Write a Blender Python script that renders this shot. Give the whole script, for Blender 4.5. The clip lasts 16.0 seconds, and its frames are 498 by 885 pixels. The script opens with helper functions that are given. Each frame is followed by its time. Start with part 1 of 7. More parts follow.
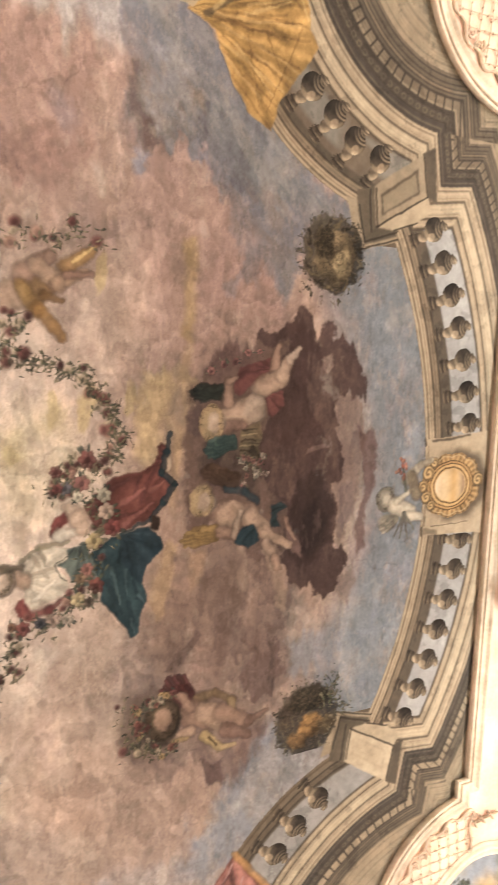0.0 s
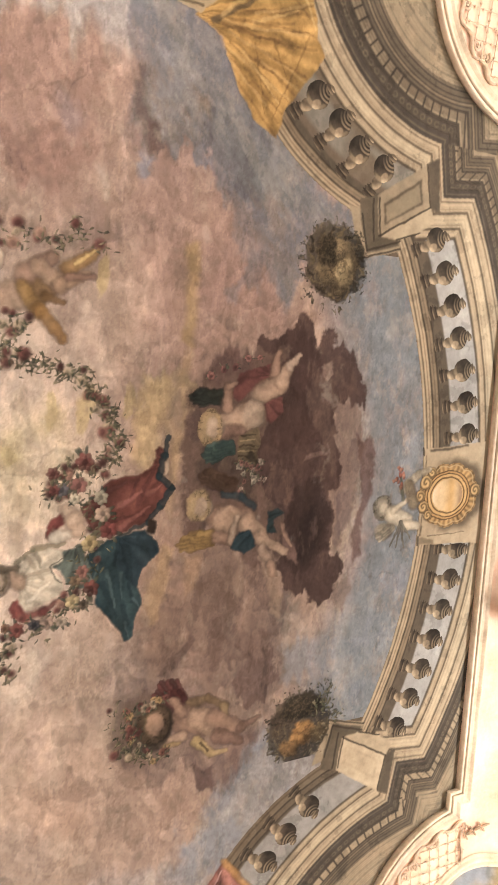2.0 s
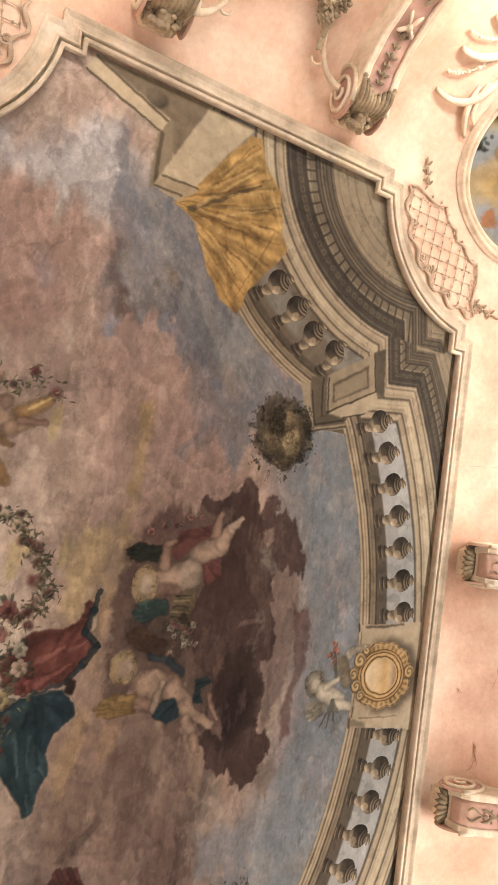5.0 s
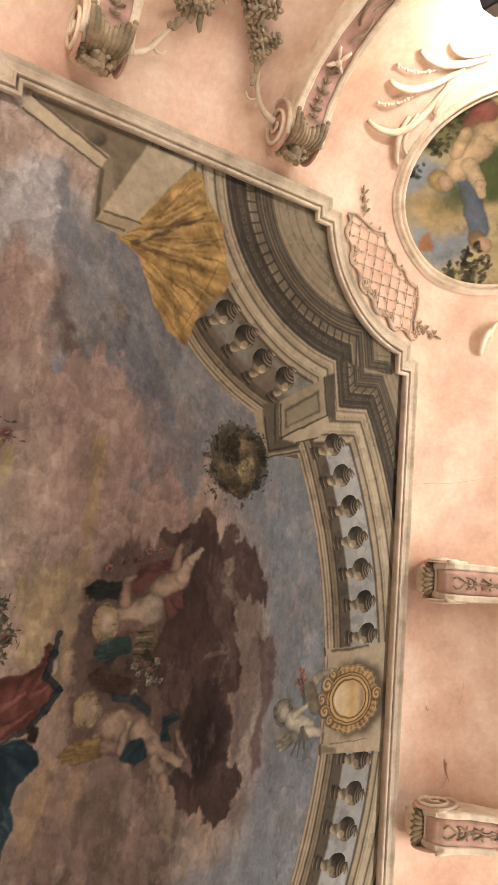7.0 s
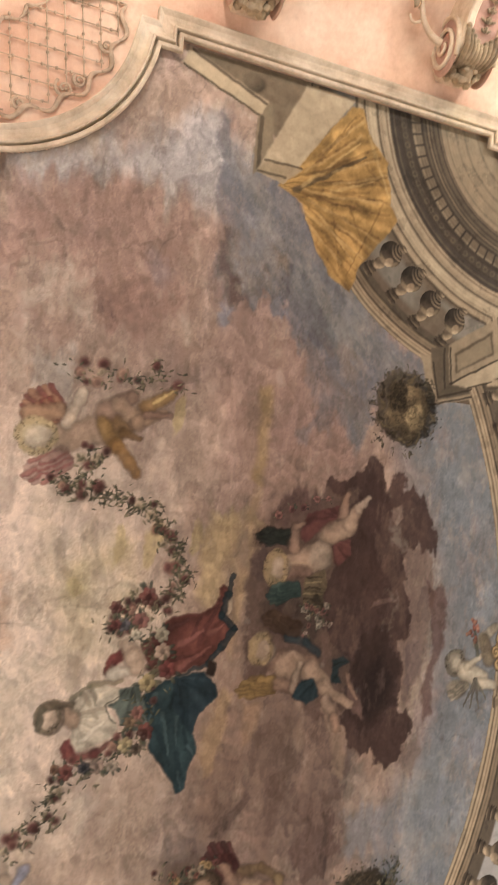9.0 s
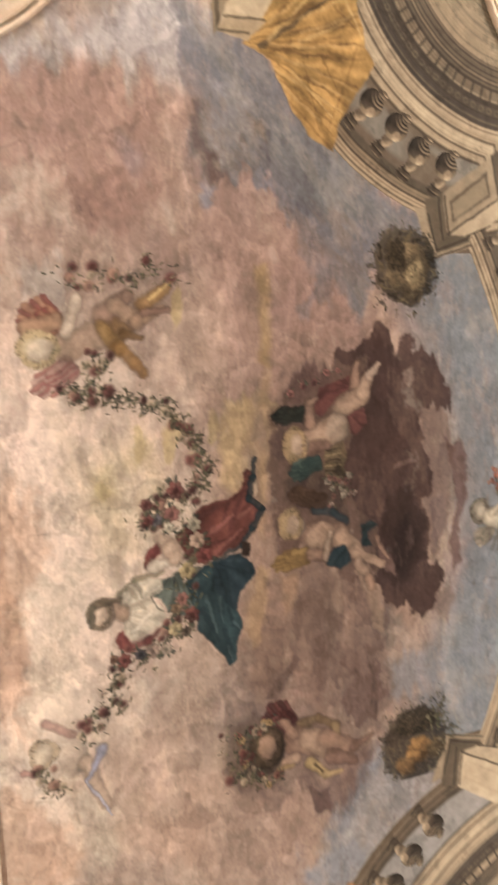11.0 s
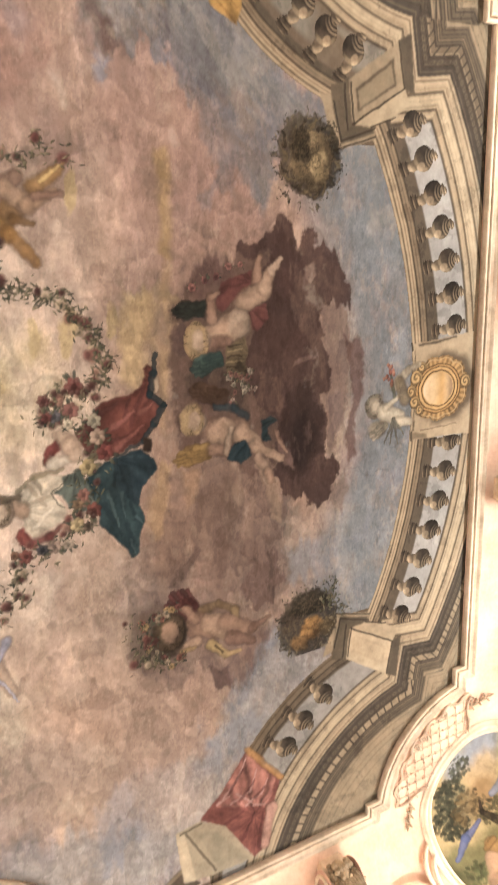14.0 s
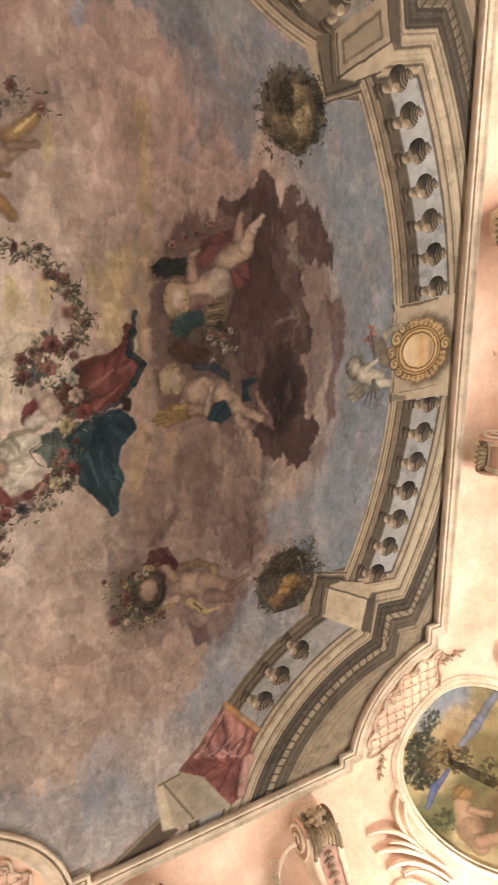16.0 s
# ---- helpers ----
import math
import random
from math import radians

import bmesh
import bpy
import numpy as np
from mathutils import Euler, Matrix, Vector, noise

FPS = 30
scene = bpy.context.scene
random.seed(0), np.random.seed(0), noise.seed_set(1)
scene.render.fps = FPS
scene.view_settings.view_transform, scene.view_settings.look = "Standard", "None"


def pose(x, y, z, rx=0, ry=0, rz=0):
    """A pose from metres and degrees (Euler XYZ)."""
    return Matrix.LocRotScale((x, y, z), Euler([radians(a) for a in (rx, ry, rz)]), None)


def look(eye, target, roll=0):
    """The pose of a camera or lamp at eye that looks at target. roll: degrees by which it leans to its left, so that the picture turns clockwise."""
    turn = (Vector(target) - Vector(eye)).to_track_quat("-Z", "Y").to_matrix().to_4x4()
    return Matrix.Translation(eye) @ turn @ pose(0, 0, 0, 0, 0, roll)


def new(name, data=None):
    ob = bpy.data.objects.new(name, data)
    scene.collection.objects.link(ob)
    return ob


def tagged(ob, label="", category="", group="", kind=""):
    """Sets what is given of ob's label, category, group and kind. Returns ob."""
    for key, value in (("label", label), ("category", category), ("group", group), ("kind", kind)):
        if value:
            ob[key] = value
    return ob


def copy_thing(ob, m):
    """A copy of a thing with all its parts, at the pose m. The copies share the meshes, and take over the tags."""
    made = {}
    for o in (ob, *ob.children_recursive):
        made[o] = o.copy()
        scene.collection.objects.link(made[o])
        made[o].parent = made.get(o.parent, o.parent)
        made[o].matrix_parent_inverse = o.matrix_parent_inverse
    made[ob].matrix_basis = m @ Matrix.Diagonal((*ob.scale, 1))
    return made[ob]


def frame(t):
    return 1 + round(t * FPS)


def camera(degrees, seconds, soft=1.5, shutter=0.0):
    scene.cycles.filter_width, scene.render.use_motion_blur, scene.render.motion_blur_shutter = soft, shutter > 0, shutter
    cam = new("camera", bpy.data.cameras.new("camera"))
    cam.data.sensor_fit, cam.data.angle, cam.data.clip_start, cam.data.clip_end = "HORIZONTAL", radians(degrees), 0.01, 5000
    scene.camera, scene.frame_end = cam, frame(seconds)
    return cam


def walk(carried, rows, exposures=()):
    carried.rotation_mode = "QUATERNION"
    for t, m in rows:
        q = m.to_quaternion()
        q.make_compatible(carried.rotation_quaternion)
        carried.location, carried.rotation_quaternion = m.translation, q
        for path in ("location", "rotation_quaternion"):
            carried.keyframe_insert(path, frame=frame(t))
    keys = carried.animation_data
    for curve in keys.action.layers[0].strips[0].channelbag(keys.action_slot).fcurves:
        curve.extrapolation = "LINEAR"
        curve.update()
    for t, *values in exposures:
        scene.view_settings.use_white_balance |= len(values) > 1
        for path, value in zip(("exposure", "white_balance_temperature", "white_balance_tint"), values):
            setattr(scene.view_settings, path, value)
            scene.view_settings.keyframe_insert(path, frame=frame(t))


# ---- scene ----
# A painted church ceiling seen from below: flat fresco, stucco frame, pink cove with consoles.
EYE = (1.885, -3.77, 1.6)
cam = camera(38.30, 16.0, soft=1.45, shutter=0.5)
# seconds, then the camera's turn (Euler XYZ, degrees); it is held at one spot
PATH = [
    (0.0, 171.08, 27.00, 88.08),
    (0.5, 170.58, 29.96, 86.69),
    (1.0, 170.17, 29.08, 86.39),
    (1.5, 170.71, 26.47, 86.69),
    (2.0, 170.89, 26.94, 86.67),
    (2.5, 170.97, 26.82, 85.82),
    (3.0, 172.07, 27.27, 83.80),
    (3.5, 176.82, 26.30, 80.75),
    (4.0, 177.40, 29.05, 80.50),
    (4.2, 178.67, 29.42, 79.76),
    (6.3, 184.05, 33.51, 83.77),
    (6.5, 185.34, 34.07, 85.22),
    (7.0, 185.11, 34.61, 84.31),
    (7.5, 184.61, 34.03, 85.67),
    (8.0, 183.26, 33.73, 85.12),
    (8.5, 182.56, 25.25, 84.29),
    (8.7, 182.46, 22.92, 84.15),
    (10.8, 176.48, 19.24, 93.33),
    (11.0, 175.08, 20.86, 93.43),
    (11.5, 172.25, 27.60, 92.61),
    (12.0, 171.43, 28.51, 92.10),
    (12.5, 170.95, 28.42, 92.56),
    (13.0, 171.10, 27.90, 92.11),
    (13.5, 170.58, 28.06, 93.45),
    (14.0, 166.20, 28.60, 92.01),
    (14.5, 163.33, 27.91, 92.52),
    (15.0, 162.70, 27.57, 92.71),
    (15.5, 162.77, 27.98, 92.36),
    (16.0, 162.51, 30.01, 90.94),
]
EXPOSURES = [(0.0, 0.76), (0.6, 0.66), (1.0, 0.62), (2.0, 0.69), (3.0, 0.72), (4.2, 0.4), (6.3, 0.05), (8.0, -0.25), (8.7, 0.05), (10.8, 0.5), (11.5, 0.72), (12.5, 0.77), (13.5, 0.79), (14.0, 0.72), (14.5, 0.4), (15.0, 0.25), (16.0, 0.25)]
walk(cam, [(t, pose(*EYE, rx, ry, rz)) for t, rx, ry, rz in PATH], EXPOSURES)

# ---------------------------------------------------------------- sizes
ZC = 9.1                      # height of the flat ceiling
HX, HY = 6.6, 3.97            # half size of the fresco
FX, FY, RC = 6.85, 4.22, 1.85  # where the cove begins, and its corner radius
CA, CB = 2.0, 3.6             # reach and drop of the cove
SX, SY, SR = 6.75, 4.15, 1.88  # the scoop in each corner of the fresco

# ---------------------------------------------------------------- light
world = bpy.data.worlds.new("world")
scene.world = world
world.use_nodes = True
world.node_tree.nodes["Background"].inputs[0].default_value = (0.9, 0.8, 0.7, 1)
world.node_tree.nodes["Background"].inputs[1].default_value = 0.02


WARM = (1.0, 0.93, 0.91)


def area_lamp(name, eye, target, size, power, length=0.0):
    data = bpy.data.lights.new(name, "AREA")
    data.shape, data.size, data.energy, data.color = ("RECTANGLE" if length else "DISK"), size, power, WARM
    if length:
        data.size_y = length
    lamp = new(name, data)
    lamp.matrix_world = look(eye, target)
    return lamp


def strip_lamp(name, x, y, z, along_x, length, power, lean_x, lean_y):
    """Added light strip over the cornice, shining up and a little into the room."""
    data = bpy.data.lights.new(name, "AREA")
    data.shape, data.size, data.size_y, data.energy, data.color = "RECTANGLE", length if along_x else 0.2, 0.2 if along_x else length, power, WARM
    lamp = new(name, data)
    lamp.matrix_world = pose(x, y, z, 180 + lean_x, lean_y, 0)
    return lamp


# unseen strips added above the cornice all round, with floodlights in the front corners
strip_lamp("added_cornice_strip", 0, -5.75, 5.65, True, 11.0, 190, -14, 0)
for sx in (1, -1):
    strip_lamp("added_cornice_strip", sx * 3.9, 5.75, 5.65, True, 4.6, 212, 10, 0)
    strip_lamp("added_cornice_strip", sx * 8.35, 0, 5.65, False, 6.0, 110, 0, sx * 14)
    area_lamp("corner_flood_and_fill", (sx * 8.15, 2.75, 6.55), (sx * 7.6, 3.2, 9.1), 0.3, 44)
    # back corners: fill added with no fixture, to lift the dim scoops
    area_lamp("corner_flood_and_fill", (sx * 8.15, -2.75, 6.55), (sx * 7.3, -3.1, 9.1), 0.4, 34)
    # broad fill added far below, with no known lamp behind it
    area_lamp("low_fill", (sx * 3.5, -2.6, 2.6), (sx * 2.9, -2.2, 9.1), 2.0, 60)


# ---------------------------------------------------------------- materials
def lin(r, g, b):
    return tuple(((c / 255 + 0.055) / 1.055) ** 2.4 if c > 10 else c / 255 / 12.92 for c in (r, g, b))


def node_material(name, rough=0.8, spec=0.3, metal=0.0):
    m = bpy.data.materials.new(name)
    m.use_nodes = True
    nt = m.node_tree
    b = nt.nodes["Principled BSDF"]
    b.inputs["Roughness"].default_value = rough
    b.inputs["Specular IOR Level"].default_value = spec
    b.inputs["Metallic"].default_value = metal
    return m, nt, b


def add_noise(nt, scale, detail=6, rough=0.6):
    tc = nt.nodes.get("tc") or nt.nodes.new("ShaderNodeTexCoord")
    tc.name = "tc"
    n = nt.nodes.new("ShaderNodeTexNoise")
    n.inputs["Scale"].default_value, n.inputs["Detail"].default_value, n.inputs["Roughness"].default_value = scale, detail, rough
    nt.links.new(tc.outputs["Object"], n.inputs["Vector"])
    return n.outputs["Fac"]


def add_ramp(nt, src, stops):
    r = nt.nodes.new("ShaderNodeValToRGB")
    e = r.color_ramp.elements
    while len(e) < len(stops):
        e.new(0.5)
    for el, (p, c) in zip(e, stops):
        el.position, el.color = p, (*c, 1)
    nt.links.new(src, r.inputs[0])
    return r.outputs[0]


def add_mix(nt, fac, a, b, mode="MIX"):
    m = nt.nodes.new("ShaderNodeMix")
    m.data_type, m.blend_type = "RGBA", mode
    for sock, v in ((m.inputs[0], fac), (m.inputs[6], a), (m.inputs[7], b)):
        if hasattr(v, "is_output"):
            nt.links.new(v, sock)
        elif isinstance(v, tuple):
            sock.default_value = (*v, 1)
        else:
            sock.default_value = v
    return m.outputs[2]


def add_bump(nt, b, height, strength, dist):
    n = nt.nodes.new("ShaderNodeBump")
    n.inputs["Strength"].default_value, n.inputs["Distance"].default_value = strength, dist
    nt.links.new(height, n.inputs["Height"])
    nt.links.new(n.outputs[0], b.inputs["Normal"])


def plaster(name, dark, mid, light, blotch=0.9, rough=0.85, bump=0.25):
    """Painted lime plaster: blotches, fine grain and a few stains."""
    m, nt, b = node_material(name, rough, 0.2)
    c = add_ramp(nt, add_noise(nt, blotch, 8, 0.65), [(0.3, dark), (0.5, mid), (0.72, light)])
    grain = add_ramp(nt, add_noise(nt, 14, 8, 0.7), [(0.3, (0.88, 0.86, 0.84)), (0.65, (1, 1, 1))])
    c = add_mix(nt, 1.0, c, grain, "MULTIPLY")
    wash = add_ramp(nt, add_noise(nt, blotch * 0.45, 5, 0.6), [(0.35, (0.98, 0.945, 0.935)), (0.55, (1, 1, 1)), (0.70, (1.02, 1.01, 0.94))])
    c = add_mix(nt, 1.0, c, wash, "MULTIPLY")
    stain = add_ramp(nt, add_noise(nt, blotch * 2.6, 9, 0.72), [(0.26, (0.84, 0.78, 0.74)), (0.36, (1, 1, 1))])
    c = add_mix(nt, 1.0, c, stain, "MULTIPLY")
    nt.links.new(c, b.inputs["Base Color"])
    add_bump(nt, b, add_noise(nt, 6, 10, 0.7), bump, 0.03)
    return m


PINK = plaster("pink_plaster", lin(204, 164, 140), lin(226, 196, 170), lin(243, 226, 203))
CREAM = plaster("cream_stucco", lin(190, 172, 145), lin(222, 208, 182), lin(238, 228, 206), 2.5, 0.75, 0.2)
GREYSTUC = plaster("weathered_stucco", lin(106, 94, 74), lin(150, 135, 110), lin(192, 176, 148), 4.0, 0.8, 0.3)
PANELM = plaster("faded_pink_panel", lin(172, 138, 122), lin(194, 160, 142), lin(212, 182, 162), 2.0)
PALESTUC = plaster("pale_relief_stucco", lin(150, 134, 112), lin(192, 174, 150), lin(216, 198, 174), 4.0, 0.8, 0.2)
SHELLM = plaster("grey_shell_stucco", lin(80, 70, 53), lin(124, 110, 86), lin(166, 150, 122), 5.0, 0.8, 0.35)
FRAMEM = plaster("aged_frame_stucco", lin(160, 149, 127), lin(202, 190, 166), lin(228, 218, 196), 2.2, 0.75, 0.2)
WALLM = plaster("wall_plaster", lin(190, 165, 145), lin(205, 182, 162), lin(220, 200, 180))
FLOORM = plaster("floor_stone", lin(110, 95, 85), lin(140, 122, 108), lin(165, 148, 130))


def paint_material(name):
    """Fresco paint: the pigment laid down by the painter, with lime grain and hairline cracks over it."""
    m, nt, b = node_material(name, 0.85, 0.15)
    at = nt.nodes.new("ShaderNodeAttribute")
    at.attribute_name = "pigment"
    g = add_ramp(nt, add_noise(nt, 9, 10, 0.72), [(0.25, (0.80, 0.78, 0.76)), (0.5, (0.97, 0.97, 0.97)), (0.75, (1.13, 1.12, 1.10))])
    c = add_mix(nt, 1.0, at.outputs["Color"], g, "MULTIPLY")
    fleck = add_ramp(nt, add_noise(nt, 34, 6, 0.75), [(0.28, (0.72, 0.70, 0.68)), (0.40, (1, 1, 1)), (0.62, (1, 1, 1)), (0.74, (1.22, 1.20, 1.16))])
    c = add_mix(nt, 1.0, c, fleck, "MULTIPLY")
    nt.links.new(c, b.inputs["Base Color"])
    add_bump(nt, b, add_noise(nt, 5, 10, 0.75), 0.12, 0.03)
    return m


PAINT = paint_material("fresco_paint")
m_, nt_, b_ = node_material("dark_metal", 0.5, 0.5, 0.6)
b_.inputs["Base Color"].default_value = (0.03, 0.028, 0.026, 1)
DARKMETAL = m_


# ---------------------------------------------------------------- mesh helpers
def mesh_object(name, bm, material, parent=None, label="", smooth=False):
    me = bpy.data.meshes.new(name)
    bmesh.ops.recalc_face_normals(bm, faces=bm.faces)
    bm.to_mesh(me)
    bm.free()
    if smooth:
        me.polygons.foreach_set("use_smooth", [True] * len(me.polygons))
    me.materials.append(material)
    ob = new(name, me)
    if parent:
        ob.parent = parent
    if label:
        ob["label"] = label
    return ob


def part(name, bm, material, parent, label="", smooth=False):
    return mesh_object(name, bm, material, parent, label, smooth)


def loft(bm, rings, closed_u=False, closed_v=False):
    """Quads between rows of points."""
    vs = [[bm.verts.new(p) for p in r] for r in rings]
    nu, nv = len(vs), len(vs[0])
    for i in range(nu if closed_u else nu - 1):
        for j in range(nv if closed_v else nv - 1):
            bm.faces.new((vs[i][j], vs[(i + 1) % nu][j], vs[(i + 1) % nu][(j + 1) % nv], vs[i][(j + 1) % nv]))
    return vs


def box(bm, x0, x1, y0, y1, z0, z1):
    bmesh.ops.create_cube(bm, size=1, matrix=Matrix.LocRotScale(((x0 + x1) / 2, (y0 + y1) / 2, (z0 + z1) / 2), None, (x1 - x0, y1 - y0, z1 - z0)))


def ball(bm, p, r, sub=1):
    r = r if isinstance(r, tuple) else (r, r, r)
    bmesh.ops.create_icosphere(bm, subdivisions=sub, radius=1, matrix=Matrix.LocRotScale(p, None, r))


def tube(bm, pts, radii, sides=8):
    """A tapered tube along points."""
    pts = [Vector(p) for p in pts]
    rings = []
    up = Vector((0.3, 0.5, 0.8)).normalized()
    for i, p in enumerate(pts):
        t = (pts[min(i + 1, len(pts) - 1)] - pts[max(i - 1, 0)]).normalized()
        a = t.cross(up).normalized()
        b = t.cross(a)
        r = radii[i] if isinstance(radii, (list, tuple)) else radii
        rings.append([p + (a * math.cos(k * math.tau / sides) + b * math.sin(k * math.tau / sides)) * r for k in range(sides)])
    vs = loft(bm, rings, closed_v=True)
    bm.faces.new(vs[0])
    bm.faces.new(list(reversed(vs[-1])))


def bezier(p0, p1, p2, p3, n=12):
    p0, p1, p2, p3 = (Vector(p) for p in (p0, p1, p2, p3))
    return [p0 * (1 - t) ** 3 + p1 * 3 * t * (1 - t) ** 2 + p2 * 3 * t * t * (1 - t) + p3 * t ** 3 for t in (i / (n - 1) for i in range(n))]


# ---------------------------------------------------------------- room
def rounded(d, steps=14):
    """Plan outline of the cove at a distance d outside its start."""
    pts = []
    for qx, qy, a0 in ((1, 1, 0), (-1, 1, 90), (-1, -1, 180), (1, -1, 270)):
        for k in range(steps + 1):
            a = radians(a0 + 90 * k / steps)
            pts.append((qx * (FX - RC) + (RC + d) * math.cos(a), qy * (FY - RC) + (RC + d) * math.sin(a)))
    return pts


def cove_z(d):
    d = min(max(d, 0), CA)
    return ZC - CB * (1 - math.sqrt(max(0, 1 - (d / CA) ** 2)))


def cove_point(x, y, lift=0.0):
    """The place on the cove (or flat ceiling) over a spot of the plan, lifted off it into the room, and its normal."""
    ax, ay = abs(x) - (FX - RC), abs(y) - (FY - RC)
    if ax < 0 and ay < 0:
        d, n = max(ax, ay) - RC, Vector((0, 0, 0))
    else:
        n = Vector((max(ax, 0) * (1 if x > 0 else -1), max(ay, 0) * (1 if y > 0 else -1), 0))
        d = n.length - RC
        n = n.normalized()
    d = min(max(d, -9), CA)
    if d <= 0:
        nn = Vector((0, 0, -1))
    else:
        s = d / CA
        c = math.sqrt(max(1e-4, 1 - s * s))
        nn = (n * (-s / CA) + Vector((0, 0, -c / CB))).normalized()
    return Vector((x, y, cove_z(d))) + nn * lift, nn


bm = bmesh.new()
rings = [[(x, y, ZC + 0.012) for x, y in rounded(-1.8)]]
for k in range(0, 41):
    a = radians(90 * k / 40)
    d = CA * math.sin(a)
    rings.append([(x, y, ZC + 0.012 - CB * (1 - math.cos(a))) for x, y in rounded(d)])
loft(bm, rings, closed_v=True)
ceiling_cove = mesh_object("ceiling_cove", bm, PINK, smooth=True)
tagged(ceiling_cove, "pink mottled plaster cove curving down to the walls", "ceiling", kind="structure")

bm = bmesh.new()
box(bm, -FX - CA, FX + CA, -FY - CA, FY + CA, ZC + 0.03, ZC + 0.3)
tagged(mesh_object("ceiling", bm, CREAM), "flat plastered ceiling slab behind the fresco", "ceiling", kind="structure")
bm = bmesh.new()
box(bm, -10, 10, -8, 8, -0.2, 0)
tagged(mesh_object("floor", bm, FLOORM), "worn stone floor of the nave", "floor", kind="structure")
for name, x0, x1, y0, y1 in (("wall_north", -9.2, 9.2, 6.2, 6.5), ("wall_south", -9.2, 9.2, -6.5, -6.2), ("wall_east", 8.83, 9.2, -6.2, 6.2), ("wall_west", -9.2, -8.83, -6.2, 6.2)):
    bm = bmesh.new()
    box(bm, x0, x1, y0, y1, 0, ZC)
    tagged(mesh_object(name, bm, WALLM), "plain plastered wall below the cove", "wall", kind="structure")


# ---------------------------------------------------------------- stucco frame round the fresco
def frame_outline():
    """Inner edge of the frame, from the middle of the front, clockwise seen from above: four scoops with stepped ends."""
    a0 = math.asin((SY - 3.78) / SR)
    a1 = math.acos((SX - 6.44) / SR)
    quarter = [(0.0, HY), (4.62, HY), (4.62, 3.78)]
    quarter += [(SX - SR * math.cos(a), SY - SR * math.sin(a)) for a in (a0 + (a1 - a0) * k / 22 for k in range(23))]
    quarter += [(6.44, 2.06), (HX, 2.06)]
    side = quarter + [(x, -y) for x, y in reversed(quarter)]
    return side[:-1] + [(-x, y) for x, y in reversed(side)][:-1], len(quarter)


OUTLINE, NQ = frame_outline()


def offset_closed(pts, o):
    out = []
    n = len(pts)
    for i in range(n):
        p, a, b = Vector(pts[i]), Vector(pts[i - 1]), Vector(pts[(i + 1) % n])
        u, v = (p - a).normalized(), (b - p).normalized()
        nu, nv = Vector((-u.y, u.x)), Vector((-v.y, v.x))
        m = (nu + nv).normalized()
        out.append(p + m * (o / max(0.35, m.dot(nu))))
    return out


PROFILE = ((0.040, -0.03), (0.040, 0.055), (0.0, 0.06), (0.0, 0.100), (0.010, 0.112), (0.042, 0.112), (0.052, 0.100), (0.055, 0.015), (0.078, 0.015), (0.082, 0.095), (0.090, 0.108), (0.106, 0.108), (0.114, 0.096), (0.118, 0.070), (0.150, 0.045), (0.190, 0.036), (0.232, 0.045), (0.262, 0.070), (0.278, 0.078), (0.290, 0.070), (0.290, -0.06))


def inside_outline(x, y):
    """Mask of the fresco's field, for arrays."""
    ax, ay = np.abs(x), np.abs(y)
    m = (ax < HX + 0.02) & (ay < HY + 0.02)
    return m & ~(((ax - SX) ** 2 + (ay - SY) ** 2 < (SR - 0.03) ** 2)) & ~((ax > 4.66) & (ay > 3.82)) & ~((ax > 6.48) & (ay > 2.1))


rails = [offset_closed(OUTLINE, o) for o, _ in PROFILE]
fresco_frame = tagged(new("fresco_frame"), "cream stucco moulding with stepped corners framing the ceiling fresco", "moulding")
cuts = [i for i, p in enumerate(OUTLINE) if abs(abs(p[0]) - 4.62) < 1e-3 and abs(abs(p[1]) - HY) < 1e-3 or abs(abs(p[1]) - 2.06) < 1e-3 and abs(abs(p[0]) - HX) < 1e-3]
for k, i in enumerate(cuts):
    j = cuts[(k + 1) % len(cuts)]
    idx = list(range(i, j + 1)) if j > i else list(range(i, len(OUTLINE))) + list(range(0, j + 1))
    bm = bmesh.new()
    loft(bm, [[(rails[q][v].x, rails[q][v].y, ZC - PROFILE[q][1]) for q in range(len(PROFILE))] for v in idx])
    part("moulding", bm, FRAMEM, fresco_frame)


# ---------------------------------------------------------------- the painter's tools
def value_noise(x, y, seed):
    xi, yi = np.floor(x).astype(np.int64), np.floor(y).astype(np.int64)
    fx, fy = x - xi, y - yi
    fx, fy = fx * fx * (3 - 2 * fx), fy * fy * (3 - 2 * fy)

    def h(a, b):
        n = (a * 374761393 + b * 668265263 + seed * 974634777) & 0xFFFFFFFF
        n = ((n ^ (n >> 13)) * 1274126177) & 0xFFFFFFFF
        return ((n ^ (n >> 16)) & 0xFFFF) / 65535.0
    a, b, c, d = h(xi, yi), h(xi + 1, yi), h(xi, yi + 1), h(xi + 1, yi + 1)
    return (a * (1 - fx) + b * fx) * (1 - fy) + (c * (1 - fx) + d * fx) * fy


def fbm(x, y, scale, seed, octaves=5, gain=0.55):
    """Cloudy noise about 0, within about -0.5 to 0.5."""
    t, amp, tot = 0, 1.0, 0
    x, y = x * scale + seed * 7.3, y * scale - seed * 3.1
    for o in range(octaves):
        t = t + amp * (value_noise(x, y, seed + o) - 0.5)
        tot += amp
        amp *= gain
        x, y = x * 2.03 + y * 0.17, y * 2.03 - x * 0.09
    return t / tot


def step(a, b, v):
    t = np.clip((v - a) / (b - a), 0, 1)
    return t * t * (3 - 2 * t)


def blend(col, mask, c):
    return col + (np.array(c if not isinstance(c[0], int) else lin(*c)) - col) * mask[..., None]


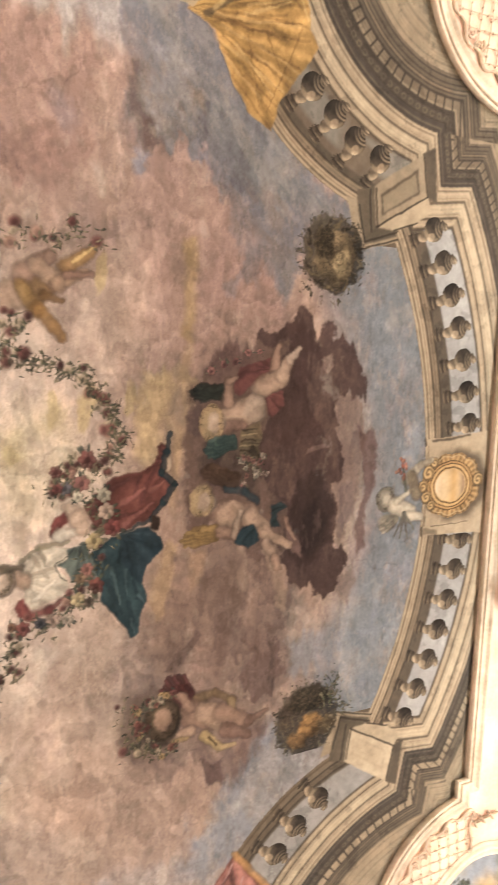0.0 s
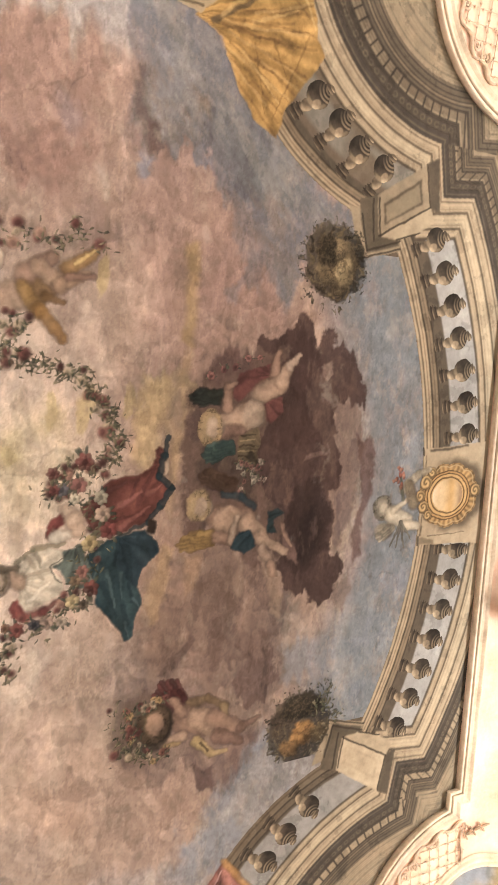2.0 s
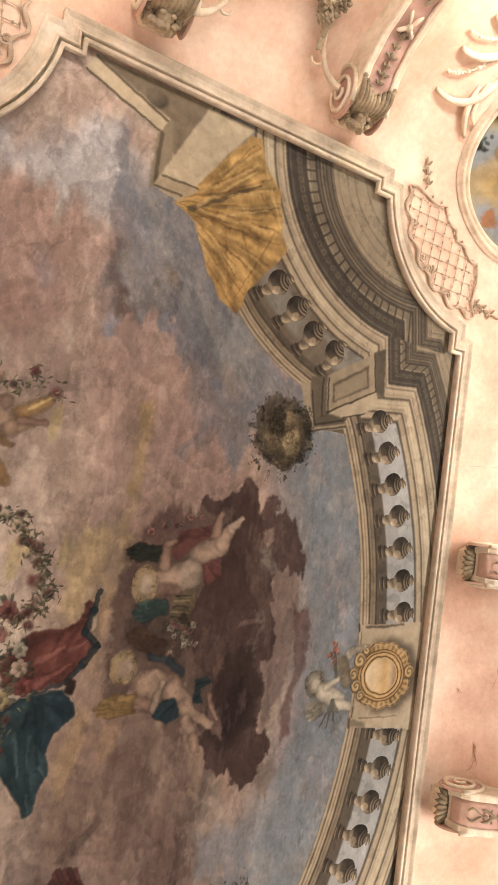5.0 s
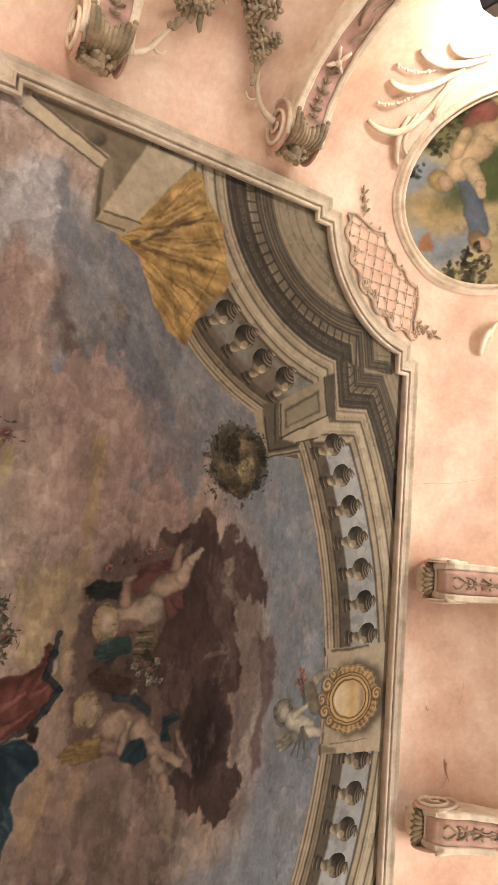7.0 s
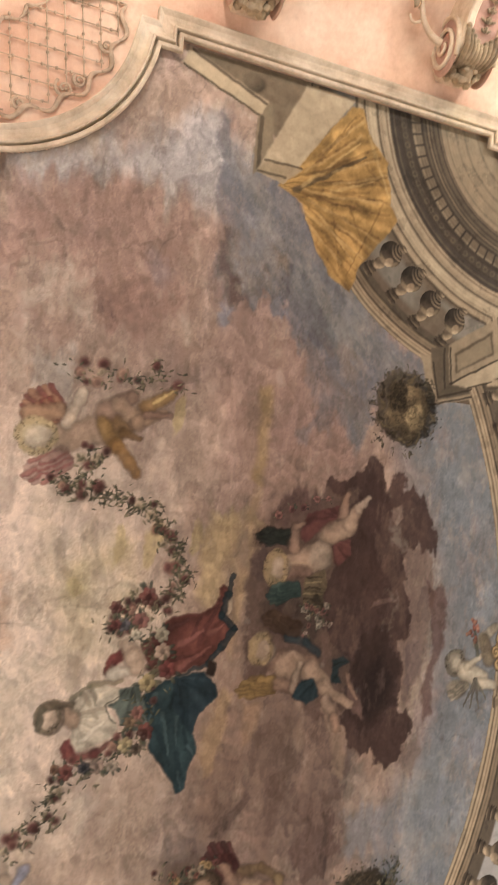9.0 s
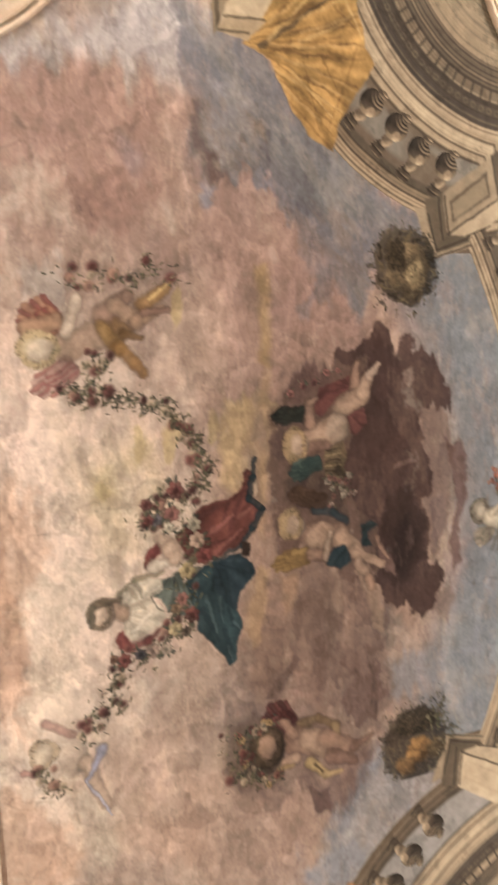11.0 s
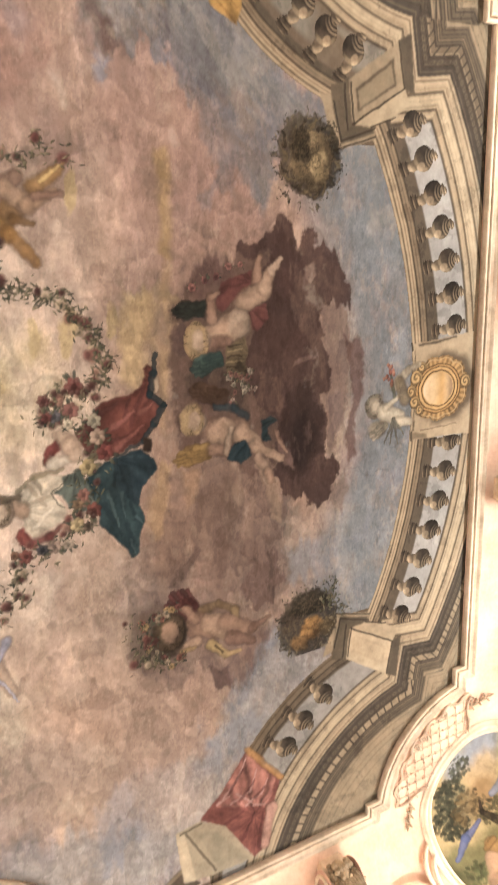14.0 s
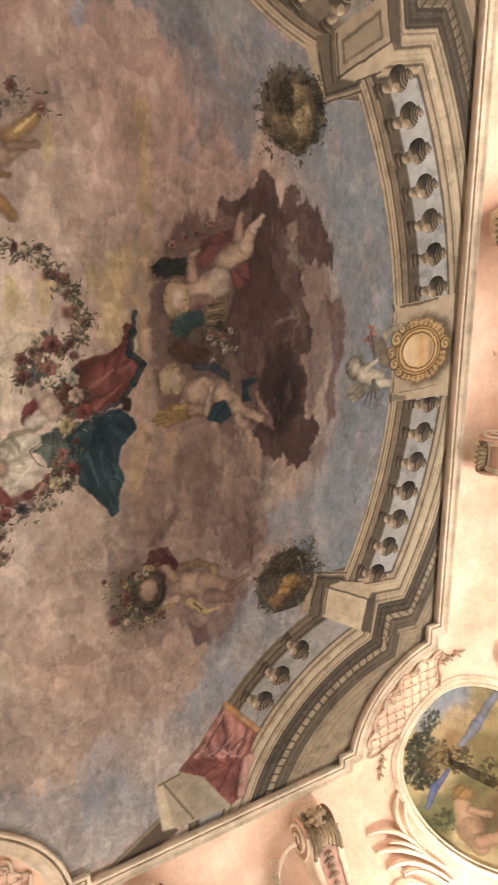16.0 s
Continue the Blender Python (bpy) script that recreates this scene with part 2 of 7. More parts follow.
def ellipse(x, y, cx, cy, rx, ry, rot=0):
    c, s = math.cos(radians(rot)), math.sin(radians(rot))
    u, v = (x - cx) * c + (y - cy) * s, -(x - cx) * s + (y - cy) * c
    return np.sqrt((u / rx) ** 2 + (v / ry) ** 2)


def limb(x, y, x0, y0, x1, y1, r0, r1):
    """Distance, in radii, to a tapered stroke."""
    dx, dy = x1 - x0, y1 - y0
    t = np.clip(((x - x0) * dx + (y - y0) * dy) / (dx * dx + dy * dy + 1e-9), 0, 1)
    return np.hypot(x - x0 - t * dx, y - y0 - t * dy) / (r0 + (r1 - r0) * t)


PIGMENT = np.array((0.688, 0.762, 0.765))   # dusty, greyed lime colours


def painted_mesh(name, x, y, mask, col, z, parent=None, label=""):
    """The cells of a grid that a mask keeps, as one flat mesh that carries its pigment."""
    ny, nx = x.shape
    keep = mask[:-1, :-1] & mask[1:, :-1] & mask[:-1, 1:] & mask[1:, 1:]
    idx = np.arange(ny * nx).reshape(ny, nx)
    quads = np.stack([idx[:-1, :-1][keep], idx[:-1, 1:][keep], idx[1:, 1:][keep], idx[1:, :-1][keep]], 1)
    used, inv = np.unique(quads, return_inverse=True)
    inv = inv.reshape(-1, 4)
    co = np.stack([x.ravel()[used], y.ravel()[used], np.full(len(used), z)], 1).astype(np.float32)
    me = bpy.data.meshes.new(name)
    me.vertices.add(len(used))
    me.vertices.foreach_set("co", co.ravel())
    me.loops.add(inv.size)
    me.loops.foreach_set("vertex_index", inv.ravel().astype(np.int32))
    me.polygons.add(len(inv))
    me.polygons.foreach_set("loop_start", np.arange(0, inv.size, 4, dtype=np.int32))
    me.update(calc_edges=True)
    at = me.color_attributes.new("pigment", "FLOAT_COLOR", "POINT")
    rgba = np.ones((len(used), 4), np.float32)
    pig = col.reshape(-1, 3)[used]
    pig = (pig * 0.76 + pig.mean(1, keepdims=True) * 0.24) * PIGMENT
    rgba[:, :3] = np.clip(pig, 0.002, 0.9)
    at.data.foreach_set("color", rgba.ravel())
    me.materials.append(PAINT)
    ob = new(name, me)
    if parent:
        ob.parent = parent
    if label:
        ob["label"] = label
    return ob


def canvas(x0, x1, y0, y1, cell):
    return np.meshgrid(np.arange(x0, x1 + cell, cell), np.arange(y0, y1 + cell, cell))


# ---------------------------------------------------------------- the fresco: sky and clouds
X, Y = canvas(-6.62, 6.62, -3.99, 3.99, 0.0145)
WX, WY = X + 0.55 * fbm(X, Y, 0.9, 3, 6, 0.6), Y + 0.45 * fbm(X, Y, 1.0, 11, 6, 0.6)
RF = np.hypot(X, Y + 4.43)                       # distance from the middle of the painted front balustrade's curve
COL = np.zeros(X.shape + (3,)) + np.array(lin(192, 155, 132))
COL = blend(COL, step(-0.1, 0.2, fbm(X, Y, 0.5, 21, 6)), (210, 170, 143))
COL = blend(COL, step(0.0, 0.25, fbm(X, Y, 0.8, 22, 6)) * 0.7, (170, 140, 121))


RAG = fbm(X * 0.75, Y * 1.4, 2.1, 51, 6, 0.68) + 0.55 * fbm(X * 0.45, Y * 1.9, 5.5, 53, 4, 0.6)


def cloud(cx, cy, rx, ry, c, amount=1.0, soft=0.5, rag=0.7, rot=0):
    global COL
    d = ellipse(WX, WY, cx, cy, rx, ry, rot) + rag * RAG
    COL = blend(COL, step(1 + soft, 1 - soft, d) * amount, c)


def patch(pts, c, amount, soft, rag):
    """Lays a tint over a field of the plaster whose border wanders; soft: half the width of its edge in metres."""
    global COL
    xs, ys = pts[0::2], pts[1::2]
    m = (X > min(xs) - 1) & (X < max(xs) + 1) & (Y > min(ys) - 1) & (Y < max(ys) + 1)
    rag = rag * min(1.0, max(0.25, min(max(xs) - min(xs), max(ys) - min(ys)) / 0.7))
    x, y = X[m] + rag * EDGEX[m], Y[m] + rag * EDGEY[m]
    far, inside = np.full(x.shape, 9.0), np.zeros(x.shape, bool)
    for ax, ay, bx, by in zip(xs, ys, xs[1:] + xs[:1], ys[1:] + ys[:1]):
        far = np.minimum(far, limb(x, y, ax, ay, bx, by, 1.0, 1.0))
        inside ^= ((ay > y) != (by > y)) & (x < (bx - ax) * (y - ay) / (by - ay + 1e-12) + ax)
    s = np.where(inside, far, -far)
    COL[m] = blend(COL[m], step(-soft, soft, s) * amount, c)


EDGEX = 0.7 * fbm(X, Y, 2.2, 31, 6, 0.68) + 1.5 * fbm(X * 0.4, Y * 1.8, 3.2, 33, 4, 0.6)
EDGEY = fbm(X, Y, 2.2, 35, 6, 0.68) + 0.5 * fbm(X, Y, 8.0, 37, 4, 0.65)


SKYRING = step(1.5, 0.5, 7.24 - RF + 0.7 * fbm(X, Y, 1.2, 5, 6)) * step(3.9, 3.2, np.abs(X))
COL = blend(COL, SKYRING * 0.9, (138, 143, 146))
cloud(0.08, -2.97, 2.23, 1.43, (240, 210, 184), 0.95, 0.6)
cloud(0.57, -2.37, 0.60, 0.45, (232, 208, 150), 0.5, 0.6)
cloud(-2.35, -3.09, 0.96, 0.91, (222, 198, 172), 0.8, 0.7)
cloud(3.93, -2.49, 0.66, 0.79, (178, 147, 130), 0.9, 0.6)
cloud(5.21, -1.59, 0.45, 0.85, (165, 165, 168), 0.9, 0.6)
cloud(4.01, -0.86, 0.75, 0.47, (160, 158, 162), 0.8, 0.6)
cloud(3.64, 0.01, 0.77, 0.56, (142, 144, 154), 0.9, 0.2, 0.9)
cloud(4.22, 0.67, 0.50, 0.41, (140, 143, 152), 0.9, 0.6)
cloud(2.88, -0.61, 0.98, 0.96, (208, 168, 150), 0.95, 0.15, 0.8)
cloud(1.21, -0.89, 0.81, 0.40, (190, 165, 128), 0.85, 0.25, 0.9)
cloud(-1.05, -0.31, 0.95, 0.75, (150, 124, 116), 0.8, 0.6)
cloud(-1.73, 0.28, 0.82, 0.49, (128, 105, 103), 0.85, 0.25, 0.9)
cloud(-2.04, -1.59, 0.82, 0.59, (184, 158, 138), 0.8, 0.6)
cloud(-3.20, -2.68, 1.34, 0.41, (184, 156, 134), 0.9, 0.6)
cloud(-3.16, -1.49, 1.42, 0.54, (200, 172, 152), 0.8, 0.6)
cloud(-5.48, -1.17, 1.01, 0.80, (168, 166, 172), 0.85, 0.6)
cloud(-3.89, 0.39, 0.81, 0.63, (150, 156, 168), 0.9, 0.25, 0.9)
cloud(-0.27, -3.83, 0.89, 0.31, (98, 66, 54), 0.95, 0.2, 0.9)
cloud(2.74, -0.73, 0.56, 0.10, (190, 158, 100), 0.8, 0.25, 0.9)
cloud(2.46, -0.77, 0.57, 0.10, (186, 156, 100), 0.75, 0.25, 0.9)
cloud(4.09, -1.32, 0.37, 0.15, (118, 104, 104), 0.85, 0.2, 0.9)
cloud(4.54, -0.60, 0.40, 0.28, (136, 140, 152), 0.85, 0.25, 0.9)
cloud(4.10, -1.31, 0.27, 0.18, (128, 116, 116), 0.8, 0.2, 0.9)
# two pale washes: pigment lifted where the lamps leave the back corners dim
cloud(4.77, -2.35, 1.42, 0.98, (206, 176, 154), 0.6, 0.7, 0.6)
cloud(-3.80, -2.43, 1.97, 0.86, (206, 176, 150), 0.6, 0.7, 0.6)
cloud(-0.32, -3.89, 1.12, 0.47, (92, 58, 46), 0.9, 0.25, 0.9)
# smaller tints laid over the clouds: ochre, rose, blue-grey and umber touches
for seed, c, cut in ((71, (206, 182, 140), 0.10), (73, (198, 158, 146), 0.10), (75, (150, 154, 156), 0.13), (79, (140, 116, 104), 0.13), (83, (226, 208, 184), 0.14)):
    T = fbm(WX * 0.8, WY * 1.3, 1.5, seed, 6, 0.66)
    COL = blend(COL, step(cut - 0.03, cut + 0.10, T) * (0.3 if seed != 75 else 0.08 + 0.4 * SKYRING), c)
COL = blend(COL, SKYRING * step(0.5, -0.1, fbm(X, Y, 1.3, 57, 5)) * 0.6, (132, 140, 147))
for cx, cy, rx, ry in ((1.13, -2.23, 0.20, 0.06), (1.19, -1.39, 0.22, 0.06), (0.67, -2.62, 0.12, 0.08), (2.41, -1.76, 0.24, 0.06), (1.11, -1.85, 0.26, 0.10), (1.17, -0.70, 0.42, 0.10)):
    cloud(cx, cy, rx, ry, (212, 182, 104), 0.6, 0.2, 1.0)
# the painted heavens, field by field
# first two fields painted lighter, in place of light missing in that corner
patch((5.20, -2.78, 5.58, -2.14, 5.98, -1.53, 5.34, -1.40, 5.04, -1.60, 4.90, -1.96, 5.07, -2.46, 4.81, -2.97, 4.45, -3.61, 4.86, -3.58), (206, 194, 190), 0.85, 0.2, 0.5)
patch((4.70, -3.69, 4.88, -2.75, 4.88, -2.19, 4.58, -1.72, 3.85, -1.80, 3.41, -2.31, 3.40, -2.59, 3.76, -2.79, 3.92, -2.83, 3.88, -3.77), (186, 142, 124), 0.8, 0.1, 0.5)
patch((3.92, -2.80, 3.94, -2.27, 3.79, -1.75, 3.44, -2.01, 3.38, -2.37, 3.40, -2.59, 3.65, -2.74), (149, 112, 97), 0.7, 0.05, 0.4)
patch((4.25, -2.21, 4.32, -2.01, 4.13, -1.87, 3.95, -1.97, 4.00, -2.18), (149, 145, 154), 0.6, 0.08, 0.5)
patch((3.42, -3.40, 3.54, -2.86, 3.21, -2.83, 2.93, -3.13, 2.99, -3.44), (160, 126, 110), 0.5, 0.1, 0.5)
patch((5.97, -1.59, 5.49, -1.02, 5.21, -0.65, 4.92, -0.33, 4.24, 0.33, 3.76, 1.06, 3.31, 1.84, 3.30, 0.96, 2.38, 0.62, 2.65, 0.33, 2.59, 0.03, 2.91, -0.24, 3.29, -0.29, 3.59, -0.54, 4.01, -0.65, 4.06, -0.85, 3.90, -1.02, 3.54, -1.25, 3.75, -1.38, 4.55, -1.42, 5.10, -1.53), (140, 134, 136), 0.95, 0.07, 0.45)
patch((4.73, -0.48, 4.34, 0.05, 3.87, 0.61, 3.56, 1.21, 3.43, 0.74, 3.48, 0.37, 3.42, 0.00, 3.78, -0.26, 4.25, -0.51), (130, 128, 128), 0.8, 0.1, 0.6)
patch((4.54, -0.75, 4.49, -0.56, 4.31, -0.54, 4.36, -0.70), (173, 138, 104), 0.6, 0.06, 0.5)
patch((4.06, -0.78, 3.83, -0.53, 3.59, -0.48, 3.71, -0.67, 4.00, -0.85), (121, 128, 147), 0.7, 0.05, 0.5)
patch((3.78, -0.36, 3.48, 0.01, 3.17, 0.28, 3.16, 0.06, 3.47, -0.28), (115, 117, 126), 0.7, 0.06, 0.6)
patch((3.86, -1.37, 3.81, -1.15, 3.61, -1.12, 3.48, -1.28, 3.69, -1.38), (136, 140, 153), 0.8, 0.04, 0.5)
patch((3.88, -0.96, 4.35, -0.86, 4.87, -0.93, 5.20, -1.10, 5.21, -1.00, 4.83, -0.74, 4.36, -0.70, 4.06, -0.78), (160, 153, 147), 0.6, 0.1, 0.6)
patch((4.91, -1.18, 4.87, -0.96, 4.70, -0.94, 4.74, -1.13), (173, 167, 164), 0.7, 0.05, 0.5)
patch((4.63, -1.45, 4.67, -1.32, 4.47, -1.26, 4.21, -1.13, 3.88, -1.09, 3.81, -1.26, 4.04, -1.35, 4.32, -1.40), (113, 97, 89), 0.85, 0.04, 0.5)
patch((4.18, -1.28, 4.16, -1.15, 3.88, -1.12, 3.84, -1.25), (97, 76, 69), 0.7, 0.03, 0.4)
patch((3.28, -1.44, 3.87, -1.18, 3.89, -1.02, 4.09, -0.85, 3.94, -0.74, 3.74, -0.60, 3.50, -0.41, 2.98, -0.20, 2.69, -0.03, 2.59, 0.44, 2.28, 0.69, 2.13, 0.38, 1.89, -0.08, 1.59, -0.52, 1.57, -1.20, 2.20, -1.42, 2.92, -1.44), (192, 154, 136), 0.9, 0.035, 0.3)
patch((3.22, -0.63, 2.98, -0.23, 2.69, -0.03, 2.55, 0.43, 2.25, 0.65, 2.14, 0.23, 2.22, -0.20, 2.42, -0.47, 2.79, -0.59), (177, 138, 125), 0.6, 0.05, 0.5)
patch((2.98, -0.02, 2.78, 0.26, 2.49, 0.17, 2.53, -0.08, 2.34, -0.16, 2.41, -0.26, 2.66, -0.14), (140, 140, 147), 0.8, 0.03, 0.4)
patch((3.04, 0.35, 2.97, 0.64, 2.51, 0.70, 2.32, 0.54, 2.65, 0.36), (149, 145, 147), 0.6, 0.06, 0.5)
patch((2.98, -0.77, 3.01, -0.60, 2.42, -0.60, 1.89, -0.65, 1.92, -0.79, 2.42, -0.73), (186, 153, 102), 0.7, 0.05, 0.5)
patch((1.51, -1.24, 1.55, -0.90, 1.04, -0.90, 0.61, -1.02, 0.30, -1.18, 0.63, -1.26), (199, 167, 119), 0.75, 0.08, 0.6)
patch((1.04, -0.86, 0.90, -0.71, 0.45, -0.79, 0.26, -0.80, 0.66, -0.88), (206, 171, 121), 0.7, 0.05, 0.4)
patch((2.80, -1.57, 2.92, -1.31, 2.19, -1.23, 1.58, -1.33, 1.66, -1.65, 2.21, -1.80), (203, 169, 145), 0.5, 0.15, 0.6)
patch((0.86, -2.79, 0.89, -2.50, 0.52, -2.47, 0.50, -2.74), (210, 186, 130), 0.6, 0.1, 0.6)
patch((1.23, -2.26, 1.15, -2.06, 0.85, -2.14, 0.93, -2.35), (208, 180, 126), 0.6, 0.08, 0.6)
patch((-0.49, -1.12, -0.47, -0.85, -1.07, -0.85, -1.37, -1.04, -1.15, -1.16, -0.76, -1.07), (201, 164, 119), 0.7, 0.06, 0.5)
patch((-0.48, -0.78, -0.53, -0.20, -0.59, 0.41, -1.31, 0.86, -2.16, 1.03, -2.76, 0.72, -2.91, 0.14, -2.23, -0.73, -2.10, -1.15, -1.71, -1.37, -1.23, -1.10, -1.07, -0.85), (141, 115, 100), 0.85, 0.12, 0.5)
patch((-0.75, -0.36, -0.75, 0.09, -1.29, 0.38, -1.59, 0.05, -1.29, -0.39), (126, 104, 91), 0.6, 0.08, 0.6)
patch((-1.78, -1.03, -1.53, -0.76, -1.47, -0.54, -1.58, -0.51, -1.74, -0.74, -2.03, -0.86), (104, 84, 73), 0.7, 0.03, 0.4)
patch((-1.64, -0.40, -1.55, -0.14, -1.87, 0.04, -2.16, -0.28, -2.04, -0.50), (117, 93, 82), 0.6, 0.05, 0.5)
patch((-1.53, 0.13, -1.68, 0.52, -2.21, 0.62, -2.46, 0.73, -2.66, 0.31, -2.31, 0.06, -1.97, 0.15), (112, 86, 76), 0.8, 0.035, 0.5)
patch((-0.73, -0.06, -0.96, 0.08, -1.58, 0.01, -1.34, -0.13), (175, 149, 125), 0.5, 0.05, 0.5)
patch((-0.64, 0.47, -0.91, 0.65, -1.50, 0.69, -1.40, 0.55, -1.03, 0.47), (186, 153, 125), 0.7, 0.03, 0.3)
patch((-1.44, 0.77, -1.57, 1.09, -2.41, 1.15, -2.55, 0.81, -1.95, 0.75), (167, 147, 130), 0.6, 0.08, 0.6)
patch((-2.10, -1.43, -2.03, -1.15, -2.70, 0.15, -2.99, 0.46, -3.47, 0.28, -3.51, -0.12, -3.24, -0.56, -3.40, -1.02, -3.25, -1.29, -2.64, -1.46), (140, 112, 99), 0.8, 0.07, 0.4)
patch((-3.24, -0.43, -3.29, -0.15, -3.54, -0.14, -3.57, -0.35), (76, 61, 56), 0.9, 0.025, 0.3)
patch((-3.02, -1.35, -3.16, -0.97, -3.40, -1.02, -3.38, -1.23, -3.19, -1.37), (104, 84, 74), 0.85, 0.04, 0.3)
patch((-3.02, -0.02, -3.05, 0.38, -3.40, 0.28, -3.40, 0.04), (177, 136, 115), 0.7, 0.04, 0.4)
patch((-3.51, -0.12, -3.25, 0.29, -3.13, 0.70, -3.53, 0.77, -3.73, 1.36, -4.14, 0.74, -4.73, 0.22, -4.76, -0.41, -4.43, -0.70, -4.00, -0.22), (149, 147, 151), 0.85, 0.08, 0.4)
patch((-3.47, 0.28, -3.51, 0.69, -3.96, 0.42, -4.32, 0.08, -4.12, -0.07), (130, 132, 141), 0.7, 0.08, 0.5)
patch((-1.95, 0.75, -1.84, 1.34, -2.60, 1.66, -2.96, 1.56, -2.48, 1.14, -2.55, 0.81), (149, 149, 154), 0.7, 0.1, 0.5)
patch((-3.60, 0.29, -3.19, 0.65, -3.71, 1.60, -4.15, 0.83, -4.70, 0.17, -5.37, -0.39, -5.68, -0.96, -6.32, -1.78, -6.49, -2.34, -5.56, -2.82, -5.05, -3.42, -4.50, -3.35, -5.04, -2.27, -4.73, -1.80, -4.37, -0.76), (173, 164, 158), 0.85, 0.12, 0.5)
patch((-4.66, -1.95, -4.65, -1.57, -5.23, -1.30, -5.68, -1.73, -5.44, -2.01), (149, 151, 162), 0.7, 0.1, 0.6)
patch((-4.34, -0.84, -4.01, -0.08, -4.23, 0.27, -4.98, -0.20, -5.27, -0.81), (153, 153, 160), 0.7, 0.08, 0.5)
patch((-5.38, -1.19, -4.83, -0.54, -4.98, -0.20, -5.43, -0.48, -5.66, -1.00), (192, 180, 169), 0.6, 0.06, 0.4)
patch((-3.31, -3.20, -3.45, -2.46, -3.92, -2.09, -4.45, -2.22, -4.35, -2.82, -4.05, -3.29), (140, 125, 115), 0.75, 0.12, 0.5)
patch((-2.69, -1.98, -2.71, -1.42, -3.57, -0.56, -4.47, -0.52, -4.40, -1.55, -3.68, -2.07), (192, 156, 132), 0.7, 0.12, 0.5)
patch((-4.05, -3.29, -4.46, -2.56, -5.20, -2.64, -4.82, -3.39), (145, 134, 136), 0.6, 0.1, 0.5)
patch((-1.73, -2.27, -1.81, -1.42, -2.71, -1.42, -2.61, -2.24), (182, 153, 130), 0.6, 0.15, 0.6)
# next five tints also hold light falloff in their pigment: dim middle, paler back
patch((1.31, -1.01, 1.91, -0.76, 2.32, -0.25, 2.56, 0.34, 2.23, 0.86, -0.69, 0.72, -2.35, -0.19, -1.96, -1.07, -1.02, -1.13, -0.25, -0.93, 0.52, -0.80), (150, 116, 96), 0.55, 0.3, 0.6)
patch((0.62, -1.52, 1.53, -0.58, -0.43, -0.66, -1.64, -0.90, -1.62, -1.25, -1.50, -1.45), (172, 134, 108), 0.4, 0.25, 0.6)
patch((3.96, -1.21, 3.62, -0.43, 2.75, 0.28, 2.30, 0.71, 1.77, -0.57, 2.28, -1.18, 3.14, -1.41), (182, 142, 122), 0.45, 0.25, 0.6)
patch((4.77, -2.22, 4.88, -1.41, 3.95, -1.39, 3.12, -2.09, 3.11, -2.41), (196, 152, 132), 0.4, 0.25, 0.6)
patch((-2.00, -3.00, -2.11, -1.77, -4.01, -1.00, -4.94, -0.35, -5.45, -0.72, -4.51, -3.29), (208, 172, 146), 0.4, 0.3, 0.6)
patch((0.64, -3.86, 0.68, -3.32, -0.02, -3.29, -0.58, -3.54, -1.67, -3.54, -1.78, -4.08), (222, 174, 138), 0.65, 0.12, 0.6)
patch((-0.04, -3.21, 0.11, -2.56, -0.57, -2.91, -1.58, -3.11, -1.55, -3.51, -0.60, -3.43), (240, 214, 182), 0.55, 0.15, 0.6)
patch((2.99, -3.33, 3.15, -2.84, 2.82, -2.75, 2.49, -2.95, 2.58, -3.32), (186, 178, 168), 0.5, 0.08, 0.5)
patch((-2.26, -4.12, -2.53, -3.59, -3.15, -3.23, -3.73, -3.46, -3.46, -4.23), (204, 158, 122), 0.6, 0.12, 0.5)
patch((-2.72, -3.14, -2.63, -2.77, -3.42, -2.77, -3.46, -3.08), (196, 180, 156), 0.55, 0.1, 0.6)
patch((-3.09, -2.55, -3.01, -1.90, -3.77, -1.67, -3.88, -2.35), (196, 156, 130), 0.5, 0.15, 0.6)
patch((-0.57, -1.80, -1.50, -1.39, -2.04, -1.43, -2.19, -1.91, -1.47, -2.18), (210, 176, 148), 0.45, 0.15, 0.6)
patch((-1.92, -1.35, -1.93, -1.14, -2.32, -1.10, -3.04, -1.28, -2.92, -1.45, -2.44, -1.47), (136, 112, 102), 0.6, 0.05, 0.4)
patch((3.16, -1.39, 2.43, -1.15, 1.70, -1.22, 1.96, -1.50, 2.69, -1.58), (222, 186, 160), 0.4, 0.15, 0.6)
patch((2.98, -0.77, 3.01, -0.62, 2.42, -0.61, 1.89, -0.67, 1.92, -0.79, 2.42, -0.73), (196, 158, 98), 0.7, 0.05, 0.4)
patch((1.92, -0.71, 1.92, -0.63, 1.42, -0.74, 1.36, -0.84), (196, 160, 104), 0.5, 0.05, 0.4)
patch((1.48, -1.24, 1.52, -0.94, 1.05, -0.91, 0.61, -1.04, 0.37, -1.17, 0.63, -1.25), (214, 178, 120), 0.6, 0.07, 0.5)
patch((-0.45, -0.97, -0.47, -0.83, -1.07, -0.85, -1.34, -1.02, -1.15, -1.12, -0.77, -1.03), (210, 168, 116), 0.6, 0.05, 0.4)
patch((0.98, -0.85, 0.87, -0.73, 0.39, -0.80, -0.13, -0.85, 0.01, -0.92, 0.52, -0.86), (210, 168, 114), 0.55, 0.05, 0.4)
patch((-0.57, -0.64, -0.57, -0.42, -1.00, -0.48, -1.04, -0.63), (190, 148, 106), 0.5, 0.05, 0.4)
patch((-2.01, -0.94, -1.72, -0.70, -1.54, -0.55, -1.64, -0.46, -1.80, -0.62, -2.08, -0.77), (104, 82, 72), 0.7, 0.02, 0.2)
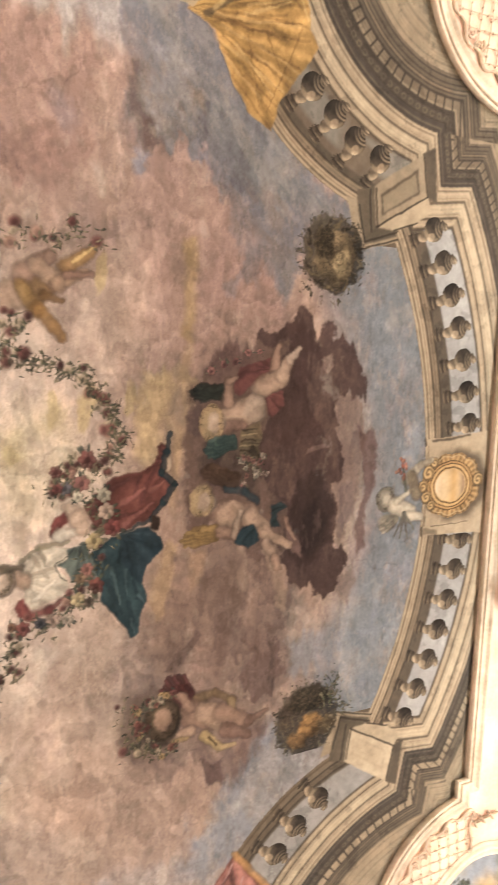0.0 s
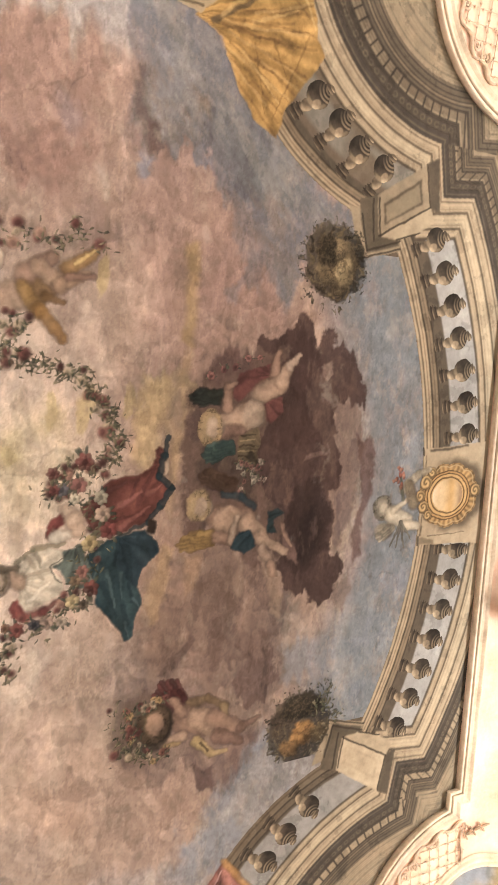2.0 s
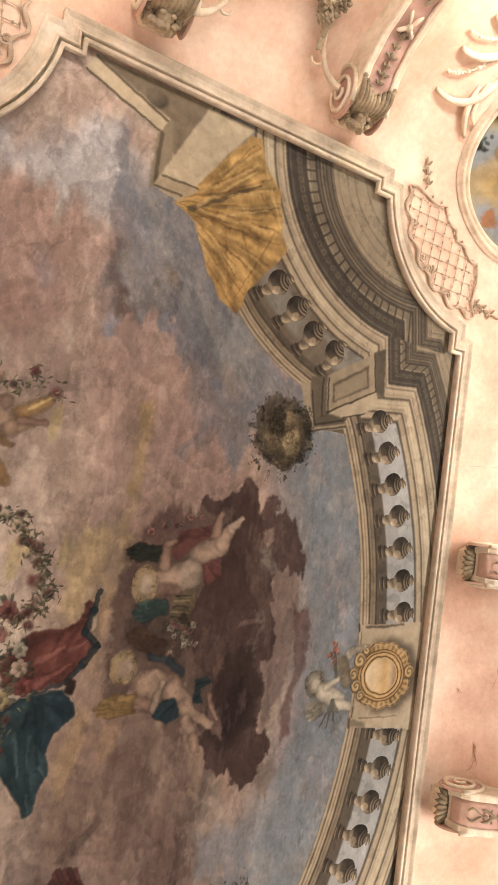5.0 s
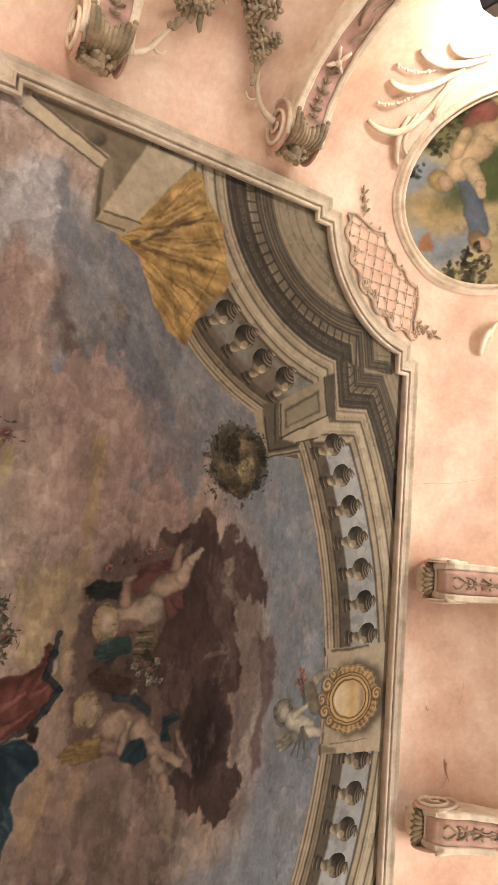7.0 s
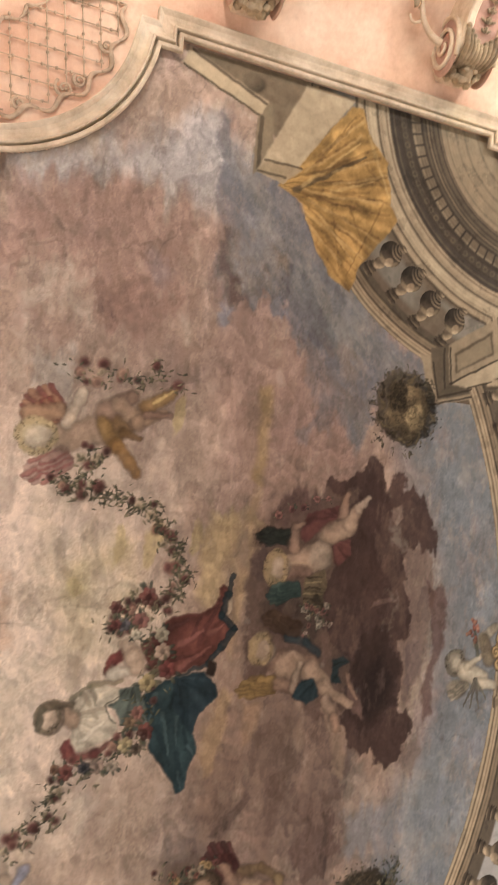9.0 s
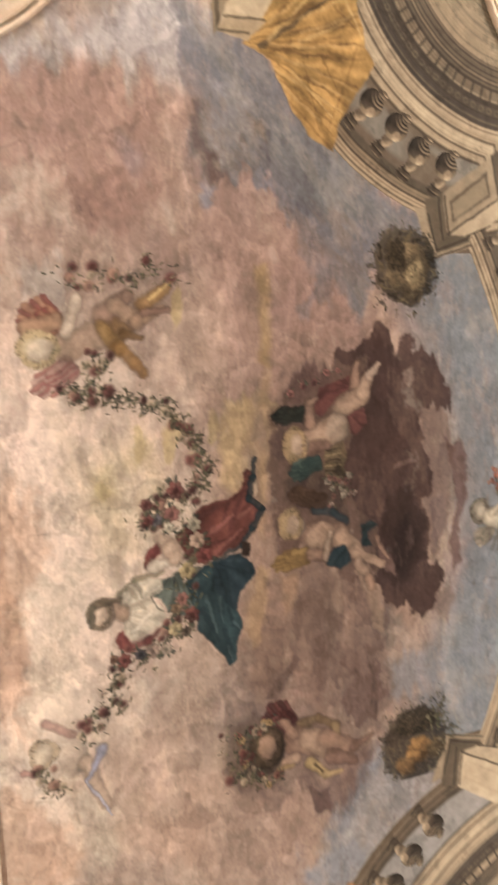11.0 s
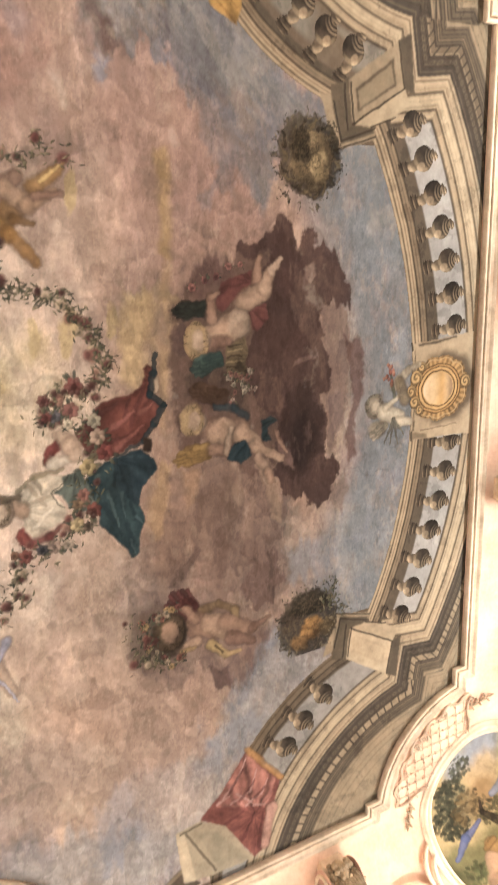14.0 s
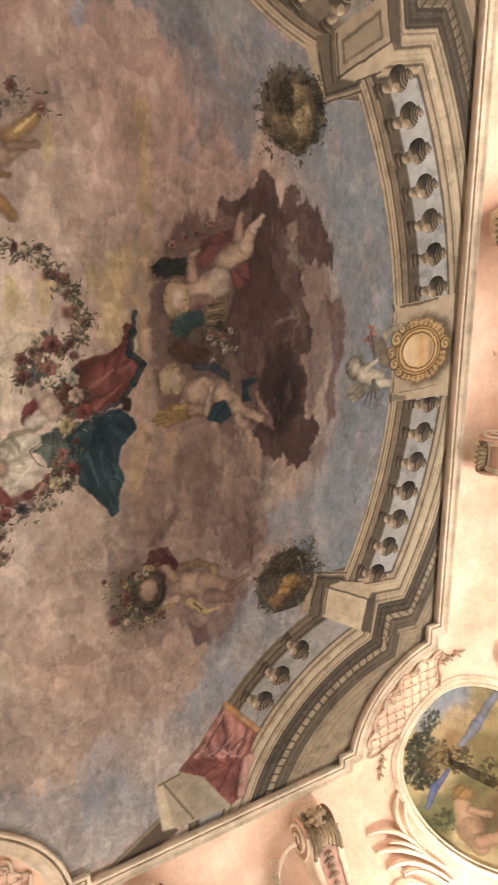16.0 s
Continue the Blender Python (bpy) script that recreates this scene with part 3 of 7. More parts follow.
patch((-2.06, -0.87, -1.80, -0.63, -1.81, -0.26, -2.19, -0.28, -2.25, -0.59), (168, 134, 116), 0.5, 0.03, 0.3)
patch((-0.96, 0.08, -0.94, 0.39, -1.55, 0.59, -2.03, 0.42, -1.83, 0.16), (166, 132, 114), 0.5, 0.05, 0.4)
patch((-1.05, -0.23, -1.15, -0.00, -1.66, 0.05, -1.82, -0.19, -1.45, -0.31), (120, 94, 82), 0.5, 0.04, 0.4)
patch((-2.51, -1.46, -3.04, -1.28, -3.42, -0.94, -3.26, -0.49, -3.60, -0.05, -3.36, 0.45, -2.97, 0.38, -3.23, -0.34, -3.14, -0.93), (128, 102, 92), 0.5, 0.06, 0.4)
# cloud on cloud: each lobe dark at one border and fading to the other
WARMTH = step(0.03, 0.08, COL[..., 0] - COL[..., 2]) * step(0.06, 0.16, COL.mean(-1))
for seed, scale, amount in ((141, 0.62, 0.26), (143, 1.1, 0.17)):
    LOBE = np.mod(7.0 * fbm(X * 0.85, Y * 1.2, scale, seed, 5, 0.5) + 9.0, 1.0)
    LOBE = np.where(LOBE > 0.93, (1 - LOBE) / 0.07, LOBE / 0.93)
    COL = COL * (1 + amount * WARMTH * (LOBE - 0.5))[..., None]
# the great dark cloud with its lobes and tongues
patch((0.77, -0.72, 1.30, -0.66, 1.60, -0.53, 1.80, -0.35, 1.90, -0.13, 1.87, 0.13, 2.13, 0.42, 2.16, 0.70, 1.74, 1.12, 0.03, 1.10, -0.94, 0.54, -0.70, 0.21, -0.27, -0.28, -0.28, -0.68, 0.29, -0.72), (104, 78, 67), 0.85, 0.06, 0.35)
patch((1.56, -0.45, 1.78, -0.31, 1.86, -0.09, 1.83, 0.09, 1.64, 0.10, 1.54, -0.15, 1.43, -0.34), (106, 77, 69), 0.8, 0.03, 0.3)
patch((1.08, -0.70, 1.22, -0.56, 0.97, -0.45, 0.79, -0.55, 0.84, -0.68), (107, 82, 74), 0.8, 0.03, 0.3)
patch((0.70, -0.47, 0.76, 0.02, 0.65, 0.29, 0.16, 0.21, 0.14, -0.20, 0.26, -0.51), (94, 74, 62), 0.8, 0.06, 0.4)
patch((1.30, 1.40, 1.25, 1.61, 1.15, 1.77, 0.83, 1.81, 0.31, 1.72, -0.05, 1.68, -0.58, 1.55, -0.47, 1.42, 0.17, 1.36, 0.88, 1.34), (149, 120, 106), 0.9, 0.04, 0.4)
patch((0.87, 1.68, 0.83, 1.90, 0.55, 2.00, 0.09, 1.96, -0.26, 1.87, -0.73, 1.85, -0.90, 1.74, -0.51, 1.69, -0.07, 1.79, 0.48, 1.75), (117, 83, 74), 0.8, 0.03, 0.4)
patch((-0.47, 1.45, -0.78, 1.60, -1.14, 1.53, -0.98, 1.68, -1.24, 1.76, -1.58, 1.58, -1.40, 1.41), (144, 117, 104), 0.7, 0.04, 0.4)
patch((2.30, 0.78, 2.15, 0.96, 1.99, 1.02, 2.20, 1.14, 2.10, 1.24, 1.90, 1.28, 2.03, 1.39, 1.93, 1.56, 1.74, 1.64, 1.56, 1.68, 1.34, 1.76, 1.20, 1.78, 1.21, 1.60, 1.37, 1.50, 1.28, 1.43, 1.13, 1.40, 1.09, 1.30, 0.88, 1.37, 0.70, 1.31, 0.64, 1.43, 0.41, 1.46, 0.12, 1.40, 0.07, 1.33, -0.19, 1.40, -0.42, 1.42, -0.66, 1.35, -0.58, 1.50, -0.80, 1.60, -1.07, 1.51, -1.28, 1.46, -1.46, 1.30, -1.41, 1.09, -1.19, 1.04, -1.31, 0.89, -1.13, 0.73, -0.86, 0.59, -0.53, 0.72, -0.12, 0.63, 0.08, 0.45, 0.32, 0.25, 0.66, 0.20, 0.90, 0.28, 1.21, 0.46, 1.61, 0.53, 1.85, 0.60, 1.97, 0.50, 1.82, 0.31, 1.91, 0.16, 2.02, 0.25, 2.10, 0.43, 2.13, 0.58), (90, 64, 56), 0.95, 0.022, 0.24)
patch((2.12, 0.70, 1.95, 1.03, 1.49, 1.11, 1.17, 0.99, 1.24, 0.65, 1.61, 0.58), (77, 53, 47), 0.7, 0.06, 0.4)
patch((1.25, 0.51, 1.17, 0.99, 0.89, 1.28, 0.67, 1.22, 0.76, 0.87, 0.75, 0.48, 0.89, 0.35), (85, 59, 51), 0.7, 0.05, 0.4)
patch((0.82, 0.30, 0.72, 0.82, 0.39, 1.06, 0.35, 0.66, 0.44, 0.32), (99, 72, 62), 0.7, 0.05, 0.4)
patch((0.51, 0.42, 0.43, 0.71, 0.04, 0.74, 0.00, 0.54, 0.18, 0.38), (122, 91, 78), 0.8, 0.03, 0.3)
patch((0.26, 0.70, 0.20, 1.21, -0.18, 1.35, -0.64, 1.33, -0.87, 1.11, -0.91, 0.85, -0.52, 0.66, -0.08, 0.66), (67, 48, 43), 0.9, 0.05, 0.4)
patch((-0.10, 0.83, -0.06, 1.14, -0.44, 1.23, -0.77, 1.06, -0.64, 0.86), (53, 38, 35), 0.75, 0.06, 0.4)
patch((-0.25, 0.63, -0.65, 0.88, -0.79, 0.90, -0.71, 0.75, -0.52, 0.66), (141, 106, 93), 0.7, 0.02, 0.3)
patch((0.25, 0.82, 0.22, 1.05, -0.13, 0.99, -0.02, 0.84), (74, 53, 46), 0.6, 0.05, 0.4)
patch((-0.83, 0.90, -0.79, 1.44, -1.27, 1.45, -1.43, 1.30, -1.38, 1.09, -1.18, 1.04), (83, 59, 53), 0.6, 0.03, 0.3)
patch((1.78, 1.22, 1.85, 1.48, 1.63, 1.60, 1.33, 1.64, 1.42, 1.51, 1.56, 1.36), (107, 80, 70), 0.85, 0.02, 0.3)
patch((1.72, 1.09, 1.76, 1.22, 1.59, 1.26, 1.51, 1.16, 1.58, 1.09), (147, 117, 101), 0.85, 0.015, 0.2)
patch((1.27, 1.35, 1.30, 1.51, 1.16, 1.61, 0.85, 1.65, 0.78, 1.49, 0.96, 1.39, 1.14, 1.32), (150, 122, 107), 0.8, 0.02, 0.3)
patch((0.58, 0.92, 0.62, 1.12, 0.59, 1.25, 0.53, 1.01, 0.52, 0.89), (141, 110, 98), 0.6, 0.015, 0.3)
patch((-0.64, 0.36, -0.62, 0.51, -1.01, 0.64, -1.26, 0.73, -1.18, 0.58, -0.87, 0.40), (170, 138, 114), 0.8, 0.03, 0.3)
patch((0.03, 1.41, 0.15, 1.58, -0.23, 1.67, -0.49, 1.55, -0.38, 1.45), (138, 115, 109), 0.6, 0.04, 0.4)
for seed, c, scale in ((111, (176, 142, 116), 3.2), (113, (124, 128, 146), 3.6), (115, (214, 186, 158), 4.4), (117, (120, 96, 84), 4.0)):
    T = fbm(X * 0.7, Y * 1.25, scale, seed, 6, 0.72)
    COL = blend(COL, step(0.08, 0.22, T) * step(0.10, 0.26, COL.mean(-1)) * (0.24 if seed != 113 else 0.05 + 0.25 * step(0.03, -0.03, COL[..., 0] - COL[..., 2] - 0.06)), c)
SWEEP = step(1.25, 0.75, ellipse(X, Y, 4.05, -0.05, 2.0, 0.80, -43)) * step(0.13, 0.06, COL[..., 0] - COL[..., 2])
ALONG, ACROSS = -0.73 * X + 0.68 * Y, 0.68 * X + 0.73 * Y
for seed, c, amount in ((121, (104, 101, 102), 0.45), (123, (184, 174, 162), 0.40), (125, (150, 124, 102), 0.45), (127, (122, 128, 146), 0.30)):
    T = fbm(ALONG * 0.55, ACROSS * 1.6, 1.9, seed, 6, 0.66)
    COL = blend(COL, SWEEP * step(0.05, 0.20, T) * amount, c)
DK = step(0.20, 0.09, COL.mean(-1))
# thin lighter wisps dragged over the dark cloud
for seed, c, amount in ((151, (132, 102, 88), 0.42), (153, (112, 82, 76), 0.40), (155, (54, 38, 36), 0.45)):
    T = fbm(X * 0.55 + 0.2 * Y, Y * 1.5, 1.9, seed, 6, 0.66)
    COL = blend(COL, DK * step(0.06, 0.17, T) * amount, c)
COL = COL * (1 + DK * (0.75 * fbm(X * 0.6, Y * 1.5, 2.6, 58, 6, 0.7)))[..., None]
# dry brush marks and patches of bare lime
STROKE = fbm(X * 0.6 + 0.4 * Y, Y * 2.2 - 0.5 * X, 2.2, 41, 5, 0.6)
COL = COL * (1 + 0.38 * STROKE + 0.42 * fbm(X, Y, 2.6, 43, 6, 0.7))[..., None]
SCRATCH = np.abs(fbm(X * 0.8 + 0.2 * Y, Y * 1.6, 3.4, 131, 5, 0.68))
COL = COL * (1 + 0.13 * step(0.03, 0.006, SCRATCH) - 0.10 * step(0.02, 0.004, np.abs(SCRATCH - 0.09)))[..., None]
COL = blend(COL, step(0.16, 0.30, fbm(X, Y, 2.2, 47, 6, 0.65)) * 0.22, (222, 205, 180))
CRACK = step(0.010, 0.003, np.abs(fbm(WX, WY, 0.55, 87, 5, 0.6))) * step(0.0, 0.1, fbm(X, Y, 0.7, 89, 3))
COL = COL * (1 - 0.2 * CRACK)[..., None]
FLAKE = step(0.13, 0.15, fbm(X, Y, 5.5, 94, 5, 0.65))
COL = COL * (1 + 0.10 * FLAKE)[..., None]
COL = COL * (1 - 0.16 * step(0.12, 0.14, fbm(X * 0.6, Y * 1.3, 4.0, 96, 5, 0.65)))[..., None]
# crisp borders where one layer of cloud overlaps another
for seed, amount in ((105, 0.08), (107, 0.07)):
    LAYER = step(0.015, 0.035, fbm(X * 0.7, Y * 1.2, 1.1, seed, 6, 0.68))
    COL = COL * (1 + amount * (LAYER - 0.45))[..., None]
COMP = COL.copy()
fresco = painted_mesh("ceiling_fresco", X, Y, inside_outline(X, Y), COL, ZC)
tagged(fresco, "large painted ceiling fresco of clouds, sky and illusionistic balustrades", "fresco")


# ---------------------------------------------------------------- painted things on the fresco
class Sketch:
    """A small field of the fresco on which one painted thing is laid stroke by stroke."""

    def __init__(self, x0, y0, x1, y1, cell=0.0125, wobble=0.03, seed=1, grain=0.25, rough=1.3, tint=(1.0, 1.0, 1.0)):
        self.x, self.y = canvas(min(x0, x1) - 0.1, max(x0, x1) + 0.1, min(y0, y1) - 0.1, max(y0, y1) + 0.1, cell)
        self.wx = self.x + wobble * (fbm(self.x, self.y, 5.0, seed, 4) * 2 + fbm(self.x, self.y, 13.0, seed + 3, 3) * 1.4)
        self.wy = self.y + wobble * (fbm(self.x, self.y, 5.0, seed + 9, 4) * 2 + fbm(self.x, self.y, 13.0, seed + 12, 3) * 1.4)
        self.tone = 1 + grain * 2 * fbm(self.x, self.y, 4.0, seed + 17, 6, 0.65)
        self.alpha = np.zeros(self.x.shape)
        self.ix = np.clip(np.rint((self.x + 6.62) / 0.0145).astype(int), 0, COMP.shape[1] - 1)
        self.iy = np.clip(np.rint((self.y + 3.99) / 0.0145).astype(int), 0, COMP.shape[0] - 1)
        self.col = COMP[self.iy, self.ix]
        self.model = np.clip(1 + rough * fbm(self.x, self.y, 5.5, seed + 23, 5, 0.7), 0.35, 1.6)[..., None] * np.array(tint)

    def lay(self, a, c):
        """Lays a colour, or an array of colours, at an opacity."""
        a = a.astype(float)
        c = np.array(lin(*c)) * self.model if isinstance(c, tuple) else c
        self.col = self.col + (c - self.col) * a[..., None]
        self.alpha = np.maximum(self.alpha, a)

    def blob(self, cx, cy, rx, ry, c, rot=0, shade=0.65, edge=0.03, opacity=0.88):
        d = ellipse(self.wx, self.wy, cx, cy, rx, ry, rot)
        s = min(0.5, edge / min(rx, ry))
        lit = np.clip(1 + shade * (((self.wx - cx) / rx * 0.5 - (self.wy - cy) / ry * 0.6) - 0.55 * np.clip(d, 0, 1.3) ** 3), 0.35, 1.5)
        self.lay(step(1 + s, 1 - s, d) * opacity, np.array(lin(*c)) * lit[..., None] * self.model)

    def stroke(self, x0, y0, x1, y1, r0, r1, c, shade=0.55, edge=0.028, opacity=0.88):
        d = limb(self.wx, self.wy, x0, y0, x1, y1, r0, r1)
        s = min(0.6, edge / max(r0, r1))
        if r0 > 0.05:
            self.lay(step(1 + 0.05 / max(r0, r1), 1.0, d) * 0.22, (92, 68, 54))
        self.lay(step(1 + s, 1 - s, d) * opacity, np.array(lin(*c)) * (1.12 - shade * np.clip(d, 0, 1.3) ** 2)[..., None] * self.model)

    def poly(self, pts, c, folds=0.0, fx=0.0, fy=0.0, count=9):
        """A filled outline; folds: depth of the creases that fan out from (fx, fy)."""
        n = len(pts) // 2
        m = np.zeros(self.x.shape, bool)
        for i in range(n):
            ax, ay, bx, by = pts[2 * i], pts[2 * i + 1], pts[(2 * i + 2) % (2 * n)], pts[(2 * i + 3) % (2 * n)]
            cross = (ay > self.wy) != (by > self.wy)
            m ^= cross & (self.wx < (bx - ax) * (self.wy - ay) / (by - ay + 1e-12) + ax)
        a = m.astype(float)
        for _ in range(2):
            a[1:-1, 1:-1] = (a[1:-1, 1:-1] * 2 + a[:-2, 1:-1] + a[2:, 1:-1] + a[1:-1, :-2] + a[1:-1, 2:]) / 6
        col = np.array(lin(*c)) * self.model
        if folds:
            t = np.arctan2(self.wy - fy, self.wx - fx) + 0.5 * fbm(self.x, self.y, 1.6, 77, 4)
            f = np.sin(t * count) * 0.6 + np.sin(t * count * 2.3 + 1) * 0.4 + 0.9 * fbm(self.x, self.y, 5, 78, 5)
            col = col * np.clip(1 + folds * f, 0.2, 2)[..., None]
        self.lay(a, col)

    def bulb(self, cx, cy, rx, ry, pale, dark):
        """A round stone form, pale on one side and dark on the other."""
        d = ellipse(self.wx, self.wy, cx, cy, rx, ry)
        t = step(-1.0, 0.15, (self.wx - cx) / rx * 0.75 - (self.wy - cy) / ry * 0.65)
        c = np.array(lin(*pale)) + (np.array(lin(*dark)) - np.array(lin(*pale))) * t[..., None]
        self.lay(step(1.12, 0.9, d) * 0.95, c * self.model * (1.05 - 0.25 * np.clip(d, 0, 1.2) ** 4)[..., None])

    def feathers(self, x0, y0, x1, y1, n, spread, r, c, c2):
        """A wing: feathers fanned round the line from its root to its tip."""
        dx, dy = x1 - x0, y1 - y0
        for row, reach in ((0, 1.0), (1, 0.62)):
            for q in range(n):
                o = q / (n - 1) - 0.5
                w0, w1 = 0.55 * o * spread, 0.95 * o * spread
                bx, by = x0 - dy * w0, y0 + dx * w0
                f = reach * (1 - 1.1 * o * o) + 0.04 * math.sin(q * 2.1 + row)
                self.stroke(bx, by, x0 + dx * f - dy * w1 * reach, y0 + dy * f + dx * w1 * reach, r * 1.15, r * 0.85, c if (q + row) % 2 else c2, 0.4, 0.02)

    def done(self, name, layer, label="", parent=None):
        global LIFT
        LIFT += 0.0003
        tone = 1 + (self.tone - 1) * self.alpha
        self.col = self.col * tone[..., None]
        mask = (self.alpha > 0.03) & inside_outline(self.x, self.y)
        COMP[self.iy[mask], self.ix[mask]] = self.col[mask]
        return painted_mesh(name, self.x, self.y, mask, self.col, ZC - LIFT, parent or fresco, label)


STONE = (1.06, 0.97, 0.85)
LIFT = 0.0030


def curls(k, cx, cy, rx, ry, c):
    """Locks of hair over the crown of a head."""
    d = ellipse(k.wx, k.wy, cx, cy, rx * 1.12, ry * 1.12)
    lock = np.abs(fbm(k.x, k.y, 11, int(abs(cx * 100)), 4, 0.6))
    k.lay(step(1.05, 0.85, d) * step(0.55, 0.80, d) * 0.8, c)
    k.lay(step(1.08, 0.9, d) * step(0.5, 0.7, d) * step(0.05, 0.015, lock) * 0.7, tuple(int(w * 0.55) for w in c))
    k.lay(step(1.05, 0.9, d) * step(0.5, 0.7, d) * step(0.14, 0.2, lock) * 0.6, tuple(min(255, int(w * 1.12)) for w in c))


# painted architecture: balustrades and cornices
def cornice_distance(x, y):
    """Distance beyond the outer edge of the pale cornice, along the side curve, the stepped corner and the front curve."""
    ax = np.abs(x)
    d_side = np.where(x > 0, 2.32 - np.hypot(ax - 6.89, y - 2.90), 3.21 - np.hypot(ax - 7.63, y - 3.49))
    d_first = (ax - 4.46) * 0.168 + (y - 2.68) * 0.986
    d_second = (ax - 3.93) * 0.993 - (y - 2.77) * 0.122
    d_front = np.hypot(ax, y + 3.84) - 8.18
    return np.minimum(np.maximum(d_side, d_first), np.maximum(d_second, d_front))


def architecture(x, y):
    """Which cells are painted stone, which of them belong to the side pieces, and their pigment."""
    ax = np.abs(x)
    wob = 0.014 * fbm(x, y, 4, 61, 3)
    rf = np.hypot(x, y + 4.43) + wob
    es = np.where(x > 0, 3.03 - np.hypot(ax - 6.42, y - 2.40), 3.45 - np.hypot(ax - 6.88, y - 2.72)) + wob   # beyond the inner edge of the side ledges
    side = (ax - 3.12) * 2.27 - (y - 1.5) * 1.5 > 0
    stone = np.where(side, (es > 0) & (y > -0.6) & (ax > 3.3), rf > 7.24) | ((ax > 3.1) & (ax < 3.7) & (y > 1.46) & (y < 2.2))
    col = np.zeros(x.shape + (3,)) + np.array(lin(120, 110, 95))
    sf = side.astype(float)

    def ring(r, a, b, c, m=1.0, s=0.008):
        nonlocal col
        col = blend(col, step(a - s, a + s, r) * step(b + s, b - s, r) * m, c)
    e = np.where(side, es * 1.1, rf - 7.24)
    worn = step(-0.15, 0.1, fbm(x, y, 1.8, 66, 4))
    ring(e, 0.47, 3.0, (172, 172, 174), 1 - sf, 0.02)
    ring(e, 0.40, 3.0, (122, 108, 90), sf * (x > 0), 0.03)
    ring(e, 0.34, 3.0, (158, 156, 156), sf * (x < 0), 0.03)
    ring(e, 0.52, 0.90, (140, 134, 126), sf * (x > 0) * worn, 0.05)
    ring(e, -1.0, np.where(side, np.where(x > 0, 0.40, 0.34), 0.48), (100, 89, 75), 1.0, 0.015)
    ring(e, -1.0, 0.285, (150, 131, 105), 1 - 0.75 * sf * (x < 0))
    ring(e, -1.0, 0.165, (196, 174, 141), 1 - 0.85 * sf * (x < 0))
    ring(e, 0.02, 0.10, (128, 112, 90), sf * (x < 0))
    for a, b, c in ((-1.0, 0.014, (112, 97, 78)), (0.055, 0.078, (92, 78, 61)), (0.115, 0.130, (128, 110, 86)), (0.162, 0.190, (70, 60, 48)), (0.225, 0.238, (112, 96, 76)), (0.278, 0.300, (66, 57, 46))):
        ring(e, a, b, c)
    # the cornice: a pale band, a dark moulding, dentils, and plain stone to the frame
    d = cornice_distance(x, y) + wob
    wide = np.where(side, 0.46, 0.52)
    dn = np.where(d < 0, d / wide, d / np.where(side & (ax > 4.6), np.where(x > 0, 1.0, 0.8), 0.72))
    grime = 1 + 0.5 * fbm(x, y, 2.4, 67, 5, 0.65)
    ring(dn, -1.0, 0.0, (184, 164, 134), 1.0, 0.02)
    ring(dn, -0.72, -0.36, (196, 177, 146), 1.0, 0.03)
    for a, b, c in ((-1.03, -0.95, (80, 68, 54)), (-0.79, -0.72, (96, 82, 64)), (-0.68, -0.655, (140, 122, 98)), (-0.41, -0.34, (88, 75, 58)), (-0.29, -0.265, (136, 119, 95)), (-0.12, -0.08, (112, 96, 76))):
        ring(dn, a, b, c, 0.9, 0.012)
    ring(dn, 0.0, 9.0, (96, 86, 73), 1.0, 0.01)
    ring(dn, 0.0, 0.13, (76, 69, 62), 1.0, 0.015)
    ring(dn, 0.05, 0.075, (104, 92, 77))
    cx, cy, stretch = np.where(x > 0, 6.89, 7.63), np.where(x > 0, 2.90, 3.49), np.where(x > 0, 1.85, 2.75)
    run = np.where(side & (ax > 4.6), np.arctan2(ax - cx, y - cy) * stretch, np.where(y > 2.95, y * 0.9 - ax * 0.9, ax))
    ring(dn, 0.15, 0.25, (84, 75, 64), 1.0, 0.01)
    egg = np.hypot((dn - 0.20) / 0.042, (np.mod(run * 9.5, 1.0) - 0.5) / 0.36)
    col = blend(col, step(0.30, 0.12, np.abs(egg - 0.75)) * (dn > 0.15) * (dn < 0.25) * np.clip(0.45 + 0.9 * fbm(x, y, 2.5, 71, 4), 0, 1), (122, 107, 87))
    ring(dn, 0.30, 0.46, (62, 55, 48), 1.0, 0.008)
    block = step(0.10, 0.16, np.mod(run * 7.5, 1.0)) * step(0.98, 0.92, np.mod(run * 7.5, 1.0))
    ring(dn, 0.315, 0.445, (132, 117, 95), block * np.clip(0.8 + 0.9 * fbm(x, y, 3, 72, 4), 0, 1))
    ring(dn, 0.315, 0.445, (176, 157, 127), block * 0.7 * (x < 0))
    ring(dn, 0.315, 0.340, (166, 148, 120), block * 0.7)
    ring(dn, 0.47, 0.72, (104, 92, 76), 1.0, 0.02)
    for a in (0.0, 0.14, 0.262, 0.285, 0.47, 0.52, 0.57, 0.63, 0.70):
        ring(dn, a - 0.007, a + 0.007, (54, 48, 42))
    ring(dn, 0.54, 0.56, (132, 117, 95))
    ring(dn, 0.73, 9.0, (156, 138, 111), 1.0, 0.02)
    for a, c in ((0.74, (78, 69, 57)), (0.82, (112, 98, 79)), (0.97, (116, 101, 81)), (1.10, (100, 88, 71)), (1.30, (110, 97, 78))):
        ring(dn, a - 0.009, a + 0.009, c, 0.8, 0.012)
    col = col * (1 + 0.22 * np.sin(dn * 150) * step(0.0, 0.02, dn) * step(-0.2, 0.2, fbm(x, y, 2.0, 74, 4)) + 0.10 * np.sin(dn * 62) * step(0.0, -0.02, dn) * step(-1.0, -0.98, dn))[..., None]
    col = soften(col, 1)
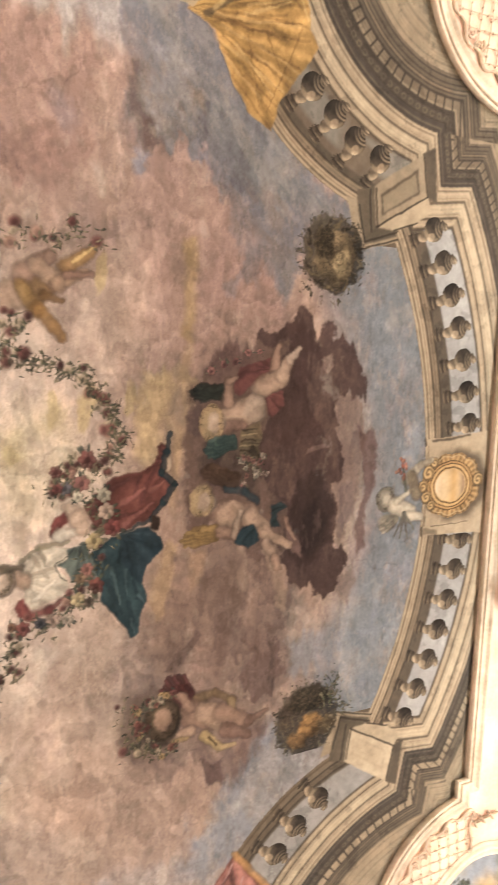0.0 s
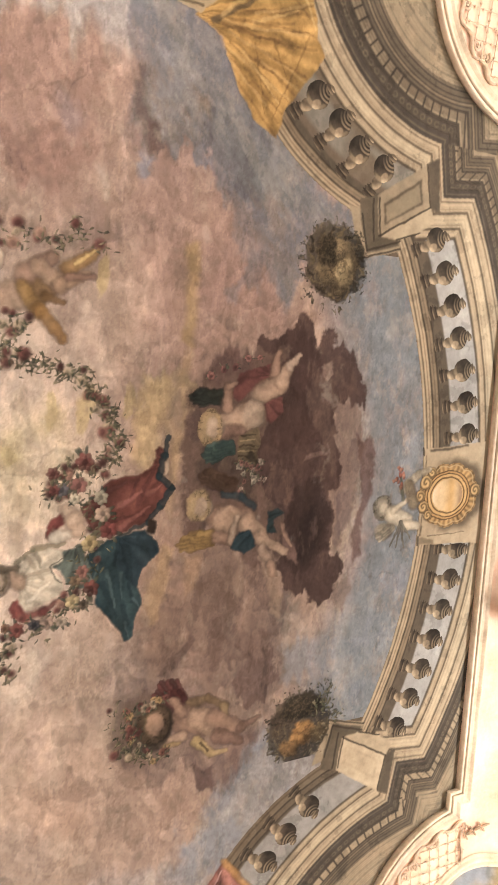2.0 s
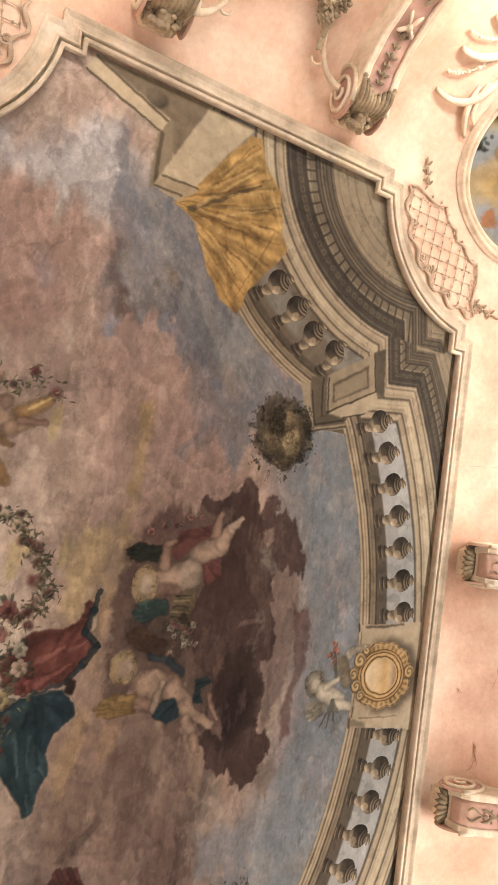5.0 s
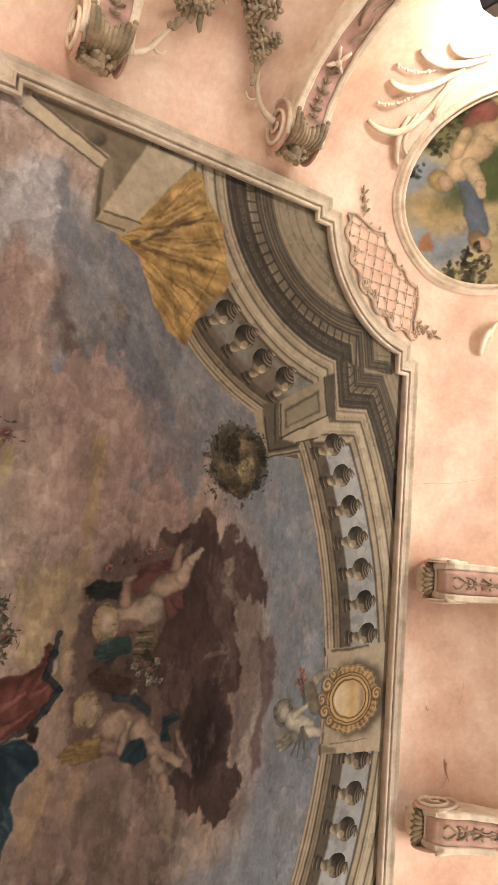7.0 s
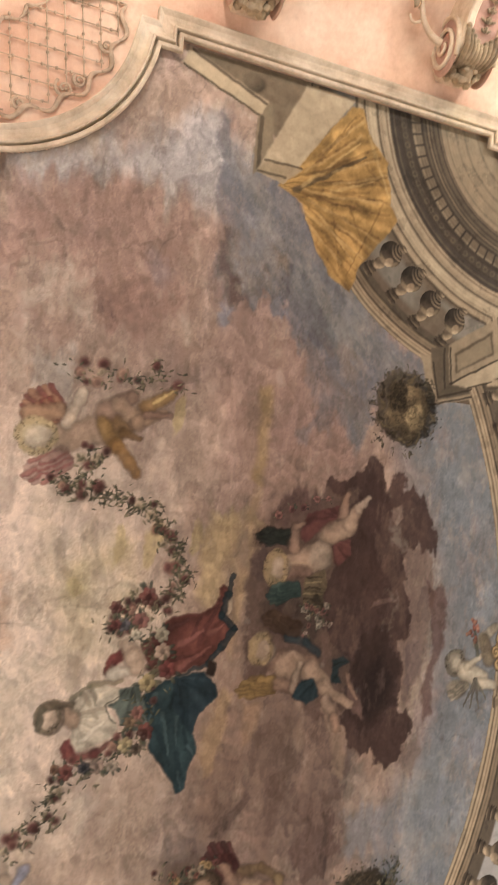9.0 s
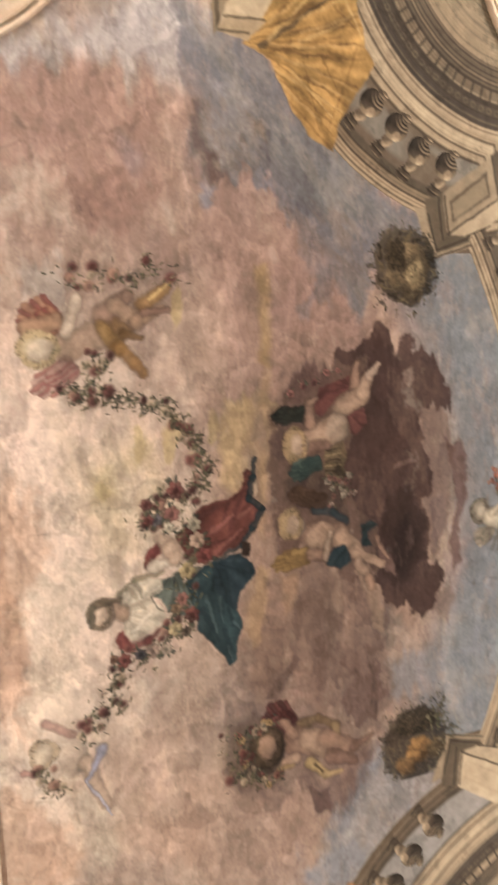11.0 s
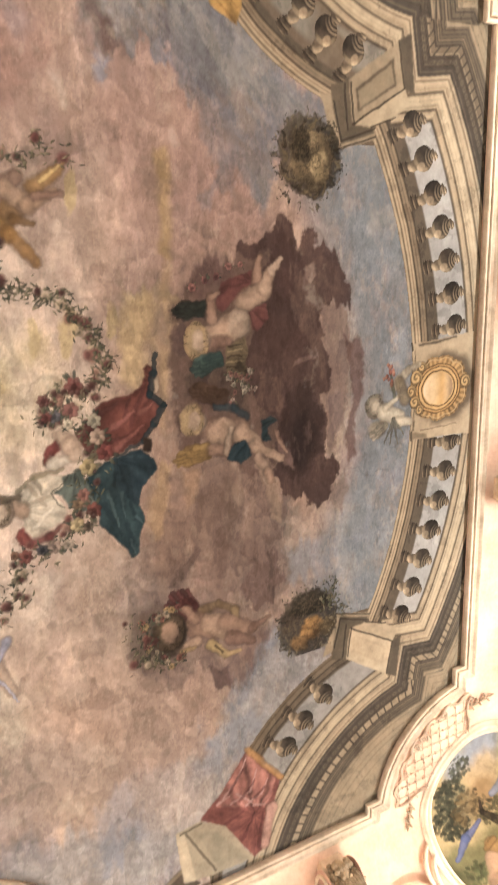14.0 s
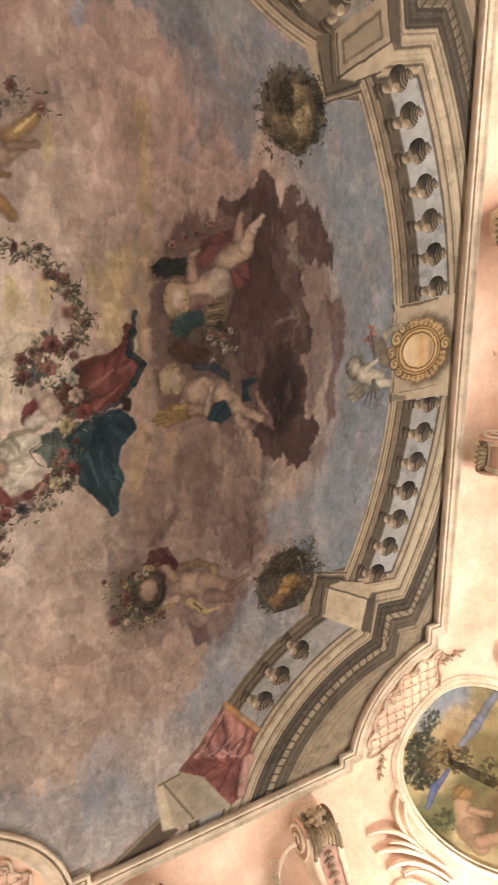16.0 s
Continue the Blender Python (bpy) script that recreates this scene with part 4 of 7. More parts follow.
    tone = 1.03 + 0.45 * fbm(x, y, 3.2, 63, 6, 0.68) + 0.35 * fbm(x * 0.5, y, 9, 64, 5, 0.65)
    tone = tone * (1 - 0.22 * step(0.10, 0.14, fbm(x, y, 4.5, 69, 5, 0.68)))
    return stone, side, col * (tone * (0.6 + 0.4 * grime))[..., None] * np.array((1.05, 0.97, 0.86))


def soften(col, n=1):
    for _ in range(n):
        col[1:-1, 1:-1] = (col[1:-1, 1:-1] * 2 + col[:-2, 1:-1] + col[2:, 1:-1] + col[1:-1, :-2] + col[1:-1, 2:]) / 6
    return col


st_, sd_, ac_ = architecture(X, Y)
COMP[st_] = ac_[st_]
ax_, ay_ = canvas(-4.95, 4.95, 1.35, 3.99, 0.0115)
st_, sd_, ac_ = architecture(ax_, ay_)
painted_mesh("painted_balustrade", ax_, ay_, st_ & (~sd_ | (np.abs((np.abs(ax_) - 3.12) * 2.27 - (ay_ - 1.5) * 1.5) < 0.1)) & inside_outline(ax_, ay_), ac_, ZC - 0.0010, fresco, "painted stone balustrade with cream ledge and cornice")
for sx in (1, -1):
    ax_, ay_ = canvas(3.05, 6.62, -0.6, 3.9, 0.0115)
    ax_ = ax_ * sx
    st_, sd_, ac_ = architecture(ax_, ay_)
    painted_mesh("painted_balustrade", ax_, ay_, st_ & sd_ & inside_outline(ax_, ay_), ac_, ZC - 0.0018, fresco, "painted curved cornice with dentils and balusters")


def painted_baluster(seed, dark):
    """One painted baluster along +x from its foot, on a small field."""
    k = Sketch(0, -0.2, 0.85, 0.2, 0.008, 0.005, seed, 0.35, 1.9, STONE)
    k.col[...] = lin(*dark)
    deep = tuple(int(v * 0.82) for v in dark)
    for q, (u, w) in enumerate(((0.05, 0.10), (0.09, 0.11), (0.13, 0.105), (0.17, 0.09), (0.205, 0.07))):
        k.bulb(u, 0.005, 0.027, w, ((150, 132, 106), (92, 80, 65))[q % 2], ((84, 73, 59), (58, 50, 41))[q % 2])
    k.bulb(0.29, 0.02, 0.10, 0.078, (200, 178, 144), (104, 91, 74))
    k.bulb(0.49, 0.0, 0.175, 0.160, (152, 134, 107), dark)
    k.bulb(0.52, -0.025, 0.145, 0.135, (84, 73, 60), deep)
    k.bulb(0.41, 0.075, 0.075, 0.055, (206, 184, 150), (140, 122, 98))
    body = step(1.0, 0.9, ellipse(k.wx, k.wy, 0.49, 0.0, 0.19, 0.165))
    rr = np.hypot((k.wx - 0.72) / 1.25, k.wy - 0.03)
    for edge in (0.075, 0.115, 0.155):
        k.lay(step(0.016, 0.006, np.abs(rr - edge)) * body * 0.34 * step(-0.1, 0.08, k.wy + 0.03), (168, 148, 120))
        k.lay(step(0.014, 0.006, np.abs(rr - edge - 0.02)) * body * 0.4, (46, 40, 34))
    k.bulb(0.685, 0.01, 0.035, 0.085, (150, 132, 107), (84, 73, 60))
    k.bulb(0.725, 0.03, 0.025, 0.055, (186, 166, 134), (108, 95, 77))
    k.col *= k.tone[..., None]
    ob = painted_mesh("painted_baluster", k.x, k.y, k.alpha > 0.5, k.col, 0.0, fresco)
    return ob


def place_baluster(mesh_ob, x, y, dx, dy, scale):
    ob = mesh_ob.copy()
    scene.collection.objects.link(ob)
    a = math.atan2(dy, dx)
    ob.matrix_basis = Matrix.Translation((x - 0.52 * scale * math.cos(a), y - 0.52 * scale * math.sin(a), ZC - 0.0026)) @ Matrix.Rotation(a, 4, "Z") @ Matrix.Diagonal((scale, 1.0, 1, 1))
    return ob


BAL = [painted_baluster(201, (54, 46, 38)), painted_baluster(219, (60, 53, 44)), painted_baluster(229, (68, 59, 49))]
for sx in (1, -1):
    for k in range(7):
        deg = 5.9 + 3.25 * k
        r = 8.05 - 0.13 * (k / 6)
        a = radians(deg) * sx
        place_baluster(BAL[(2 * k + (sx > 0)) % 3], r * math.sin(a), -4.43 + r * math.cos(a), math.sin(a), math.cos(a), 0.92)
for x, y in ((4.82, 0.80), (4.57, 1.12), (4.32, 1.42), (4.16, 1.80), (-4.26, 1.33), (-4.57, 0.99), (-4.89, 0.70)):
    place_baluster(BAL[1], x, y, (6.95 if x > 0 else -6.95) - x, 3.7 - y, 0.95)
for b_ob in BAL:
    bpy.data.objects.remove(b_ob)

# painted pedestals where the balustrades turn
for sx in (1, -1):
    k = Sketch(sx * 3.0, 1.3, sx * 4.6, 3.0, 0.0125, 0.012, 231, 0.25, 0.45, STONE)
    def mir(*p):
        return [v * (sx if i % 2 == 0 else 1) for i, v in enumerate(p)]
    k.poly(mir(3.66, 1.31, 3.63, 1.47, 3.15, 1.60, 3.34, 2.10, 3.18, 2.13, 3.03, 1.52), (172, 154, 126))
    k.poly(mir(3.74, 1.46, 3.82, 1.76, 3.33, 1.80, 3.19, 1.60, 3.46, 1.50), (108, 97, 80))
    k.poly(mir(3.19, 1.60, 3.34, 1.80, 3.33, 2.06, 3.25, 2.11, 3.10, 1.60), (98, 88, 72))
    k.poly(mir(3.82, 1.72, 4.30, 2.46, 3.79, 2.56, 3.34, 1.78), (166, 149, 122) if sx > 0 else (206, 187, 156))
    k.poly(mir(3.73, 1.83, 4.11, 2.39, 3.81, 2.43, 3.47, 1.85), (98, 86, 69) if sx > 0 else (194, 175, 145))
    k.poly(mir(3.71, 1.86, 4.05, 2.36, 3.83, 2.40, 3.51, 1.88), (154, 138, 112) if sx > 0 else (202, 183, 152))
    k.poly(mir(3.34, 1.80, 3.78, 2.56, 3.60, 2.66, 3.44, 2.40, 3.32, 2.06), (192, 174, 144))
    k.poly(mir(4.31, 2.46, 4.41, 2.65, 3.70, 2.73, 3.78, 2.56), (96, 86, 72))
    for px, py, qx, qy in ((3.57, 1.51, 3.14, 1.61), (3.14, 1.61, 3.31, 2.12), (3.04, 1.52, 3.21, 2.13), (3.34, 1.78, 3.78, 2.56), (3.79, 1.75, 3.34, 1.80), (4.30, 2.46, 3.78, 2.56), (3.77, 1.66, 3.27, 1.71), (3.32, 2.06, 3.44, 2.42)):
        k.stroke(sx * px, py, sx * qx, qy, 0.013, 0.013, (62, 54, 44), 0.3, 0.008)
    k.done("painted_pedestal", 4, "painted cream stone pedestal with recessed panel")

# painted urns with shrubs beside the pedestals
for sx, lx in ((1, 0.0), (-1, 0.02)):
    k = Sketch(sx * 2.2, 0.5, sx * 3.4, 1.9, 0.0125, 0.06, 241 + sx, 0.6, 2.2)
    if sx > 0:
        k.blob(2.96, 1.16, 0.47, 0.44, (78, 65, 43))
        k.blob(2.93, 1.20, 0.34, 0.31, (126, 104, 68))
        k.blob(3.10, 1.04, 0.17, 0.15, (64, 53, 35))
        k.blob(2.86, 1.32, 0.16, 0.17, (158, 134, 90))
        k.blob(2.72, 1.10, 0.09, 0.14, (92, 76, 50))
        for q in range(16):
            a = math.tau * q / 16
            k.stroke(2.94 + 0.37 * math.cos(a), 1.17 + 0.35 * math.sin(a), 2.94 + 0.43 * math.cos(a + 0.25), 1.17 + 0.41 * math.sin(a + 0.25), 0.03, 0.02, ((112, 94, 62), (54, 45, 31))[q % 2], 0.4, 0.012)
        for cx, cy, w in ((2.90, 1.24, 0.13), (3.06, 1.24, 0.10), (2.82, 1.10, 0.09), (3.02, 1.06, 0.08)):
            q = np.hypot(k.wx - cx, k.wy - cy)
            k.lay(step(0.3, 0.9, np.sin(q / w * 10 + np.arctan2(k.wy - cy, k.wx - cx))) * (q < w) * 0.55, (56, 46, 32))
    else:
        k.blob(-3.05, 1.07, 0.50, 0.47, (64, 52, 33))
        k.blob(-2.75, 1.13, 0.19, 0.34, (54, 46, 34))
        k.blob(-3.14, 1.15, 0.17, 0.19, (186, 132, 54))
        k.blob(-3.32, 0.95, 0.14, 0.16, (128, 92, 42))
        k.blob(-3.19, 1.41, 0.17, 0.13, (92, 74, 44))
    cx, cy = (2.92, 1.14) if sx > 0 else (-3.04, 1.06)
    inner = step(1.0, 0.9, ellipse(k.wx, k.wy, cx, cy, 0.44, 0.40))
    ringing = np.sin(ellipse(k.wx, k.wy, cx + 0.02, cy + 0.08, 0.4, 0.36) * 24 + 3 * fbm(k.x, k.y, 6, 247, 3))
    k.lay(step(0.45, 0.85, ringing) * inner * 0.15, (46, 38, 27))
    k.lay(step(0.6, 0.95, -ringing) * inner * 0.15, (150, 124, 80))
    fil = np.abs(fbm(k.x, k.y, 9, 249, 4, 0.6))
    k.lay(step(0.035, 0.012, fil) * inner * 0.5, (52, 44, 33))
    k.lay(step(0.03, 0.012, np.abs(fil - 0.10)) * inner * 0.2, (150, 124, 82))
    random.seed(5 + sx)
    cx, cy = (sx * 2.92, 1.14) if sx > 0 else (-3.04, 1.06)
    for q in range(170):
        a = random.uniform(0, math.tau)
        rr = random.uniform(0.47, 0.60) + 0.12 * random.random() ** 3
        k.blob(cx + rr * 0.92 * math.cos(a), cy + rr * 0.8 * math.sin(a), random.uniform(0.018, 0.034), random.uniform(0.008, 0.016), random.choice(((84, 76, 62), (58, 54, 44), (104, 92, 72), (124, 108, 80))), random.uniform(0, 180), 0.3, 0.008)
    k.done("painted_urn", 5, "painted bronze urn with leafy rim, partly gilt")

# painted cartouche in the middle of the balustrade
k = Sketch(-1.0, 2.3, 1.0, 3.97, 0.011, 0.012, 251, 0.25, 0.45, STONE)
k.poly((-0.72, 2.82, -0.60, 2.82, -0.58, 2.88, 0.54, 2.86, 0.56, 2.80, 0.63, 2.80, 0.67, 3.40, 0.72, 3.97, -0.78, 3.97, -0.73, 3.4), (196, 176, 145))
k.poly((0.58, 2.92, 0.62, 2.90, 0.68, 3.60, 0.65, 3.62), (100, 88, 72))
k.poly((-0.60, 2.84, -0.71, 2.83, -0.73, 3.10, -0.67, 3.10), (150, 132, 106))
k.stroke(-0.60, 2.82, -0.72, 2.82, 0.018, 0.018, (78, 68, 55), 0.3, 0.01)
k.stroke(0.54, 2.81, 0.64, 2.79, 0.016, 0.016, (66, 57, 47), 0.3, 0.01)
k.stroke(-0.60, 2.98, -0.58, 3.66, 0.007, 0.007, (120, 104, 82), 0.3, 0.01)
MX, MY = -0.03, 3.29
rr = ellipse(k.wx, k.wy, MX, MY, 0.25, 0.30)
tt = np.arctan2((k.wy - MY) / 0.30, (k.wx - MX) / 0.25)
scal = 1.72 + 0.14 * np.abs(np.sin(tt * 5.5)) + 0.08 * np.cos(tt - 1.57)
k.lay(step(scal + 0.55, scal - 0.1, np.hypot(rr, 0.0) - 0.25 * np.sin(tt)) * step(2.9, 3.2, k.wy) * 0.85, (88, 75, 60))
rib = np.sin(tt * 33 + 1.5 * fbm(k.x, k.y, 5, 256, 3))
k.lay((rr < scal) * 1.0, np.array(lin(182, 138, 74)) * (1 + 0.34 * rib + 1.4 * fbm(k.x, k.y, 7, 254, 4))[..., None])
k.lay(step(0.05, 0.01, np.abs(rr - scal + 0.05)) * 0.5, (84, 68, 46))
k.lay(step(0.04, 0.01, np.abs(rr - scal + 0.14)) * 0.8, (206, 178, 128))
for edge, c in ((1.42, (92, 68, 36)), (1.36, (196, 152, 84)), (1.26, (84, 62, 32)), (1.20, (216, 174, 104)), (1.06, (104, 78, 40)), (0.98, (216, 176, 108)), (0.92, (232, 202, 152))):
    k.lay(step(edge + 0.02, edge - 0.02, rr), c)
k.lay(step(-0.10, 0.06, k.wy - MY) * step(0.22, 0.06, k.wy - MY) * (rr < 0.92) * 0.85, (214, 168, 88))
k.lay(step(MY + 0.10, MY + 0.24, k.wy) * (rr < 0.92) * 0.8, (156, 124, 92))
k.lay(step(-0.16, -0.26, k.wy - MY) * (rr < 0.92) * 0.6, (240, 222, 192))
# volutes and small scrolls between the shell and the ledge
for cx, cy, w in ((0.16, 2.88, 0.10), (-0.18, 2.86, 0.09), (0.30, 2.98, 0.07), (-0.02, 2.80, 0.08), (-0.30, 2.96, 0.07), (0.02, 3.80, 0.09)):
    q = np.hypot(k.wx - cx, k.wy - cy)
    spin = np.sin(q / w * 9 - np.arctan2(k.wy - cy, k.wx - cx))
    k.lay((q < w) * 0.95, np.array(lin(184, 146, 86)) * (1 + 0.6 * spin)[..., None])
    k.lay(step(0.02, 0.008, np.abs(q - w)) * 0.5, (84, 68, 46))
k.done("painted_cartouche", 4, "painted gilt shell cartouche with a glowing oval centre")

# the pale figure beside the cartouche, kept as plain shapes
k = Sketch(-0.9, 2.0, 0.5, 3.1, 0.009, 0.02, 255, 0.4, 1.6)
k.blob(-0.16, 2.18, 0.16, 0.16, (150, 136, 112))
k.blob(-0.20, 2.21, 0.11, 0.11, (196, 178, 150))
curls(k, -0.15, 2.17, 0.16, 0.15, (132, 120, 98))
k.blob(-0.48, 2.22, 0.11, 0.15, (168, 152, 126), 20)
k.feathers(-0.42, 2.34, -0.58, 2.12, 6, 0.6, 0.03, (176, 160, 134), (136, 124, 104))
k.stroke(-0.26, 2.34, -0.36, 2.58, 0.13, 0.11, (202, 184, 154))
k.stroke(-0.20, 2.36, -0.08, 2.56, 0.05, 0.04, (186, 168, 140))
k.stroke(-0.42, 2.56, -0.44, 2.78, 0.08, 0.06, (190, 172, 144))
k.stroke(0.10, 2.50, 0.28, 2.74, 0.08, 0.06, (196, 178, 148))
k.stroke(0.28, 2.74, 0.34, 2.92, 0.05, 0.04, (186, 168, 138))
k.stroke(0.14, 2.58, -0.12, 2.68, 0.08, 0.09, (142, 122, 90))
for x1, y1 in ((-0.73, 2.57), (-0.72, 2.44), (-0.70, 2.34), (-0.62, 2.68)):
    k.stroke(-0.36, 2.50, x1, y1, 0.03, 0.012, (104, 98, 84), 0.4, 0.01)
k.stroke(-0.05, 2.50, 0.30, 2.42, 0.03, 0.02, (88, 88, 70))
random.seed(3)
for fx, fy in ((0.36, 2.40), (0.24, 2.36), (0.30, 2.48), (0.16, 2.42)):
    for q in range(5):
        k.blob(fx + random.gauss(0, 0.03), fy + random.gauss(0, 0.03), 0.03, 0.025, random.choice(((170, 96, 72), (150, 84, 64), (186, 122, 92))), 0, 0.5, 0.01)
k.done("painted_figure", 6, "pale painted putto shape with red flowers beside the cartouche")

# painted draperies
CORD = ((5.30, -0.79), (5.56, 0.45))
k = Sketch(4.1, -0.9, 6.6, 1.3, 0.0125, 0.02, 261)
k.poly((5.30, -0.79, 6.49, 0.10, 6.50, 0.25, 6.20, 0.35, 5.92, 0.63, 5.42, 0.72, 5.22, 0.84, 4.58, 0.36, 4.23, 0.25, 4.35, 0.00, 4.70, -0.26, 5.16, -0.46), (190, 142, 58), 0.38, 5.30, -0.79, 19)
for fx0, fy0, fx1, fy1, w in ((5.29, -0.57, 5.92, 0.34, 0.035), (5.25, -0.46, 5.44, 0.61, 0.014), (5.13, -0.36, 4.65, 0.38, 0.012), (5.82, 0.34, 5.59, 0.60, 0.018), (5.39, 0.62, 4.42, 0.18, 0.014), (5.63, -0.35, 6.38, 0.16, 0.02), (5.18, -0.07, 4.47, 0.08, 0.012), (5.25, 0.16, 4.87, 0.36, 0.012)):
    k.stroke(fx0, fy0, fx1, fy1, w, w * 0.4, (92, 76, 52) if w > 0.03 else (112, 76, 30), 0.3, 0.03, 0.85 if w > 0.03 else 0.45)
for fx0, fy0, fx1, fy1, w in ((5.37, -0.47, 6.05, 0.23, 0.03), (5.06, -0.21, 4.62, 0.26, 0.025), (5.39, -0.10, 5.64, 0.46, 0.03), (6.19, 0.35, 5.48, 0.69, 0.03)):
    k.stroke(fx0, fy0, fx1, fy1, w, w * 0.4, (222, 178, 96), 0.3, 0.03, 0.5)
for q in range(26):
    a = radians(-34 + 92 * q / 25)
    random.seed(500 + q)
    r0, r1 = random.uniform(0.25, 0.7), random.uniform(0.9, 1.35)
    dx, dy = CORD[1][0] - CORD[0][0], CORD[1][1] - CORD[0][1]
    ux, uy = dx * math.cos(a) - dy * math.sin(a), dx * math.sin(a) + dy * math.cos(a)
    bend = random.uniform(-0.12, 0.12)
    inside = k.alpha.copy()
    for h in range(4):
        f0, f1 = r0 + (r1 - r0) * h / 4, r0 + (r1 - r0) * (h + 1) / 4
        d = limb(k.wx, k.wy, CORD[0][0] + ux * f0 - uy * bend * f0 * f0, CORD[0][1] + uy * f0 + ux * bend * f0 * f0, CORD[0][0] + ux * f1 - uy * bend * f1 * f1, CORD[0][1] + uy * f1 + ux * bend * f1 * f1, 0.022, 0.022)
        k.lay(step(1.2, 0.3, d) * (inside > 0.9) * 0.38, ((116, 78, 32), (222, 176, 96))[q % 3 == 0])
k.done("painted_drapery", 6, "painted golden yellow drapery hanging in folds over the ledge")
k = Sketch(-6.5, -0.7, -4.5, 0.8, 0.0125, 0.02, 265)
k.poly((-4.67, 0.04, -5.33, 0.58, -5.79, 0.44, -6.34, 0.38, -6.48, 0.11, -5.75, -0.37, -5.47, -0.70, -5.19, -0.34), (138, 74, 62), 0.25, -5.80, 0.14, 8)
k.poly((-4.71, 0.04, -5.32, 0.51, -5.74, 0.35, -5.38, -0.46), (168, 104, 88), 0.6, -5.90, 0.13, 12)
k.stroke(-4.67, 0.06, -5.34, 0.59, 0.05, 0.05, (190, 134, 62))
k.stroke(-5.78, 0.42, -6.36, 0.29, 0.09, 0.07, (206, 150, 128))
for x0, y0, x1, y1 in ((-5.30, -0.32, -5.10, -0.11), (-5.10, -0.11, -4.80, 0.04), (-5.44, -0.22, -5.36, 0.08), (-5.36, 0.08, -5.04, 0.20), (-5.56, 0.01, -5.47, 0.26), (-5.47, 0.26, -5.28, 0.36), (-5.31, -0.12, -5.57, 0.11), (-5.36, -0.43, -5.30, -0.23), (-5.62, 0.14, -5.69, 0.33)):
    k.stroke(x0, y0, x1, y1, 0.022, 0.012, (196, 146, 134), 0.3, 0.018, 0.7)
for x0, y0, x1, y1 in ((-5.23, -0.21, -4.95, -0.01), (-5.45, -0.08, -5.21, 0.16), (-5.50, 0.15, -5.38, 0.32), (-5.74, -0.32, -5.64, -0.04), (-6.11, -0.06, -5.75, 0.14), (-6.34, 0.19, -5.81, 0.27)):
    k.stroke(x0, y0, x1, y1, 0.028, 0.014, (98, 46, 42), 0.3, 0.02, 0.7)
k.done("painted_drapery", 6, "painted red drapery with pale folds and a gilt hem")

# painted plinths at the ends of the side pieces
k = Sketch(5.1, -2.3, 6.6, 0.3, 0.0125, 0.012, 271, 0.25, 0.45, STONE)
k.poly((6.59, -1.90, 6.62, -0.47, 5.81, -0.85, 6.10, -1.05), (140, 122, 98))
k.poly((6.39, -2.03, 6.58, -1.96, 6.23, -0.97, 6.03, -1.08), (214, 192, 158))
k.stroke(6.56, -1.92, 6.20, -1.00, 0.018, 0.018, (96, 82, 64))
k.stroke(6.38, -2.01, 6.05, -1.08, 0.015, 0.015, (96, 82, 64))
k.poly((5.35, -1.11, 6.01, -1.11, 6.22, -0.93, 5.76, -0.88, 5.46, -1.00), (150, 134, 108))
k.stroke(5.43, -1.04, 6.03, -1.05, 0.025, 0.025, (92, 80, 64))
k.poly((5.41, -1.06, 6.57, -0.52, 6.57, 0.13, 5.59, -0.54, 5.33, -0.72), (208, 188, 155))
k.poly((5.41, -1.06, 5.58, -0.94, 5.56, -0.49, 5.34, -0.72), (186, 166, 132))
k.stroke(5.57, -0.96, 5.57, -0.51, 0.014, 0.014, (96, 82, 62))
k.stroke(5.42, -1.04, 5.41, -0.70, 0.014, 0.014, (96, 82, 62))
k.blob(6.41, -1.17, 0.11, 0.13, (118, 104, 84))
k.done("painted_plinth", 5, "painted cream stone plinth in sharp perspective")
k = Sketch(-6.6, -2.3, -5.2, 0.2, 0.0125, 0.012, 275, 0.25, 0.45, STONE)
k.poly((-6.67, -1.92, -6.13, -1.00, -6.50, -0.72, -6.67, -1.17), (92, 78, 64))
k.stroke(-6.66, -1.82, -6.17, -1.01, 0.03, 0.05, (140, 124, 100))
k.poly((-5.54, -1.05, -5.50, -0.68, -5.75, -0.32, -6.49, 0.11, -6.47, -0.49, -6.39, -0.96, -6.13, -1.00), (176, 164, 140))
k.poly((-5.54, -1.05, -5.62, -0.93, -6.42, -0.79, -6.36, -0.98), (204, 188, 160))
k.poly((-5.69, -0.74, -5.77, -0.46, -6.44, 0.02, -6.44, -0.43), (164, 154, 132))
k.stroke(-5.62, -0.91, -6.41, -0.49, 0.018, 0.018, (110, 98, 80))
k.stroke(-5.59, -0.99, -5.54, -0.68, 0.016, 0.016, (104, 92, 74))
k.done("painted_plinth", 5, "painted grey stone plinth half hidden by red drapery")

# ---- the figures, as plain painted shapes
SKIN, SKIN2, SKIN3 = (188, 152, 122), (164, 126, 101), (138, 103, 84)
